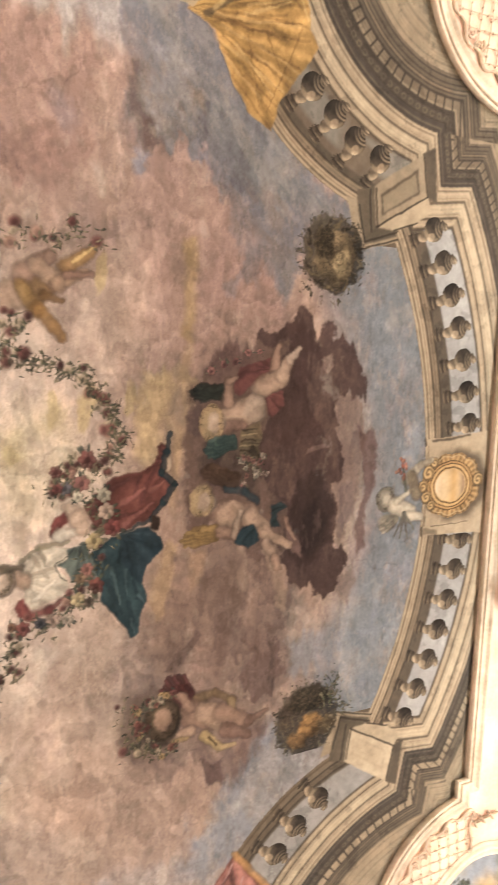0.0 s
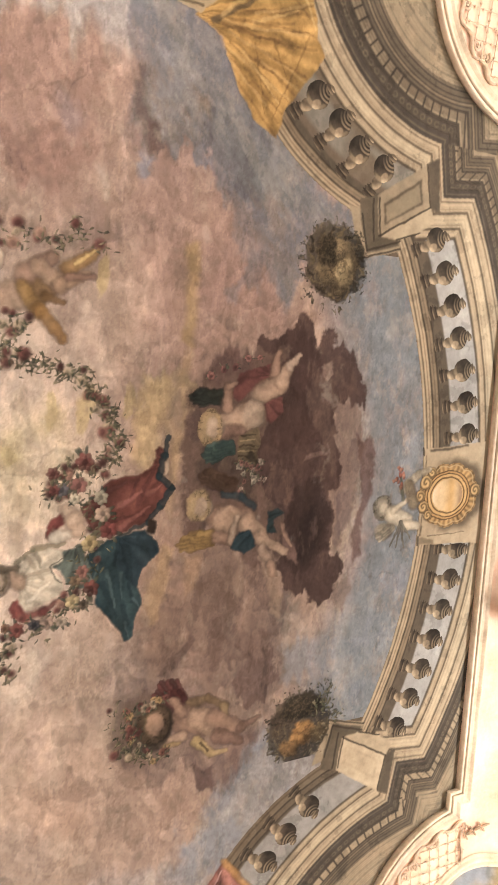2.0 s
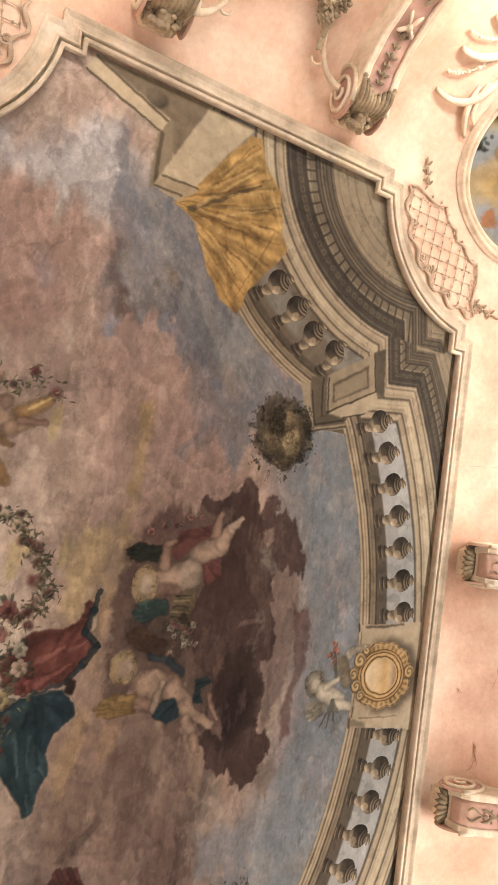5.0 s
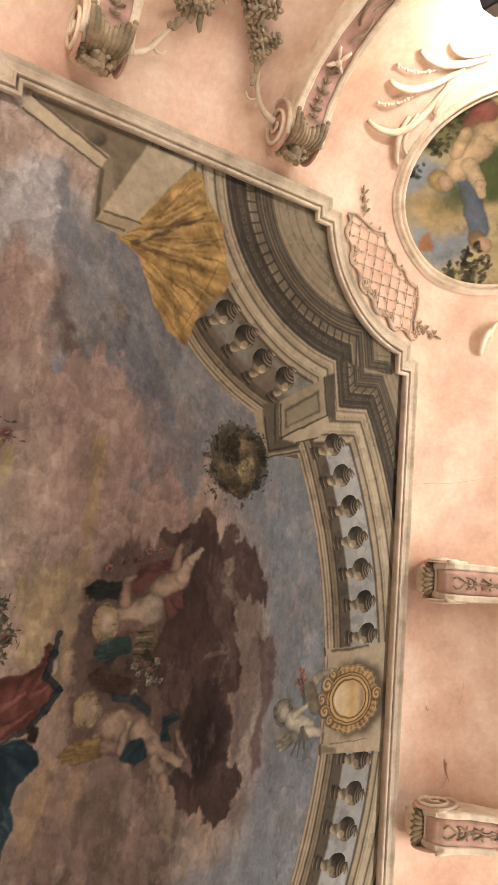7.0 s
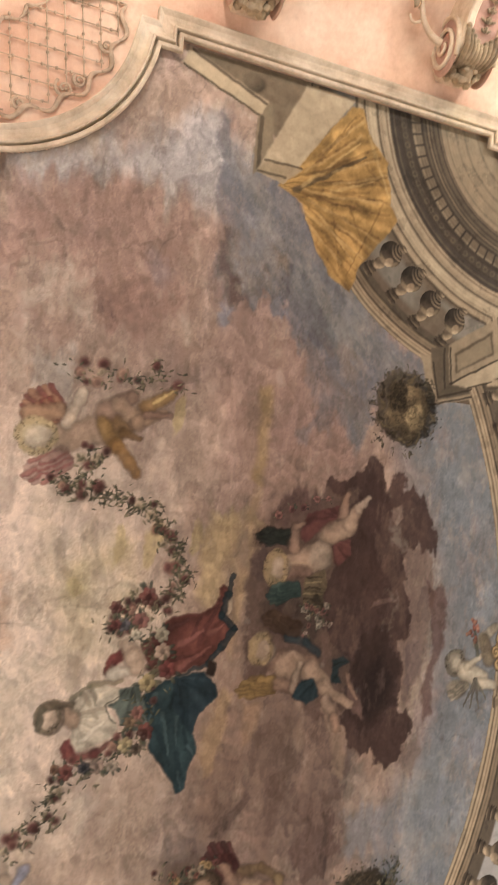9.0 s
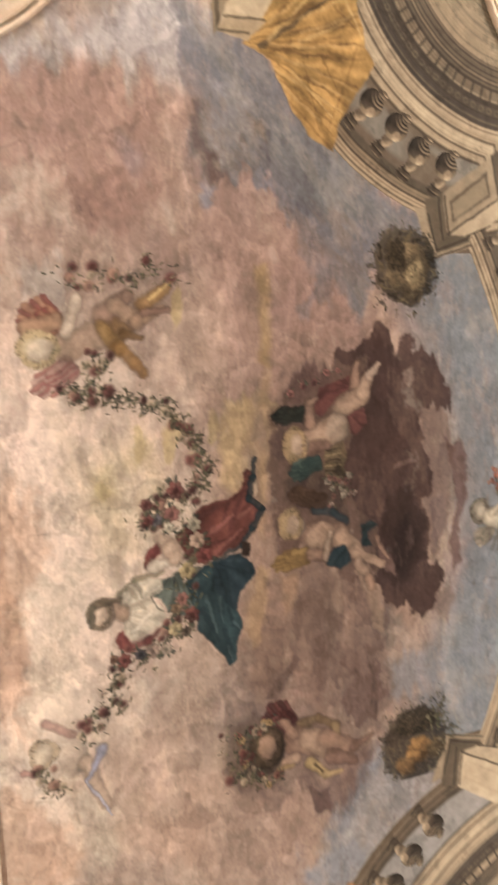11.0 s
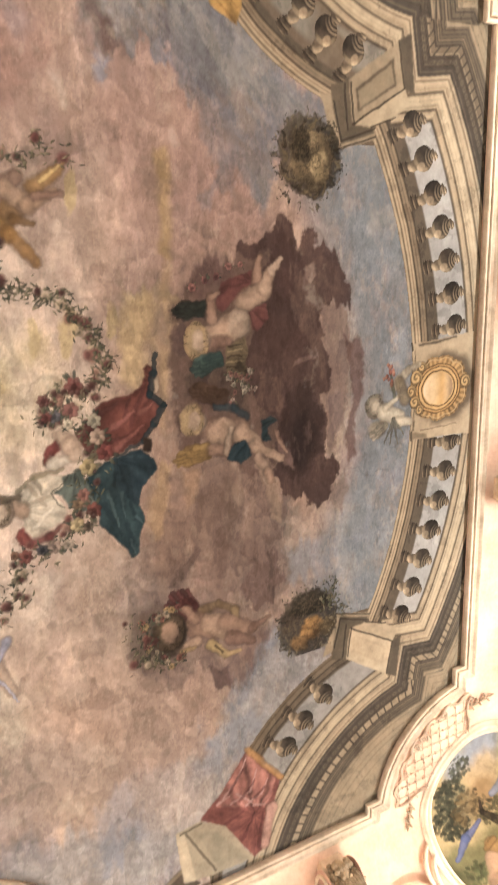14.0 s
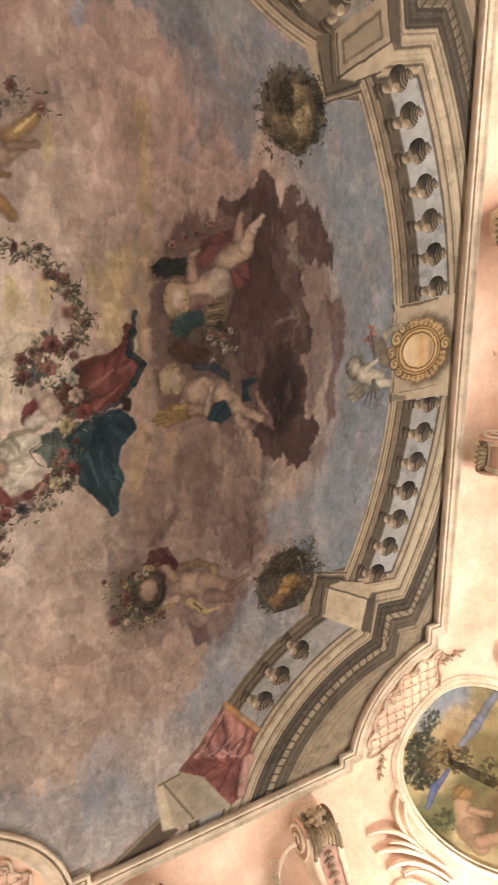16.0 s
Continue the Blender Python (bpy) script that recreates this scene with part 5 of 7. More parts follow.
def blossom(k, x, y, r, c):
    """One painted rose: petals round a darker heart, and a few leaves."""
    for q in range(4):
        a = random.uniform(0, math.tau)
        k.blob(x + r * 1.25 * math.cos(a), y + r * 1.25 * math.sin(a), r * 0.5, r * 0.24, random.choice(((84, 88, 68), (66, 74, 62), (110, 104, 78))), math.degrees(a), 0.4, 0.01)
    for q in range(6):
        a = q * math.tau / 6 + x
        v = 0.8 + 0.35 * random.random()
        k.blob(x + r * 0.55 * math.cos(a), y + r * 0.55 * math.sin(a), r * 0.52, r * 0.42, tuple(min(255, int(w * v)) for w in c), math.degrees(a), 0.5, 0.01)
    k.blob(x, y, r * 0.36, r * 0.32, tuple(int(w * 0.66) for w in c), 0, 0.4, 0.01)


RED, TEAL, DEEP = (114, 60, 48), (48, 72, 76), (34, 52, 57)
k = Sketch(1.22, -2.88, -1.97, -0.77, 0.0105, 0.03, 281, 0.35)
k.poly((0.30, -1.65, 0.39, -1.52, 0.41, -1.28, 0.48, -1.14, 0.60, -1.06, 0.67, -1.07, 0.74, -1.01, 0.69, -0.94, 0.52, -0.99, 0.39, -1.02, 0.24, -0.83, 0.05, -0.98, -0.12, -1.13, -0.23, -1.46, -0.27, -1.59, -0.23, -1.72, -0.06, -1.80, 0.09, -1.89, 0.18, -1.73), RED, 0.3, 0.56, -0.92, 10)
for ax0, ay0, ax1, ay1, w, c in ((0.17, -1.31, 0.39, -1.25, 0.03, (84, 44, 40)), (0.08, -1.24, 0.55, -1.05, 0.035, (92, 48, 43)), (-0.08, -1.55, -0.04, -1.17, 0.03, (88, 46, 41)), (0.24, -1.60, 0.34, -1.39, 0.03, (92, 50, 45)), (0.09, -1.46, 0.23, -1.19, 0.04, (150, 88, 76)), (-0.17, -1.45, 0.06, -1.09, 0.03, (146, 84, 72)), (0.20, -1.12, 0.28, -0.97, 0.035, (144, 84, 72))):
    k.stroke(ax0, ay0, ax1, ay1, w, w * 0.4, c, 0.3, 0.03, 0.7)
for ax0, ay0, ax1, ay1, w in ((0.83, -0.89, 0.60, -0.95, 0.035), (0.62, -0.95, 0.39, -1.01, 0.05), (0.39, -1.01, 0.25, -0.84, 0.05), (0.25, -0.84, 0.05, -0.98, 0.045), (0.05, -0.98, -0.13, -1.13, 0.035), (-0.13, -1.13, -0.25, -1.46, 0.02)):
    k.stroke(ax0, ay0, ax1, ay1, w, w * 0.8, DEEP, 0.4, 0.012)
k.stroke(0.54, -0.92, 0.42, -0.92, 0.035, 0.025, (200, 172, 140))
k.poly((-0.10, -1.13, -0.11, -1.02, -0.27, -1.03, -0.22, -1.14), (62, 46, 36))
k.poly((-0.25, -1.46, -0.19, -1.16, -0.35, -1.01, -0.49, -0.96, -0.67, -1.17, -0.85, -1.21, -1.08, -1.16, -1.25, -1.25, -1.46, -1.26, -1.52, -1.35, -1.38, -1.41, -1.18, -1.58, -1.02, -1.70, -0.77, -1.72, -0.57, -1.84, -0.44, -1.81, -0.34, -1.65), TEAL, 0.3, -0.18, -1.38, 9)
k.poly((-0.27, -1.45, -0.20, -1.16, -0.35, -1.01, -0.49, -0.98, -0.67, -1.17, -0.88, -1.22, -0.58, -1.49), (42, 62, 70), 0.3, -0.25, -1.43, 8)
for ax0, ay0, ax1, ay1, w, c in ((-0.30, -1.44, -0.61, -1.49, 0.03, DEEP), (-0.40, -1.34, -1.05, -1.28, 0.035, DEEP), (-0.29, -1.22, -0.55, -1.08, 0.03, DEEP), (-0.79, -1.63, -1.21, -1.45, 0.03, DEEP), (-1.09, -1.36, -1.43, -1.33, 0.03, DEEP), (-0.45, -1.66, -0.75, -1.71, 0.03, (78, 98, 98)), (-0.67, -1.57, -1.09, -1.47, 0.03, (76, 100, 102)), (-0.70, -1.41, -0.98, -1.38, 0.025, (70, 94, 98)), (-1.00, -1.27, -1.10, -1.20, 0.025, (78, 104, 108)), (-1.28, -1.35, -1.49, -1.31, 0.02, (72, 96, 100))):
    k.stroke(ax0, ay0, ax1, ay1, w, w * 0.4, c, 0.3, 0.03, 0.7)
k.poly((-0.38, -2.08, -0.36, -1.85, -0.47, -1.80, -0.80, -1.72, -0.83, -1.87, -0.75, -2.03, -0.59, -2.07, -0.56, -2.19), (98, 108, 98), 0.35, -0.30, -1.90, 9)
k.poly((-0.48, -2.55, -0.34, -2.36, -0.36, -2.08, -0.50, -2.07, -0.56, -2.18, -0.68, -2.07, -0.84, -2.06, -0.97, -2.30, -1.01, -2.42, -0.86, -2.53, -0.63, -2.55), (216, 198, 170), 0.2, -0.69, -2.51, 9)
for ax0, ay0, ax1, ay1, w, c in ((-0.42, -2.44, -0.66, -2.27, 0.03, (168, 150, 124)), (-0.64, -2.51, -0.57, -2.21, 0.025, (176, 156, 130)), (-0.91, -2.41, -0.70, -2.18, 0.03, (232, 216, 190)), (-0.46, -2.55, -0.32, -2.36, 0.03, (132, 122, 94)), (-0.32, -2.36, -0.30, -2.06, 0.045, (156, 142, 106)), (-0.39, -2.34, -0.53, -2.28, 0.025, (140, 128, 106)), (-0.55, -2.20, -0.47, -2.07, 0.012, (80, 76, 66)), (-0.56, -2.19, -0.73, -2.07, 0.012, (80, 76, 66))):
    k.stroke(ax0, ay0, ax1, ay1, w, w * 0.6, c, 0.3, 0.02, 0.75)
k.poly((-0.94, -2.61, -0.86, -2.53, -1.07, -2.41, -1.12, -2.48, -1.05, -2.59), (134, 66, 58), 0.25, -0.83, -2.52, 8)
k.stroke(-1.08, -2.43, -1.03, -2.26, 0.055, 0.05, (138, 66, 58))
k.stroke(-1.03, -2.26, -0.91, -2.05, 0.05, 0.03, (118, 56, 50))
k.poly((-0.17, -2.25, -0.05, -2.19, 0.05, -2.07, -0.05, -2.02, -0.14, -2.12, -0.25, -2.22), (128, 60, 53), 0.3, -0.24, -2.23, 7)
k.stroke(-0.22, -2.15, -0.21, -1.96, 0.07, 0.05, (222, 204, 178))
k.stroke(0.08, -2.03, -0.05, -1.93, 0.075, 0.11, (212, 180, 150))
k.stroke(-0.05, -1.93, -0.17, -1.89, 0.11, 0.10, (204, 170, 140))
k.stroke(-0.61, -2.61, -0.67, -2.53, 0.09, 0.10, SKIN)
k.blob(-0.66, -2.74, 0.17, 0.14, (122, 104, 80))
k.blob(-0.68, -2.70, 0.13, 0.11, (222, 190, 160))
curls(k, -0.64, -2.76, 0.16, 0.13, (128, 110, 84))
k.stroke(-0.53, -2.77, -0.52, -2.54, 0.05, 0.04, (112, 96, 74))
k.stroke(-0.57, -2.81, -0.76, -2.85, 0.045, 0.03, (96, 88, 70))
k.done("painted_figure", 8, "painted reclining figure in red cloak and blue skirt")


def putto(seed, bx0, by0, bx1, by1):
    return Sketch(bx0, by0, bx1, by1, 0.011, 0.03, seed, 0.35)


k = putto(291, 2.19, -0.69, 0.14, 0.83)
k.poly((1.30, -0.16, 1.56, -0.06, 1.63, 0.13, 1.70, 0.36, 1.59, 0.40, 1.42, 0.16, 1.23, -0.07), (112, 62, 55), 0.3, 1.57, 0.36, 8)
k.poly((1.24, 0.31, 1.33, 0.52, 1.12, 0.56, 0.99, 0.41, 1.04, 0.26), (116, 66, 58), 0.3, 1.27, 0.31, 8)
k.feathers(1.30, -0.27, 1.29, -0.64, 8, 0.5, 0.04, (36, 40, 36), (50, 54, 46))
k.stroke(1.57, 0.40, 1.82, 0.45, 0.075, 0.045, SKIN2)
k.stroke(1.34, 0.23, 1.46, 0.49, 0.14, 0.10, SKIN)
k.stroke(1.49, 0.50, 1.68, 0.60, 0.09, 0.06, SKIN)
k.stroke(1.68, 0.60, 1.80, 0.74, 0.055, 0.03, (194, 163, 137))
k.stroke(0.99, -0.18, 1.11, 0.17, 0.155, 0.15, SKIN)
k.blob(1.09, 0.17, 0.17, 0.15, (186, 158, 131))
k.stroke(1.19, -0.20, 1.41, -0.20, 0.07, 0.055, SKIN2)
k.stroke(1.41, -0.20, 1.45, -0.12, 0.05, 0.03, SKIN2)
k.stroke(0.89, -0.20, 0.93, 0.00, 0.09, 0.06, SKIN3)
k.blob(0.94, -0.39, 0.20, 0.16, (174, 145, 99))
k.blob(0.94, -0.33, 0.12, 0.12, (190, 160, 133))
curls(k, 0.94, -0.40, 0.19, 0.15, (170, 138, 92))
for fx, fy in ((1.53, -0.42), (1.62, -0.27), (1.64, -0.11), (1.75, 0.05), (1.76, 0.20)):
    blossom(k, fx, fy, 0.045, random.choice(((150, 96, 84), (170, 140, 110), (126, 78, 70))))
k.done("painted_figure", 7, "painted flying putto shape with a dark green wing")
BASKET = (0.34, 0.05)
k = putto(293, 0.93, -0.77, -0.84, 0.88)
k.poly((0.83, -0.04, 0.97, 0.22, 0.80, 0.27, 0.49, 0.23, 0.40, 0.11, 0.52, -0.02), (112, 94, 66), 0.25, 0.69, 0.32, 12)
for q in range(7):
    f = q / 6
    k.stroke(BASKET[0] + 0.5 - 0.36 * f, BASKET[1] - 0.06, BASKET[0] + 0.52 - 0.42 * f, BASKET[1] + 0.14, 0.012, 0.012, ((66, 54, 38), (150, 128, 88))[q % 2], 0.3, 0.01)
k.stroke(0.60, 0.15, 0.49, 0.23, 0.05, 0.03, (62, 52, 40))
k.feathers(0.70, -0.11, 0.60, -0.47, 8, 0.55, 0.035, (66, 88, 80), (48, 68, 64))
k.feathers(0.25, -0.09, 0.37, -0.49, 8, 0.45, 0.045, (98, 70, 48), (74, 52, 38))
random.seed(17)
for q in range(16):
    blossom(k, random.gauss(BASKET[0], 0.10), random.gauss(BASKET[1], 0.13), random.uniform(0.03, 0.05), random.choice(((174, 156, 133), (178, 150, 130), (150, 100, 88), (183, 169, 142))))
k.stroke(0.15, -0.19, 0.10, 0.04, 0.05, 0.06, (46, 66, 72))
k.stroke(0.10, 0.04, -0.05, 0.23, 0.06, 0.04, (40, 58, 64))
k.feathers(-0.38, -0.31, -0.41, -0.73, 9, 0.5, 0.04, (164, 128, 64), (132, 100, 50))
k.stroke(-0.14, -0.24, -0.20, 0.12, 0.16, 0.14, SKIN2)
k.blob(-0.20, -0.12, 0.19, 0.19, SKIN)
k.stroke(-0.37, -0.25, -0.42, -0.04, 0.08, 0.06, SKIN2)
k.stroke(-0.42, -0.06, -0.14, -0.01, 0.055, 0.035, (188, 158, 131))
k.stroke(-0.24, 0.14, -0.37, 0.33, 0.13, 0.10, SKIN)
k.stroke(-0.41, 0.33, -0.62, 0.69, 0.09, 0.045, SKIN)
k.stroke(-0.56, 0.37, -0.77, 0.50, 0.07, 0.06, (188, 153, 126))
k.stroke(-0.77, 0.50, -0.96, 0.56, 0.06, 0.04, (174, 135, 108))
k.stroke(-0.27, 0.62, -0.55, 0.76, 0.035, 0.025, SKIN2)
k.poly((-0.52, -0.07, -0.33, 0.04, -0.30, 0.20, -0.51, 0.27, -0.61, 0.11), (40, 60, 66), 0.3, -0.29, 0.24, 8)
k.poly((-0.10, 0.43, -0.05, 0.57, -0.12, 0.67, -0.20, 0.52, -0.37, 0.56, -0.35, 0.42), (42, 58, 60), 0.3, -0.10, 0.65, 8)
k.blob(0.02, -0.51, 0.19, 0.15, (190, 158, 108))
k.blob(-0.01, -0.44, 0.13, 0.12, (188, 158, 131))
curls(k, 0.02, -0.51, 0.17, 0.14, (164, 134, 90))
k.done("painted_figure", 7, "painted putto shape leaning on dark cloud with blue scarf")
WREATH = (-2.63, -0.92)
k = putto(295, -1.54, -1.50, -4.20, 0.65)
k.blob(-2.62, -1.15, 0.41, 0.36, (112, 92, 72), 0, 0.3, 0.1, 0.6)
k.feathers(-2.44, -0.64, -2.11, -0.88, 8, 0.9, 0.04, (104, 50, 45), (78, 40, 38))
k.stroke(-2.41, -0.49, -2.39, -0.27, 0.06, 0.05, (140, 112, 74))
k.stroke(-2.39, -0.27, -2.54, -0.04, 0.05, 0.06, (122, 96, 62))
k.stroke(-2.54, -0.04, -2.84, 0.02, 0.06, 0.04, (150, 122, 80))
k.stroke(-2.59, -0.58, -2.71, -0.29, 0.17, 0.16, SKIN2)
k.stroke(-2.61, -0.38, -2.78, -0.15, 0.15, 0.15, SKIN)
k.stroke(-2.67, -0.18, -2.87, 0.20, 0.12, 0.08, SKIN2)
k.stroke(-2.87, 0.20, -2.75, 0.46, 0.06, 0.035, SKIN3)
k.stroke(-2.90, -0.12, -3.03, 0.19, 0.10, 0.06, SKIN3)
k.stroke(-2.51, -0.61, -2.34, -0.73, 0.075, 0.05, SKIN2)
k.stroke(-2.82, -0.60, -2.84, -0.87, 0.075, 0.05, SKIN)
k.stroke(-2.92, -0.40, -3.12, -0.20, 0.07, 0.06, (196, 164, 100))
k.stroke(-2.96, -0.34, -3.08, -0.24, 0.02, 0.02, (84, 66, 40))
k.stroke(-3.12, -0.20, -3.12, 0.01, 0.05, 0.03, (176, 146, 96))
k.stroke(-2.90, -0.80, -2.90, -0.64, 0.045, 0.03, (186, 150, 92))
k.blob(-2.62, -0.98, 0.30, 0.27, (98, 82, 66))
k.blob(-2.60, -0.95, 0.25, 0.22, (62, 51, 38))
k.blob(-2.58, -0.93, 0.20, 0.17, (110, 90, 62))
k.blob(-2.60, -0.91, 0.17, 0.14, (172, 134, 106))
curls(k, -2.59, -0.96, 0.22, 0.18, (84, 66, 46))
random.seed(31)
for q in range(26):
    a = radians(70 + 220 * q / 25)
    wx, wy = WREATH[0] + 0.36 * math.cos(a + math.pi / 2), WREATH[1] + 0.34 * math.sin(a + math.pi / 2)
    blossom(k, wx + random.gauss(0, 0.04), wy + random.gauss(0, 0.04), random.uniform(0.035, 0.06), random.choice(((150, 92, 74), (186, 150, 92), (120, 70, 60), (174, 151, 121), (92, 88, 66))))
k.done("painted_figure", 7, "painted putto shape carrying a wreath of flowers")
k = putto(297, 2.93, -3.39, 1.49, -1.78)
k.feathers(2.35, -2.96, 2.58, -3.26, 8, 1.1, 0.04, (140, 66, 54), (176, 120, 84))
k.stroke(2.38, -3.23, 2.43, -2.95, 0.09, 0.09, (174, 133, 97))
k.feathers(1.97, -2.83, 1.72, -3.22, 7, 0.6, 0.035, (181, 140, 124), (160, 90, 80))
k.stroke(2.17, -2.86, 2.30, -2.45, 0.148, 0.148, SKIN)
k.stroke(2.31, -2.86, 2.65, -2.74, 0.067, 0.044, (201, 176, 149))
k.blob(2.16, -3.15, 0.18, 0.20, (190, 167, 124))
k.blob(2.14, -3.10, 0.13, 0.15, (204, 181, 153))
curls(k, 2.16, -3.15, 0.18, 0.20, (190, 162, 112))
k.stroke(2.47, -2.47, 2.67, -2.22, 0.118, 0.074, SKIN2)
k.stroke(2.32, -2.36, 2.46, -2.08, 0.111, 0.089, (150, 112, 62))
k.stroke(2.36, -2.50, 2.12, -2.35, 0.074, 0.074, (170, 128, 62))
k.stroke(2.15, -2.34, 1.87, -2.10, 0.081, 0.052, (158, 112, 46))
k.stroke(2.58, -2.07, 2.75, -1.81, 0.081, 0.067, (160, 118, 58))
k.stroke(2.56, -2.34, 2.43, -2.14, 0.10, 0.09, (183, 147, 117))
k.stroke(2.38, -2.15, 2.54, -1.87, 0.08, 0.05, (174, 137, 106))
k.stroke(2.29, -2.30, 2.23, -2.10, 0.05, 0.03, (118, 84, 40))
k.stroke(2.63, -2.00, 2.81, -1.75, 0.03, 0.02, (206, 168, 96))
k.stroke(2.49, -2.05, 2.52, -1.79, 0.052, 0.030, SKIN3)
k.done("painted_figure", 7, "painted putto shape with red wings and ochre sash")
k = putto(299, -1.52, -3.67, -2.90, -2.73)
k.stroke(-1.71, -3.41, -1.89, -3.16, 0.044, 0.059, (190, 142, 124))
k.blob(-2.16, -3.15, 0.20, 0.14, (204, 178, 153))
k.stroke(-2.23, -3.04, -2.74, -2.84, 0.081, 0.067, (190, 160, 133))
k.blob(-2.03, -3.45, 0.15, 0.15, (202, 178, 147))
curls(k, -2.03, -3.45, 0.15, 0.15, (183, 156, 121))
k.stroke(-2.12, -2.85, -2.46, -3.03, 0.052, 0.022, (146, 146, 166))
k.stroke(-2.46, -3.03, -2.89, -2.79, 0.022, 0.015, (166, 164, 178))
k.stroke(-2.19, -3.67, -2.21, -3.56, 0.037, 0.037, (174, 124, 110))
k.done("painted_figure", 7, "painted putto shape with a pale blue ribbon")


# garlands: leaves and blossoms strewn along a line
def garland(seed, pts, n, spread, label, rosy=0.10):
    random.seed(seed)
    xs, ys = pts[0::2], pts[1::2]
    k = Sketch(min(xs) - 0.2, min(ys) - 0.2, max(xs) + 0.2, max(ys) + 0.2, 0.010, 0.012, seed, 0.3)
    for q in range(n):
        t = q / n * (len(xs) - 1)
        i, f = int(t), t - int(t)
        x, y = xs[i] + (xs[i + 1] - xs[i]) * f, ys[i] + (ys[i + 1] - ys[i]) * f
        x, y = x + random.gauss(0, spread), y + random.gauss(0, spread)
        if random.random() < rosy:
            c = random.choice(((112, 60, 52), (124, 72, 62), (92, 52, 46), (176, 128, 104), (190, 164, 130)))
            r = random.uniform(0.035, 0.065)
            k.blob(x, y, r, r, c, 0, 0.5)
            k.blob(x, y, r * 0.5, r * 0.45, tuple(int(v * 0.8) for v in c), 20, 0.4)
        else:
            c = random.choice(((92, 90, 62), (74, 76, 54), (112, 104, 74), (66, 70, 54), (130, 118, 86)))
            k.blob(x, y, random.uniform(0.022, 0.040), random.uniform(0.009, 0.015), c, random.uniform(0, 180), 0.5, 0.008)
    k.done("painted_garland", 9, label)


garland(301, (1.69, -2.93, 1.67, -2.61, 1.58, -2.24, 1.44, -1.85, 1.11, -1.62, 0.78, -1.46, 0.49, -1.66), 420, 0.068, "painted hanging garland of roses and leaves")
garland(303, (0.55, -1.66, 0.52, -1.91, 0.28, -2.21, 0.30, -1.93, 0.08, -1.69, -0.27, -1.71, -0.75, -1.87, -1.05, -1.99), 300, 0.085, "painted flowers and leaves gathered on the lap")
garland(305, (-1.00, -1.96, -1.22, -2.29, -1.23, -2.57, -1.46, -2.68, -1.69, -2.63, -1.79, -2.91, -1.98, -3.02), 190, 0.075, "painted trailing garland of blossoms")
garland(307, (2.85, -2.86, 2.82, -2.61, 2.90, -2.37, 2.78, -2.09, 3.03, -1.97, 2.80, -1.63), 110, 0.06, "painted loose roses over the putto shape")
garland(309, (2.02, -2.62, 1.95, -2.48, 1.74, -2.78), 60, 0.07, "painted cluster of dark roses")
garland(311, (-2.21, -3.48, -2.39, -3.41, -2.52, -3.30), 50, 0.06, "painted small posy of roses")
garland(313, (-2.30, -1.43, -2.82, -1.37, -2.99, -1.09, -2.38, -1.27), 90, 0.07, "painted wreath leaves and small flowers")
garland(315, (-2.50, 1.48, -2.76, 1.38, -3.02, 1.71), 90, 0.08, "painted dark twigs over the urn", 0.0)


k = Sketch(0.87, -2.59, -1.68, -1.43, 0.010, 0.012, 317, 0.3)
random.seed(23)
for x, y, r, c in ((0.58, -1.84, 0.10, (134, 70, 62)), (0.46, -2.18, 0.07, (120, 62, 56)), (0.32, -1.90, 0.09, (160, 100, 88)), (0.28, -2.08, 0.07, (104, 100, 104)), (0.28, -2.16, 0.06, (128, 66, 58)), (0.18, -1.94, 0.06, (198, 182, 152)), (0.18, -1.66, 0.08, (206, 190, 158)), (-0.00, -1.64, 0.09, (190, 158, 132)), (-0.19, -1.57, 0.10, (138, 66, 58)), (-0.32, -1.77, 0.09, (186, 160, 104)), (-0.63, -1.85, 0.07, (168, 108, 92)), (-0.73, -1.93, 0.06, (150, 118, 84)), (-0.96, -1.95, 0.08, (196, 172, 120)), (-0.83, -1.75, 0.09, (124, 64, 54)), (-1.01, -1.83, 0.06, (92, 76, 60)), (-1.16, -2.22, 0.08, (190, 156, 134)), (-1.17, -2.35, 0.065, (66, 68, 76)), (-1.20, -2.53, 0.08, (132, 70, 60)), (-1.17, -2.65, 0.06, (120, 84, 60)), (-1.17, -2.06, 0.06, (196, 172, 146))):
    blossom(k, x, y, r, c)
k.done("painted_posy", 9, "painted red, cream and yellow roses on the lap")


# ---------------------------------------------------------------- consoles of the cove
def wall_curve(t, h=0.0):
    """A point (outward, down) on the cove's section at the angle t, lifted h into the room."""
    n = Vector((-math.sin(t) / CA, -math.cos(t) / CB)).normalized()
    return Vector((CA * math.sin(t), -CB * (1 - math.cos(t)))) + n * h


LIFTS = ((0.13, 0.02), (0.15, 0.16), (0.19, 0.33), (0.26, 0.44), (0.34, 0.48), (0.44, 0.46), (0.56, 0.39), (0.72, 0.31), (0.90, 0.26), (1.08, 0.24), (1.24, 0.27))


def lift_at(t):
    for (a, ha), (b, hb) in zip(LIFTS, LIFTS[1:]):
        if t <= b:
            f = min(1, max(0, (t - a) / (b - a)))
            return ha + (hb - ha) * (f * f * (3 - 2 * f))
    return LIFTS[-1][1]


def width_at(t):
    if t < 0.24:
        return 0.62 + 0.38 * math.sin(min(1, (t - 0.13) / 0.11) * math.pi / 2)
    return 1.0 if t < 0.5 else 1.0 - 0.16 * min(1, (t - 0.5) / 0.5)


TS = [0.13 + 1.11 * (k / 36) ** 1.25 for k in range(37)]


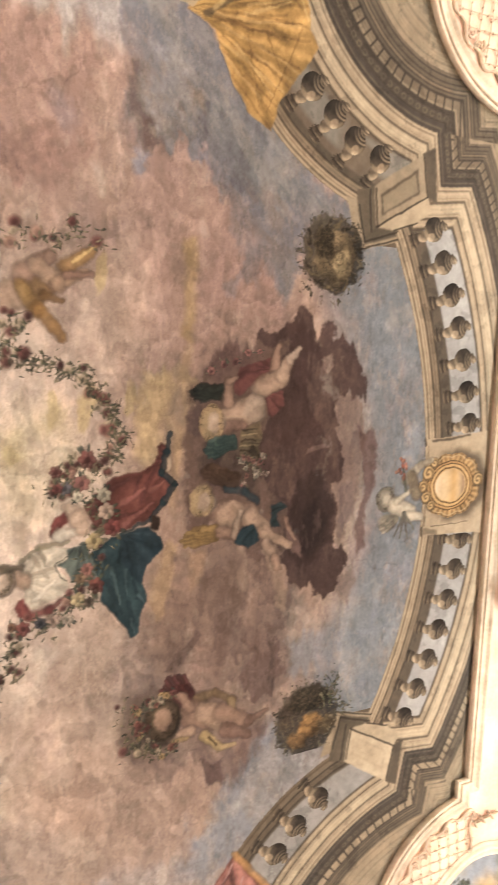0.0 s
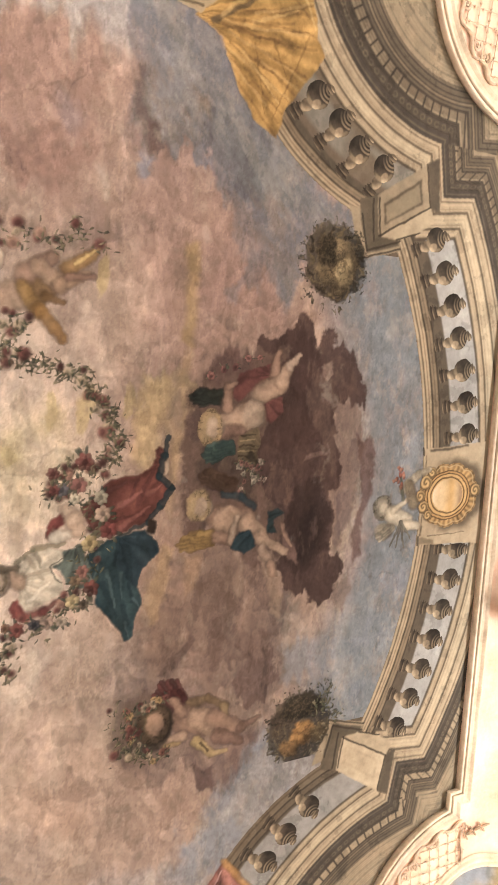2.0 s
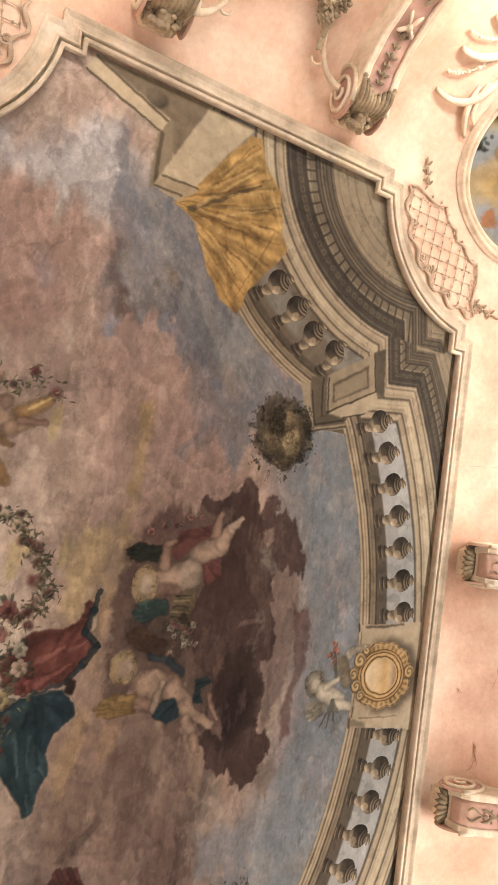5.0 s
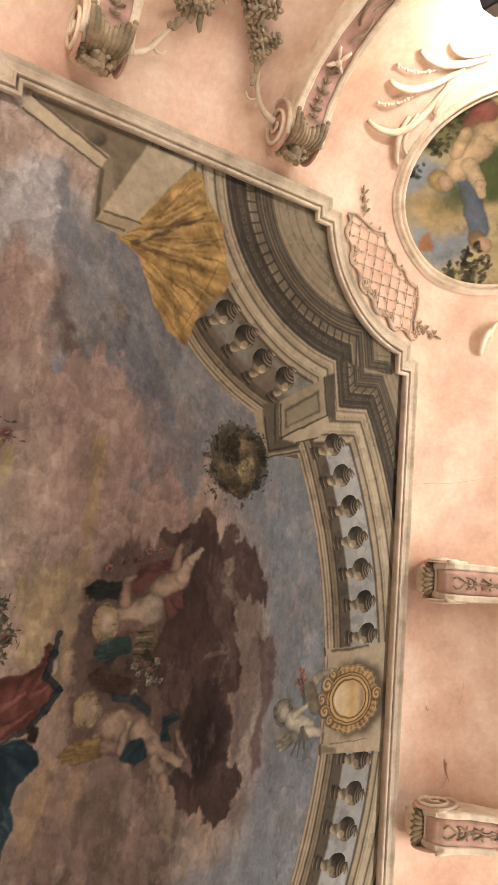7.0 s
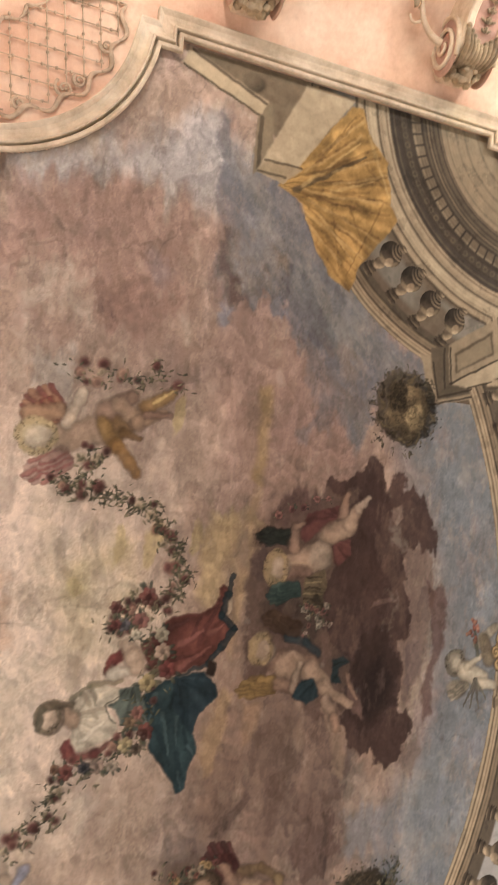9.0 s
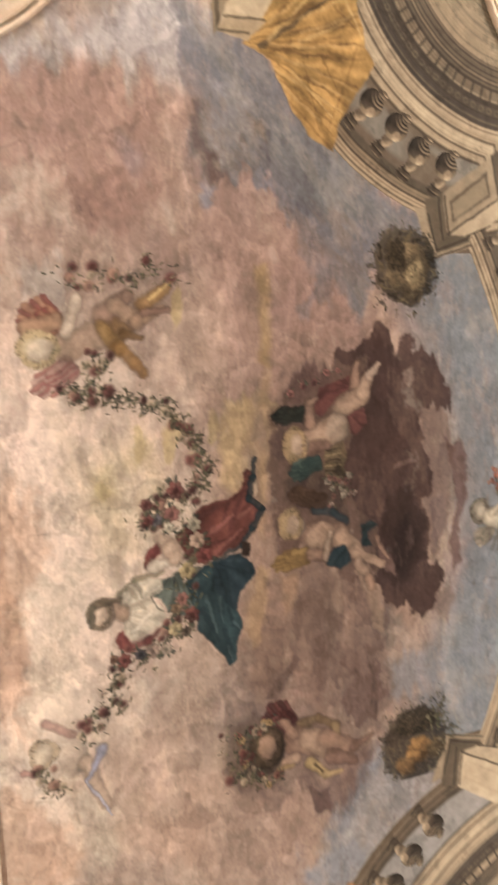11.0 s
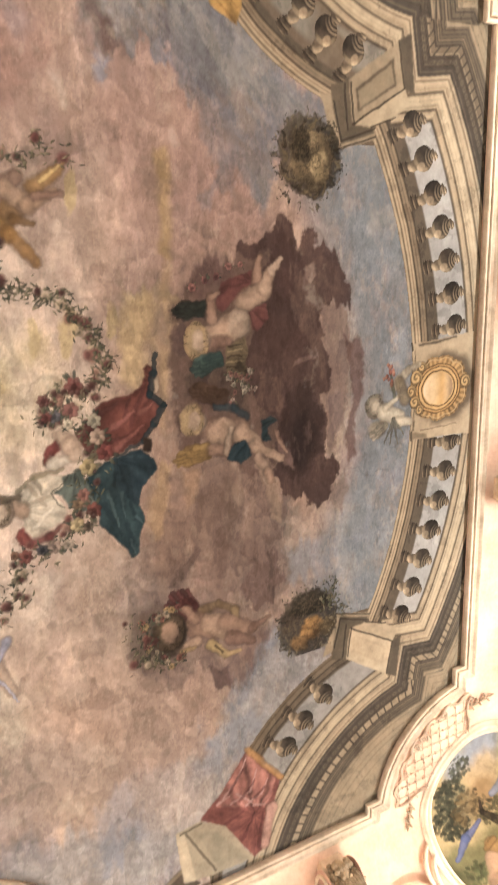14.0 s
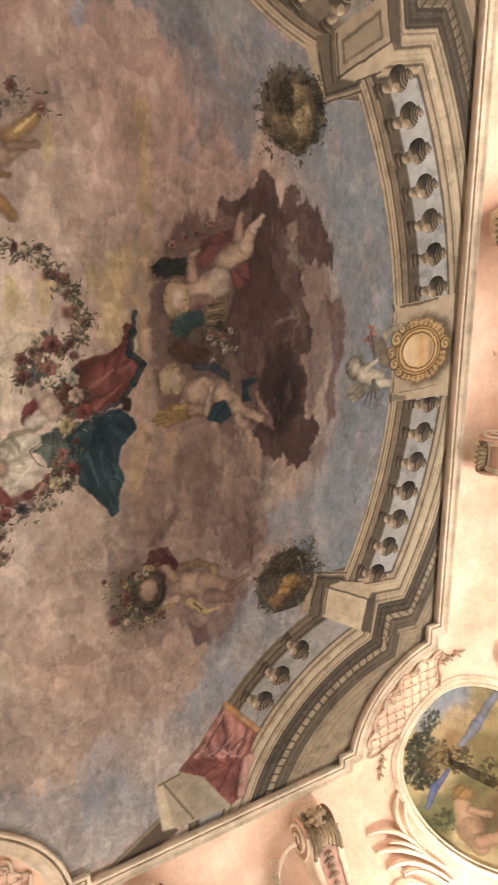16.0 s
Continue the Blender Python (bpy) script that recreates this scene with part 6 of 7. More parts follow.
def strip(x0, x1, out, deep, t0=0.13, t1=1.24):
    """A band that follows the console's front between two widths, standing out by some centimetres."""
    bm = bmesh.new()
    rings = []
    for t in TS:
        if t0 <= t <= t1:
            h, w = lift_at(t), width_at(t)
            ring = []
            for x, hh in ((x0, h - deep), (x0, h + out * 0.7), (x0 + (x1 - x0) * 0.2, h + out), (x1 - (x1 - x0) * 0.2, h + out), (x1, h + out * 0.7), (x1, h - deep)):
                p = wall_curve(t, hh)
                ring.append((x * w, p.x, p.y))
            rings.append(ring)
    vs = loft(bm, rings, closed_v=True)
    bm.faces.new(vs[0])
    bm.faces.new(list(reversed(vs[-1])))
    return bm


def front_point(t, x, out):
    p = wall_curve(t, lift_at(t) + out)
    return Vector((x * width_at(t), p.x, p.y))


def petal(bm, p, q, w, thick):
    """A leaf-shaped lump from p to q."""
    p, q = Vector(p), Vector(q)
    d = q - p
    rot = d.to_track_quat("X", "Z").to_matrix().to_4x4()
    bmesh.ops.create_icosphere(bm, subdivisions=1, radius=1, matrix=Matrix.Translation((p + q) / 2) @ rot @ Matrix.Diagonal((d.length / 2, w, thick, 1)))


def make_console(kind):
    con = new("scroll_console")
    bm = bmesh.new()
    rings = []
    for t in TS:
        ring = []
        for x, f in ((-0.26, -0.06), (-0.26, 0.5), (-0.26, 1.0), (0.26, 1.0), (0.26, 0.5), (0.26, -0.06)):
            p = wall_curve(t, lift_at(t) * f if f > 0 else -0.06)
            ring.append((x * width_at(t), p.x, p.y))
        rings.append(ring)
    vs = loft(bm, rings, closed_v=True)
    bm.faces.new(vs[0])
    bm.faces.new(list(reversed(vs[-1])))
    part("body", bm, CREAM, con)
    part("panel", strip(-0.17, 0.17, 0.012 if kind == "mask" else 0.035, 0.03, 0.2), PANELM, con, "pink painted front panel", smooth=kind == "shell")
    for x0, x1 in ((-0.275, -0.175), (0.175, 0.275)):
        part("rail", strip(x0, x1, 0.045, 0.03), CREAM, con)
    c = wall_curve(0.31, 0.20)
    for sx in (1, -1):
        bm = bmesh.new()
        pts, rad = [], []
        for k in range(46):
            a = -2.2 + k / 45 * 13.2
            r = 0.30 - 0.25 * k / 45
            pts.append((sx * (0.272 + 0.045 * k / 45), c.x + r * 1.25 * math.cos(a), c.y + r * 0.95 * math.sin(a)))
            rad.append(0.036 - 0.014 * k / 45)
        tube(bm, pts, rad, 6)
        part("volute", bm, CREAM, con, smooth=True)
        bm = bmesh.new()
        bmesh.ops.create_cone(bm, cap_ends=True, segments=24, radius1=0.29, radius2=0.27, depth=0.02, matrix=Matrix.Translation((sx * 0.266, c.x, c.y)) @ Matrix.Rotation(math.pi / 2, 4, "Y") @ Matrix.Diagonal((0.95, 1.25, 1, 1)))
        part("volute_ground", bm, PANELM, con)
    tip = front_point(0.155, 0, 0.0)
    if kind == "shell":
        for k in range(11):
            a = radians(-90 + 18 * k)
            bm = bmesh.new()
            q = tip + Vector((0.31 * math.sin(a), -0.25 * math.cos(a), -0.04 - 0.09 * math.cos(a)))
            petal(bm, tip + Vector((0.06 * math.sin(a), 0.10, -0.12)), q, 0.046, 0.055)
            part("shell_rib", bm, SHELLM, con, smooth=True)
        for sx in (1, -1):
            bm = bmesh.new()
            pts = []
            for q in range(20):
                b = q / 19 * 8.0
                z = 0.11 * (1 - 0.8 * q / 19)
                pts.append(tip + Vector((sx * (0.15 + z * math.cos(b)), 0.14 + z * math.sin(b), -0.17)))
            tube(bm, pts, [0.035 - 0.015 * q / 19 for q in range(20)], 6)
            part("shell_curl", bm, SHELLM, con, smooth=True)
        for k in range(5):
            for sx in (1, -1):
                bm = bmesh.new()
                t = 0.32 + 0.12 * k
                pts = [front_point(t + 0.02 * q, sx * (0.012 + 0.036 * (1 + math.sin(q * 0.75 + k))), 0.045) for q in range(7)]
                tube(bm, pts, [0.010, 0.016, 0.020, 0.018, 0.015, 0.011, 0.006], 6)
                part("panel_scroll", bm, GREYSTUC, con, smooth=True)
        bm = bmesh.new()
        for sx in (1, -1):
            ball(bm, tip + Vector((sx * 0.10, 0.14, -0.15)), (0.07, 0.07, 0.05), 2)
            petal(bm, tip + Vector((sx * 0.2, 0.02, -0.06)), tip + Vector((sx * 0.14, 0.26, -0.16)), 0.05, 0.04)
        petal(bm, tip + Vector((0, 0.10, -0.16)), tip + Vector((0, 0.3, -0.18)), 0.05, 0.04)
        part("shell_base", bm, SHELLM, con, smooth=True)
    else:
        bm = bmesh.new()
        ball(bm, tip + Vector((0, -0.02, -0.15)), (0.11, 0.14, 0.18), 3)
        ball(bm, tip + Vector((0, 0.0, -0.33)), (0.035, 0.06, 0.04), 2)
        for sx in (1, -1):
            ball(bm, tip + Vector((sx * 0.06, -0.06, -0.30)), (0.04, 0.03, 0.03), 2)
        ball(bm, tip + Vector((0, 0.11, -0.28)), (0.06, 0.04, 0.05), 2)
        part("mask", bm, GREYSTUC, con, smooth=True)
        bm = bmesh.new()
        random.seed(9)
        for k in range(26):
            a = radians(-20 + 220 * k / 25)
            ball(bm, tip + Vector((0.19 * math.cos(a) + random.uniform(-0.02, 0.02), 0.02 - 0.19 * math.sin(a) * 0.8, -0.12 + random.uniform(-0.1, 0.08))), random.uniform(0.04, 0.07))
        part("hair", bm, GREYSTUC, con)
        for k in range(9):
            x = -0.24 + 0.06 * k
            bm = bmesh.new()
            end = 0.46 - 0.10 * (1 - abs(k - 4) / 4)
            tube(bm, [front_point(0.19 + (end - 0.19) * q / 5, x * (0.75 + 0.25 * q / 5), 0.05 + 0.05 * math.sin(math.pi * q / 5)) for q in range(6)], [0.026, 0.036, 0.038, 0.036, 0.034, 0.026], 7)
            ball(bm, front_point(end, x, 0.05), 0.034, 2)
            part("collar_flute", bm, GREYSTUC, con, smooth=True)
        bm = bmesh.new()
        for k in range(11):
            a = radians(-80 + 16 * k)
            ball(bm, front_point(0.205 + 0.03 * math.cos(a), 0.15 * math.sin(a), 0.09), 0.022)
        part("bead_collar", bm, GREYSTUC, con)
    # husks, a bow and leaves down the panel
    for k in range(6):
        t = 0.44 + 0.05 * k
        bm = bmesh.new()
        petal(bm, front_point(t, 0, 0.03), front_point(t + 0.05, 0, 0.04), 0.03 + 0.015 * (k % 2), 0.03)
        for sx in (1, -1):
            petal(bm, front_point(t + 0.01, sx * 0.012, 0.03), front_point(t + 0.03, sx * (0.07 + 0.04 * (k % 2)), 0.03), 0.022, 0.02)
        part("husk", bm, GREYSTUC, con)
    bm = bmesh.new()
    for sx in (1, -1):
        petal(bm, front_point(0.76, 0, 0.06), front_point(0.72, sx * 0.15, 0.05), 0.035, 0.03)
        petal(bm, front_point(0.76, 0, 0.05), front_point(0.83, sx * 0.11, 0.05), 0.03, 0.025)
    ball(bm, front_point(0.76, 0, 0.06), 0.045, 2)
    part("bow", bm, CREAM, con, "white stucco bow")
    for k in range(5):
        bm = bmesh.new()
        t = 0.86 + 0.07 * k
        sx = 1 if k % 2 else -1
        tube(bm, [front_point(t + 0.03 * q, sx * (0.02 + 0.10 * math.sin(q * 0.6)), 0.03) for q in range(5)], [0.02, 0.022, 0.02, 0.016, 0.008], 6)
        part("scroll_leaf", bm, GREYSTUC, con)
    return con


shell_console = make_console("shell")
shell_console.matrix_basis = pose(1.64, FY, ZC)
tagged(shell_console, "cream stucco scroll console with pink panel and shell", "console", "consoles of the cove")
copy_thing(shell_console, pose(-1.72, FY, ZC))
mask_console = make_console("mask")
mask_console.matrix_basis = pose(FX, 1.38, ZC, 0, 0, -90)
tagged(mask_console, "cream stucco scroll console with carved mask and leaves", "console", "consoles of the cove")
copy_thing(mask_console, pose(FX, -1.38, ZC, 0, 0, -90))
copy_thing(mask_console, pose(-FX, 1.38, ZC, 0, 0, 90))
copy_thing(mask_console, pose(-FX, -1.38, ZC, 0, 0, 90))


# ---------------------------------------------------------------- stucco flower festoons between the side consoles
def make_festoon(sx):
    fes = tagged(new("stucco_festoon"), "grey-white stucco festoon of roses and leaves between two consoles", "festoon", "festoons")
    random.seed(41)

    def at(y, d, lift):
        return cove_point(sx * (FX + d), y, lift)[0]
    for sy in (1, -1):
        bm = bmesh.new()
        tube(bm, bezier(at(sy * 1.02, 0.62, 0.24), at(sy * 0.92, 0.62, 0.20), at(sy * 0.72, 0.72, 0.08), at(sy * 0.62, 1.0, 0.07), 14), [0.05 - 0.002 * k for k in range(14)], 7)
        part("stem", bm, CREAM, fes, smooth=True)
        bm = bmesh.new()
        tube(bm, [at(sy * (0.66 + 0.09 * math.sin(k * 0.75)), 0.80 + 0.07 * math.cos(k * 0.75), 0.08) for k in range(7)], [0.03 - 0.003 * k for k in range(7)], 6)
        part("curl", bm, CREAM, fes, smooth=True)
        for k in range(8):
            bm = bmesh.new()
            y, d = sy * (0.60 - 0.05 * k), 1.02 + 0.05 * k
            petal(bm, at(y, d, 0.08), at(y + sy * random.uniform(-0.12, 0.16), d + random.uniform(-0.22, -0.05), 0.11), 0.05, 0.03)
            petal(bm, at(y, d, 0.08), at(y + sy * random.uniform(-0.05, 0.12), d + random.uniform(0.02, 0.14), 0.11), 0.045, 0.03)
            part("leaf", bm, GREYSTUC, fes)
    for k in range(22):
        u = -1 + 2 * k / 21
        y, d = 0.56 * u + random.uniform(-0.06, 0.06), 1.12 + 0.40 * (1 - u * u) + random.uniform(-0.16, 0.16)
        r = random.uniform(0.09, 0.15)
        bm = bmesh.new()
        c = at(y, d, 0.06)
        nrm = cove_point(sx * (FX + d), y)[1]
        ball(bm, c + nrm * r * 0.5, r * 0.40, 2)
        rose = part("rose", bm, GREYSTUC, fes, smooth=True)
        e1 = nrm.cross(Vector((0, 1, 0.2))).normalized()
        e2 = nrm.cross(e1)
        for ring, cnt, tilt in ((1.0, 6, 0.1), (0.6, 5, 0.5)):
            for q in range(cnt):
                a = math.tau * q / cnt + ring
                o = (e1 * math.cos(a) + e2 * math.sin(a)) * r
                bm = bmesh.new()
                petal(bm, c + o * ring * 0.3 + nrm * r * tilt, c + o * ring * 1.1 + nrm * r * (tilt + 0.35), r * 0.45 * ring, r * 0.16)
                part("petal", bm, GREYSTUC, rose, smooth=True)
    return fes


make_festoon(1)
make_festoon(-1)

# ---------------------------------------------------------------- oval paintings in the corners
ARC = [(0.0, 0.0, 0.0)]
for k in range(1, 181):
    a = radians(k / 2)
    d, z = CA * math.sin(a), -CB * (1 - math.cos(a))
    ARC.append((ARC[-1][0] + math.hypot(d - ARC[-1][1], z - ARC[-1][2]), d, z))
OVAL_S, OVAL_U, OVAL_A, OVAL_B = 2.12, 43.5, 1.38, 1.70
OVALS = {1: (0.0, 0.05, 1.36, 1.66, 0.0), -1: (-0.03, -0.33, 1.35, 1.64, 0.0)}   # middle, half axes and lean of each oval


def along(s):
    """Outward distance and drop at a length s down the cove."""
    if s <= 0:
        return s, 0.0
    if s >= ARC[-1][0]:
        return CA, ARC[-1][2] - (s - ARC[-1][0])
    for (sa, da, za), (sb, db, zb) in zip(ARC, ARC[1:]):
        if s <= sb:
            f = (s - sa) / (sb - sa)
            return da + (db - da) * f, za + (zb - za) * f


def oval_point(sx, u, v, lift=0.0):
    """A point of the corner's surface: u along the wall from the oval's middle, v down it."""
    d, dz = along(OVAL_S + v)
    d2, dz2 = along(OVAL_S + v + 0.02)
    a = radians(OVAL_U) - u / (RC + max(d, 0.3))
    rad = Vector((math.cos(a), math.sin(a), 0))
    t = (rad * (d2 - d) + Vector((0, 0, dz2 - dz))).normalized()
    n = t.cross(Vector((-math.sin(a), math.cos(a), 0)))
    if n.z > 0:
        n = -n
    p = Vector((FX - RC, FY - RC, ZC)) + rad * (RC + d) + Vector((0, 0, dz)) + n * lift
    return Vector((p.x * sx, p.y, p.z))


def oval_at(sx, p, q):
    """From the oval's own unit disc to the cove's u and v."""
    cu, cv, ra, rb, lean = OVALS[sx]
    c, s = math.cos(radians(lean)), math.sin(radians(lean))
    return cu + ra * p * c - rb * q * s, cv + ra * p * s + rb * q * c


OVAL_PROFILE = ((0.985, 0.0), (0.988, 0.045), (0.998, 0.06), (1.012, 0.05), (1.018, 0.02), (1.030, 0.02), (1.036, 0.065), (1.050, 0.085), (1.066, 0.08), (1.074, 0.05), (1.080, 0.03), (1.092, 0.028), (1.098, 0.0))


def make_oval(sx):
    ov = tagged(new("oval_painting"), "oval landscape painting in cream stucco frame on the cove", "painting", "corner paintings")
    bm = bmesh.new()
    rings = []
    for k in range(72):
        a = math.tau * k / 72
        w = 1 + 0.012 * math.cos(4 * a)
        rings.append([oval_point(sx, *oval_at(sx, w * q * math.cos(a), w * q * math.sin(a)), h) for q, h in OVAL_PROFILE])
    loft(bm, rings, closed_u=True)
    part("frame", bm, CREAM, ov, smooth=True)
    # the picture: evening sky, trees, a meadow and plain pale shapes
    n, m = 230, 440
    r, a = np.meshgrid(np.linspace(0.0, 0.99, n), np.linspace(0, math.tau, m))
    u, v = oval_at(sx, r * np.cos(a), r * np.sin(a))
    wu, wv = u + 0.07 * fbm(u, v, 3.0, 91, 5), v + 0.07 * fbm(u, v, 3.0, 93, 5)
    hu, hv = u + 0.5 * fbm(u, v, 1.4, 92, 6, 0.65), v + 0.5 * fbm(u, v, 1.4, 94, 6, 0.65)
    col = np.zeros(u.shape + (3,)) + np.array(lin(204, 174, 118))

    def lay(mask, c):
        nonlocal col
        col = blend(col, mask, c)

    def spot(cu, cv, ru, rv, c, s=0.12, amount=1.0):
        """A soft-edged, ragged patch of colour."""
        lay(step(1 + s * 3, 1 - s * 3, ellipse(hu, hv, cu, cv, ru, rv)) * amount, c)

    def form(u0, v0, u1, v1, r0, r1, c):
        """A modelled stroke of paint, darker towards its edges."""
        nonlocal col
        d = limb(wu, wv, u0, v0, u1, v1, r0, r1)
        d = d + 0.35 * fbm(u, v, 7.0, 97, 4, 0.65)
        tone = (1.12 - 0.55 * np.clip(d, 0, 1.2) ** 2 + 0.5 * fbm(u, v, 5.0, 98, 5, 0.68))[..., None]
        col = col + (np.array(lin(*c)) * tone - col) * (step(1.2, 0.85, d) * 0.9)[..., None]

    def leaves(cu, cv, ru, rv, count, c):
        for _ in range(count):
            q = random.uniform(0, math.tau)
            f = random.random() ** 0.6
            lu, lv, lr = cu + ru * f * math.cos(q), cv + rv * f * math.sin(q), random.uniform(0.03, 0.055)
            near = (np.abs(u - lu) < 0.12) & (np.abs(v - lv) < 0.12)
            k = step(1.3, 0.8, ellipse(u[near], v[near], lu, lv, lr, lr * 0.6, random.uniform(0, 180)))
            w = random.uniform(0.7, 1.3)
            col[near] = col[near] + (np.array(lin(*(int(z * w) for z in c))) - col[near]) * (k * 0.75)[:, None]
    random.seed(41 + sx)
    if sx > 0:
        for cu, cv, ru, rv in ((0.73, -1.06, 0.55, 0.40), (-0.22, -1.15, 0.40, 0.50), (0.14, -1.33, 0.35, 0.25), (0.33, -1.04, 0.25, 0.3)):
            spot(cu, cv, ru, rv, (142, 150, 158), 0.14, 0.85)
        for cu, cv, ru, rv in ((0.15, -1.13, 0.30, 0.22), (0.05, -0.78, 0.3, 0.3), (0.41, -1.23, 0.25, 0.3)):
            spot(cu, cv, ru, rv, (196, 158, 92), 0.14, 0.8)
        spot(-0.07, -1.43, 0.14, 0.10, (176, 116, 72), 0.1)
        spot(0.28, -0.24, 0.35, 0.75, (92, 100, 54), 0.12)
        spot(1.20, -0.12, 0.50, 0.30, (104, 106, 62), 0.14)
        spot(1.15, -0.45, 0.25, 0.25, (128, 118, 70), 0.14)
        leaves(1.36, -0.06, 0.35, 0.25, 40, (70, 66, 40))
        leaves(1.06, -0.54, 0.16, 0.14, 22, (54, 50, 32))
        leaves(0.93, -0.98, 0.10, 0.16, 16, (50, 48, 34))
        leaves(1.22, -0.27, 0.20, 0.12, 22, (88, 72, 38))
        form(1.09, 0.02, 1.17, 0.23, 0.16, 0.2, (140, 66, 54))
        form(0.46, -0.47, -0.35, -0.66, 0.13, 0.15, (92, 104, 120))
        form(0.60, -0.52, 0.86, 0.04, 0.17, 0.21, (214, 172, 122))
        form(0.84, -0.40, 1.03, -0.12, 0.09, 0.09, (206, 164, 114))
        form(0.59, -0.35, 0.26, -0.37, 0.11, 0.09, (218, 178, 130))
        form(0.26, -0.37, 0.09, -0.40, 0.08, 0.05, (214, 172, 126))
        form(0.64, -0.80, 0.57, -0.80, 0.15, 0.14, (190, 148, 72))
        form(0.56, -0.74, 0.50, -0.74, 0.10, 0.10, (214, 170, 128))
        form(-0.45, -0.75, -0.55, -0.73, 0.13, 0.12, (150, 112, 62))
        form(-0.54, -0.69, -0.61, -0.64, 0.10, 0.10, (206, 160, 120))
        leaves(-0.77, -0.89, 0.32, 0.26, 90, (50, 46, 34))
        leaves(-0.70, -1.27, 0.22, 0.10, 30, (58, 54, 40))
    else:
        spot(-0.62, -1.55, 0.50, 0.35, (154, 160, 172), 0.14, 0.9)
        spot(-0.10, -1.80, 0.30, 0.20, (150, 156, 166), 0.14, 0.8)
        spot(-0.30, -1.30, 0.42, 0.32, (204, 168, 118), 0.14, 0.9)
        spot(-0.85, -0.95, 0.30, 0.35, (188, 156, 104), 0.14, 0.8)
        spot(0.05, -1.15, 0.35, 0.22, (150, 112, 66), 0.14, 0.8)
        spot(-0.30, -0.65, 0.40, 0.35, (136, 116, 70), 0.14, 0.9)
        spot(0.95, -0.62, 0.45, 0.35, (122, 114, 70), 0.14, 0.9)
        spot(0.35, -0.55, 0.35, 0.30, (112, 106, 60), 0.14, 0.8)
        spot(0.30, 0.20, 0.55, 0.50, (112, 88, 56), 0.14, 0.9)
        spot(1.30, -0.40, 0.25, 0.30, (92, 88, 54), 0.14, 0.8)
        form(-1.22, -0.92, -0.55, -1.00, 0.06, 0.08, (132, 136, 160))
        form(-0.55, -1.00, -0.10, -1.02, 0.08, 0.05, (138, 138, 152))
        spot(0.45, -1.45, 0.35, 0.35, (116, 104, 76), 0.14, 0.8)
        leaves(-0.12, -1.72, 0.20, 0.22, 60, (84, 82, 66))
        leaves(0.35, -1.58, 0.30, 0.22, 130, (72, 70, 52))
        leaves(0.70, -1.25, 0.28, 0.28, 150, (68, 66, 48))
        leaves(0.30, -1.20, 0.35, 0.22, 80, (104, 84, 52))
        leaves(0.10, -0.90, 0.25, 0.20, 40, (90, 80, 50))
        form(0.12, -1.12, 0.22, -0.98, 0.02, 0.03, (60, 46, 34))
        form(0.22, -0.98, 0.05, -0.32, 0.05, 0.09, (56, 44, 33))
        form(0.36, -0.94, 0.72, -0.92, 0.03, 0.07, (96, 104, 146))
        form(0.72, -0.92, 1.10, -0.80, 0.07, 0.03, (100, 108, 148))
        leaves(0.95, -0.45, 0.30, 0.20, 50, (94, 92, 56))
        leaves(-0.10, -0.30, 0.25, 0.30, 60, (96, 86, 50))
        form(0.66, -0.42, 0.88, -0.12, 0.15, 0.20, (198, 152, 114))
        form(0.88, -0.12, 0.98, 0.14, 0.19, 0.15, (190, 142, 106))
        form(0.92, 0.10, 0.66, 0.26, 0.12, 0.08, (186, 138, 102))
        form(0.62, -0.30, 0.50, -0.05, 0.07, 0.06, (190, 146, 110))
        form(0.50, -0.58, 0.46, -0.50, 0.12, 0.11, (170, 126, 70))
        form(0.42, -0.62, 0.62, -0.60, 0.05, 0.05, (150, 110, 58))
    col = blend(col, step(0.05, 0.2, fbm(u, v, 2.4, 101, 6, 0.66)) * 0.4, (110, 98, 64))
    col = col * (1 + 0.7 * fbm(u, v, 4, 99, 6, 0.68))[..., None]
    arc = np.array(ARC)
    tab = np.array([list(oval_point(1, 0.0, float(w), 0.012)) for w in np.linspace(-2.1, 2.1, 300)])
    cx0, cy0 = FX - RC, FY - RC
    rho = np.interp(v, np.linspace(-2.1, 2.1, 300), np.hypot(tab[:, 0] - cx0, tab[:, 1] - cy0))
    zz = np.interp(v, np.linspace(-2.1, 2.1, 300), tab[:, 2])
    dd = np.interp(OVAL_S + v, arc[:, 0], arc[:, 1])
    aa = radians(OVAL_U) - u / (RC + np.maximum(dd, 0.3))
    pts = np.stack([sx * (cx0 + rho * np.cos(aa)), cy0 + rho * np.sin(aa), zz], -1).reshape(-1, 3).tolist()
    me = bpy.data.meshes.new("canvas")
    idx = np.arange(m * n).reshape(m, n)
    quads = np.stack([idx[:-1, :-1], idx[:-1, 1:], idx[1:, 1:], idx[1:, :-1]], -1).reshape(-1, 4)
    me.from_pydata(pts, [], quads.tolist())
    at = me.color_attributes.new("pigment", "FLOAT_COLOR", "POINT")
    rgba = np.ones((m * n, 4), np.float32)
    pig = col.reshape(-1, 3)
    rgba[:, :3] = np.clip((pig * 0.85 + pig.mean(1, keepdims=True) * 0.15) * PIGMENT * 0.95, 0.003, 0.9)
    at.data.foreach_set("color", rgba.ravel())
    me.materials.append(PAINT)
    cv = new("picture", me)
    cv.parent = ov
    cv["label"] = "painted evening landscape with trees and pale figures"
    return ov


for sx in (1, -1):
    make_oval(sx)


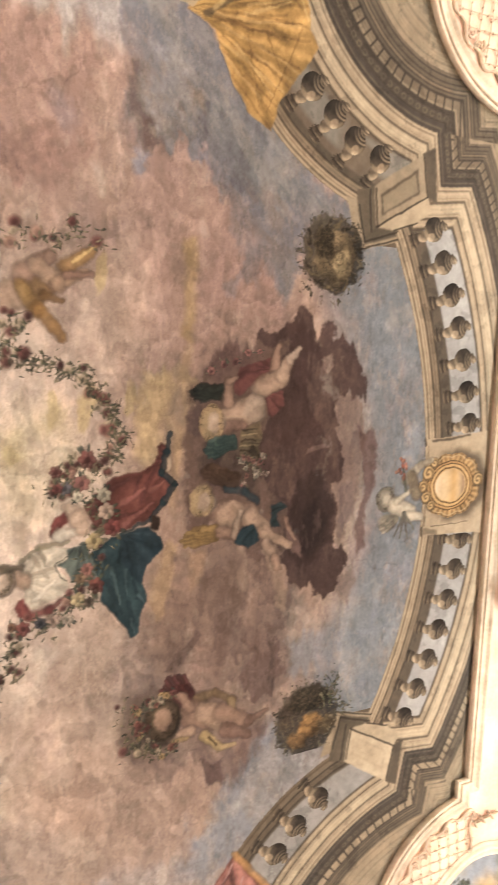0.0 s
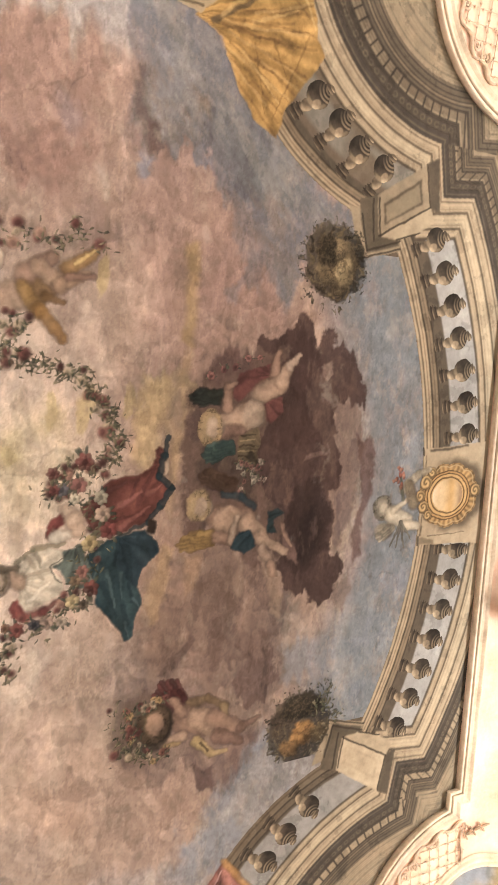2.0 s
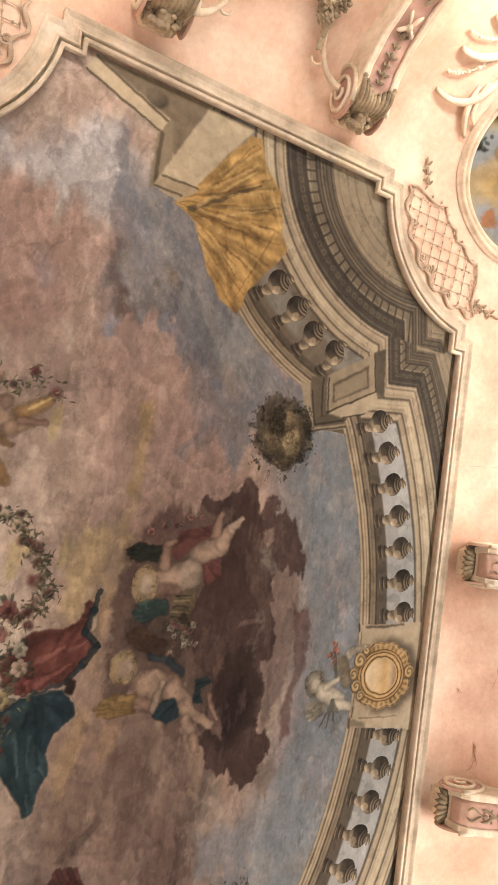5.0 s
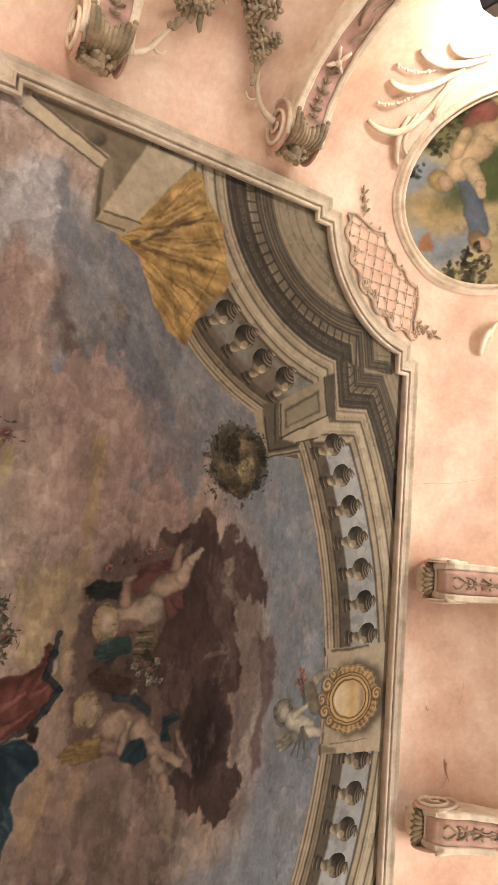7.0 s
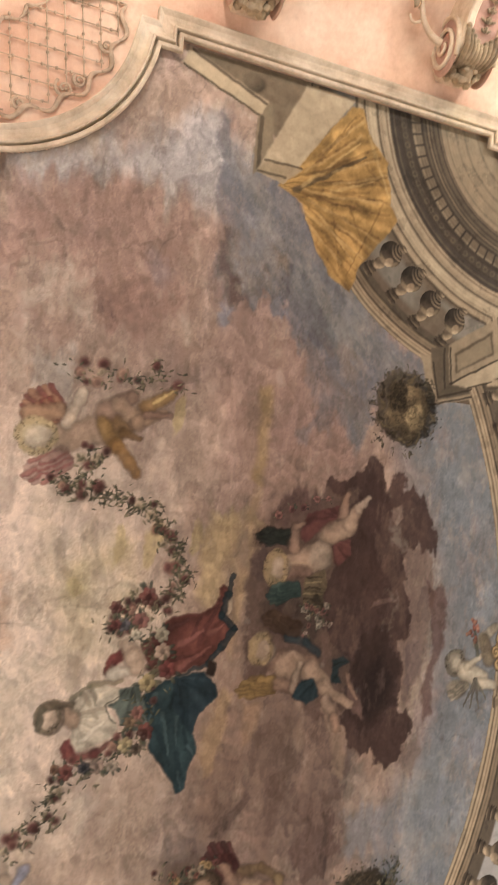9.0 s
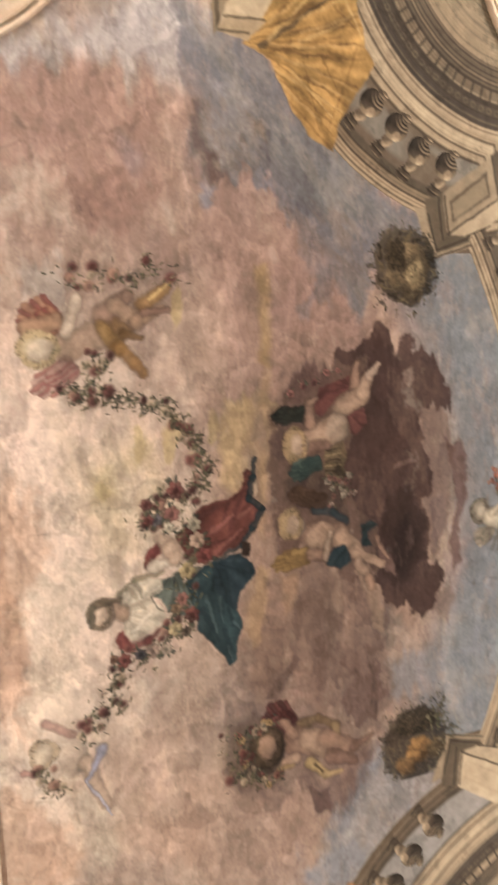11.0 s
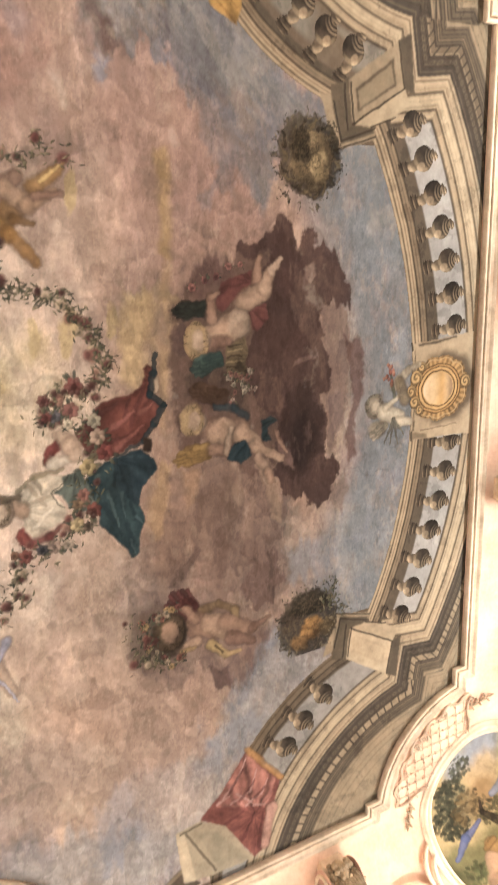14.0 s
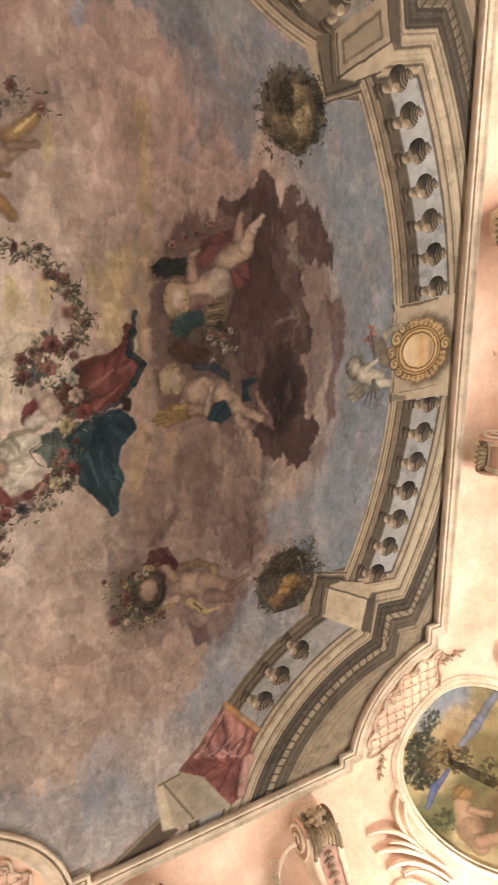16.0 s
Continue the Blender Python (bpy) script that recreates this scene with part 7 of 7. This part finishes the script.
# ---------------------------------------------------------------- stucco sprays beside the ovals
def frond(parent, sx, tip, mid, root, r, beads=False):
    """One curling frond on the cove through three places of the plan, from tip to root."""
    p0, p1, p2 = Vector(tip[:2]), Vector(mid[:2]), Vector(root[:2])
    ctrl = p1 * 2 - (p0 + p2) / 2
    pts = []
    for k in range(15):
        t = k / 14
        q = p0 * (1 - t) ** 2 + ctrl * 2 * t * (1 - t) + p2 * t * t
        pts.append(cove_point(sx * q.x, q.y, 0.03 + 0.05 * math.sin(math.pi * t))[0])
    bm = bmesh.new()
    if beads:
        for k, p in enumerate(pts):
            ball(bm, p, r * (0.7 + 0.4 * (k % 3 == 0)))
        tube(bm, pts, r * 0.4, 5)
    else:
        tube(bm, pts, [r * (0.45 + 0.75 * math.sin(math.pi * (0.12 + 0.75 * k / 14))) for k in range(15)], 8)
    part("frond", bm, CREAM, parent, smooth=True)


for sx in (1, -1):
    spray = tagged(new("stucco_spray"), "white stucco palm spray curling out from oval frame", "stucco ornament", "sprays")
    if sx > 0:
        frond(spray, sx, (7.92, 2.46, 8.54), (7.97, 3.03, 8.40), (8.40, 3.13, 7.60), 0.044)
        frond(spray, sx, (8.08, 2.45, 8.35), (8.16, 2.71, 8.21), (8.31, 2.90, 7.88), 0.028, True)
        frond(spray, sx, (8.25, 2.40, 8.08), (8.28, 2.79, 7.99), (8.45, 3.14, 7.47), 0.044)
        frond(spray, sx, (8.35, 2.34, 7.89), (8.38, 2.66, 7.80), (8.46, 2.97, 7.52), 0.028, True)
        frond(spray, sx, (8.47, 2.47, 7.62), (8.46, 2.86, 7.57), (8.51, 3.28, 7.16), 0.044)
        frond(spray, sx, (8.55, 2.73, 7.35), (8.53, 2.95, 7.33), (8.54, 3.24, 7.10), 0.038)
        frond(spray, sx, (7.61, 3.25, 8.72), (7.84, 3.04, 8.56), (8.07, 2.99, 8.26), 0.036)
        frond(spray, sx, (7.75, 3.28, 8.57), (7.88, 3.11, 8.48), (8.11, 3.07, 8.18), 0.028)
        frond(spray, sx, (8.12, 3.29, 8.08), (8.22, 3.18, 7.95), (8.34, 3.19, 7.69), 0.032)
    else:
        frond(spray, sx, (7.84, 2.35), (7.93, 2.84), (8.19, 3.16), 0.032)
        frond(spray, sx, (8.00, 2.64), (8.06, 2.92), (8.25, 3.25), 0.028)
        frond(spray, sx, (8.02, 2.36), (8.11, 2.86), (8.27, 3.30), 0.034)
        frond(spray, sx, (8.18, 2.42), (8.21, 2.86), (8.36, 3.28), 0.034)
        frond(spray, sx, (8.27, 2.62), (8.28, 2.90), (8.38, 3.20), 0.026)
        frond(spray, sx, (8.32, 2.36), (8.34, 2.70), (8.42, 3.05), 0.030, True)
        frond(spray, sx, (8.42, 2.45), (8.43, 2.80), (8.48, 3.20), 0.036)
        frond(spray, sx, (7.52, 3.14), (7.78, 2.95), (8.06, 3.04), 0.034)
        frond(spray, sx, (7.62, 3.24), (7.84, 3.08), (8.12, 3.16), 0.026)
    spray = tagged(new("stucco_spray"), "small white stucco leaf spray beside oval frame", "stucco ornament", "sprays")
    frond(spray, sx, (5.13, 5.20, 8.64), (5.40, 5.22, 8.60), (5.63, 5.31, 8.43), 0.045)
    frond(spray, sx, (5.42, 5.28, 8.52), (5.55, 5.28, 8.51), (5.66, 5.32, 8.43), 0.03)


# ---------------------------------------------------------------- stucco trellis in the scoops
def oval_rel(x, y):
    """How far a spot of the flat corner lies from the oval, in its radii."""
    dx, dy = abs(x) - (FX - RC), abs(y) - (FY - RC)
    d = math.hypot(dx, dy) - RC
    s = d
    for sa, da, za in ARC:
        if da >= d > 0:
            s = sa
            break
    u = (radians(OVAL_U) - math.atan2(dy, dx)) * (RC + max(d, 0.3))
    return math.hypot(u / OVAL_A, (s - OVAL_S) / OVAL_B)


def in_trellis(x, y):
    return math.hypot(x - SX, y - SY) < SR - 0.44 and oval_rel(x, y) > 1.17 and -0.12 < math.atan2(SY - y, SX - x) < 1.66


for sx, sy in ((1, 1), (-1, 1), (1, -1), (-1, -1)):
    tre = tagged(new("stucco_trellis"), "raised stucco trellis with scrolls on pale pink plaster", "trellis", "corner trellises")
    for fam in (0, 1):
        for k in range(19):
            run = []
            for q in range(72):
                a, b = 4.6 + 0.19 * k, 2.0 + 0.036 * q
                x, y = (a, b) if fam else (b + 2.4 + 0.25 * (a - 4.6), a - 2.1 + 0.12 * q * 0.036)
                ok = in_trellis(x, y)
                if ok:
                    run.append(cove_point(sx * x, sy * y, 0.014)[0])
                if (not ok or q == 71) and run:
                    if len(run) > 2:
                        bm = bmesh.new()
                        tube(bm, run, 0.0065, 5)
                        for p in run[2::4]:
                            ball(bm, p, 0.02)
                        part("lattice_bar", bm, PALESTUC, tre)
                    run = []
    a0, a1 = radians(-4), radians(92)
    for k in range(6):
        b0, b1 = a0 + (a1 - a0) * k / 6, a0 + (a1 - a0) * (k + 1) / 6
        bm = bmesh.new()
        pts = []
        for q in range(12):
            a = b0 + (b1 - b0) * q / 11
            r = SR - 0.42 + 0.05 * math.sin(q / 11 * math.tau)
            pts.append(cove_point(sx * (SX - r * math.cos(a)), sy * (SY - r * math.sin(a)), 0.02)[0])
        tube(bm, pts, [0.014 + 0.016 * math.sin(math.pi * q / 11) for q in range(12)], 6)
        part("scroll", bm, PALESTUC, tre, smooth=True)
    border = []
    for k in range(25):
        a = radians(-2 + 92 * k / 24)
        r = SR - 0.44
        while r > 0.2 and oval_rel(SX - r * math.cos(a), SY - r * math.sin(a)) > 1.17:
            r -= 0.005
        border.append((a, r))
    for k in range(0, 24, 8):
        pts = []
        for q in range(13):
            f = q / 12 * 8
            i = min(k + int(f), 23)
            a = border[i][0] + (border[i + 1][0] - border[i][0]) * (k + f - i)
            r = border[i][1] + (border[i + 1][1] - border[i][1]) * (k + f - i) + 0.07 * math.sin(q / 12 * math.pi)
            pts.append(cove_point(sx * (SX - r * math.cos(a)), sy * (SY - r * math.sin(a)), 0.018)[0])
        bm = bmesh.new()
        tube(bm, pts, [0.010 + 0.012 * abs(math.cos(math.pi * q / 12)) for q in range(13)], 6)
        part("scroll", bm, PALESTUC, tre, smooth=True)
    for a, r, w in ((radians(21), SR - 0.5, 0.07), (radians(42), SR - 0.52, 0.10), (radians(50), SR - 0.50, 0.07), (radians(71), SR - 0.51, 0.08)):
        cx, cy = SX - r * math.cos(a), SY - r * math.sin(a)
        pts = []
        for q in range(22):
            b = q / 21 * 8.5
            z = w * (1 - 0.75 * q / 21)
            pts.append(cove_point(sx * (cx + z * math.cos(b + a)), sy * (cy + z * math.sin(b + a)), 0.022)[0])
        bm = bmesh.new()
        tube(bm, pts, [0.020 - 0.010 * q / 21 for q in range(22)], 6)
        part("scroll", bm, PALESTUC, tre, smooth=True)
    for ends in ((a0, SR - 0.42, *border[0]), (a1, SR - 0.42, *border[-1])):
        pts = []
        for q in range(13):
            f = q / 12
            a = ends[0] + (ends[2] - ends[0]) * f + 0.04 * math.sin(f * math.tau)
            r = ends[1] + (ends[3] - ends[1]) * f
            pts.append(cove_point(sx * (SX - r * math.cos(a)), sy * (SY - r * math.sin(a)), 0.02)[0])
        bm = bmesh.new()
        tube(bm, pts, [0.012 + 0.010 * math.sin(math.pi * q / 12) for q in range(13)], 6)
        part("scroll", bm, PALESTUC, tre, smooth=True)
    for ex, ey, gx, gy in ((6.92, 3.02, 0.36, -0.16), (5.50, 4.26, -0.16, 0.42)):
        for q in range(3):
            bm = bmesh.new()
            f = q / 3
            p0 = cove_point(sx * (ex + gx * f), sy * (ey + gy * f), 0.02)[0]
            p1 = cove_point(sx * (ex + gx * (f + 0.34)), sy * (ey + gy * (f + 0.34)), 0.03)[0]
            petal(bm, p0, p1, 0.035 - 0.006 * q, 0.02)
            petal(bm, p0, cove_point(sx * (ex + gx * f + 0.09), sy * (ey + gy * f + 0.06), 0.03)[0], 0.022, 0.016)
            petal(bm, p0, cove_point(sx * (ex + gx * f - 0.09), sy * (ey + gy * f - 0.06), 0.03)[0], 0.022, 0.016)
            part("sprig", bm, GREYSTUC, tre)

# ---------------------------------------------------------------- cornice, floodlights
# this ledge is added below the view, as a seat for the light strips
bm = bmesh.new()
loft(bm, [[(x, y, z) for x, y in rounded(d)] for d, z in ((2.0, 5.5), (1.62, 5.5), (1.62, 5.42), (1.75, 5.36), (1.8, 5.2), (1.95, 5.1), (2.0, 5.0))], closed_v=True)
tagged(mesh_object("cornice_trim", bm, CREAM), "cream cornice ledge added out of view at the foot of the cove", "cornice", kind="structure")

m_, nt_, b_ = node_material("lamp_glass", 0.2)
b_.inputs["Base Color"].default_value = (0.9, 0.85, 0.75, 1)
b_.inputs["Emission Color"].default_value = (1, 0.9, 0.75, 1)
b_.inputs["Emission Strength"].default_value = 12
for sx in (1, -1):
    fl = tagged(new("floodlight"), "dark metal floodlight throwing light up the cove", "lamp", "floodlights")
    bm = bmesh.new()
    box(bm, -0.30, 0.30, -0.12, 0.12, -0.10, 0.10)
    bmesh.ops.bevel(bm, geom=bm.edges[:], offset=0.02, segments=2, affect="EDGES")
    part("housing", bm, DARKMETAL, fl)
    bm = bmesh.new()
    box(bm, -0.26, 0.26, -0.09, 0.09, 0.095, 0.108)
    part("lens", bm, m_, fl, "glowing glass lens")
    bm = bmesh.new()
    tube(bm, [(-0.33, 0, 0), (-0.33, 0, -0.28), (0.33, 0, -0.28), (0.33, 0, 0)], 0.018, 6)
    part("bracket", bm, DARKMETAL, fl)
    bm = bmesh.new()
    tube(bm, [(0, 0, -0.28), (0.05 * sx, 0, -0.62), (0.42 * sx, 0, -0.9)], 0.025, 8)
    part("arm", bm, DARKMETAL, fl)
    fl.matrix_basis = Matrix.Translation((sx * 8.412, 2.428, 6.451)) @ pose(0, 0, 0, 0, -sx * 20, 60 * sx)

# ---------------------------------------------------------------- damage to the plaster
CHIPM = plaster("bare_plaster", lin(152, 114, 94), lin(176, 138, 116), lin(196, 160, 136), 6.0)
crack = tagged(new("plaster_crack"), "small chips and hairline cracks in the pink plaster", "crack")
for ex, ey, fx, fy, w in ((-1.05, 5.34, -1.38, 5.40, 0.010), (-1.10, 5.37, -1.22, 5.36, 0.012), (-1.30, 5.39, -1.52, 5.28, 0.003), (-0.28, 5.46, -0.06, 5.52, 0.0025), (-0.06, 5.52, 0.14, 5.52, 0.002), (-0.30, 5.05, -0.36, 5.12, 0.005), (3.03, 4.50, 3.35, 6.04, 0.0016)):
    bm = bmesh.new()
    tube(bm, [cove_point(0.094 + 0.95 * (ex + (fx - ex) * t) + 0.02 * math.sin(9 * t), -0.151 + 0.96 * (ey + (fy - ey) * t), 0.002)[0] for t in (q / 8 for q in range(9))], [w * (0.3 + math.sin(math.pi * q / 8)) for q in range(9)], 5)
    part("chip", bm, CHIPM, crack)
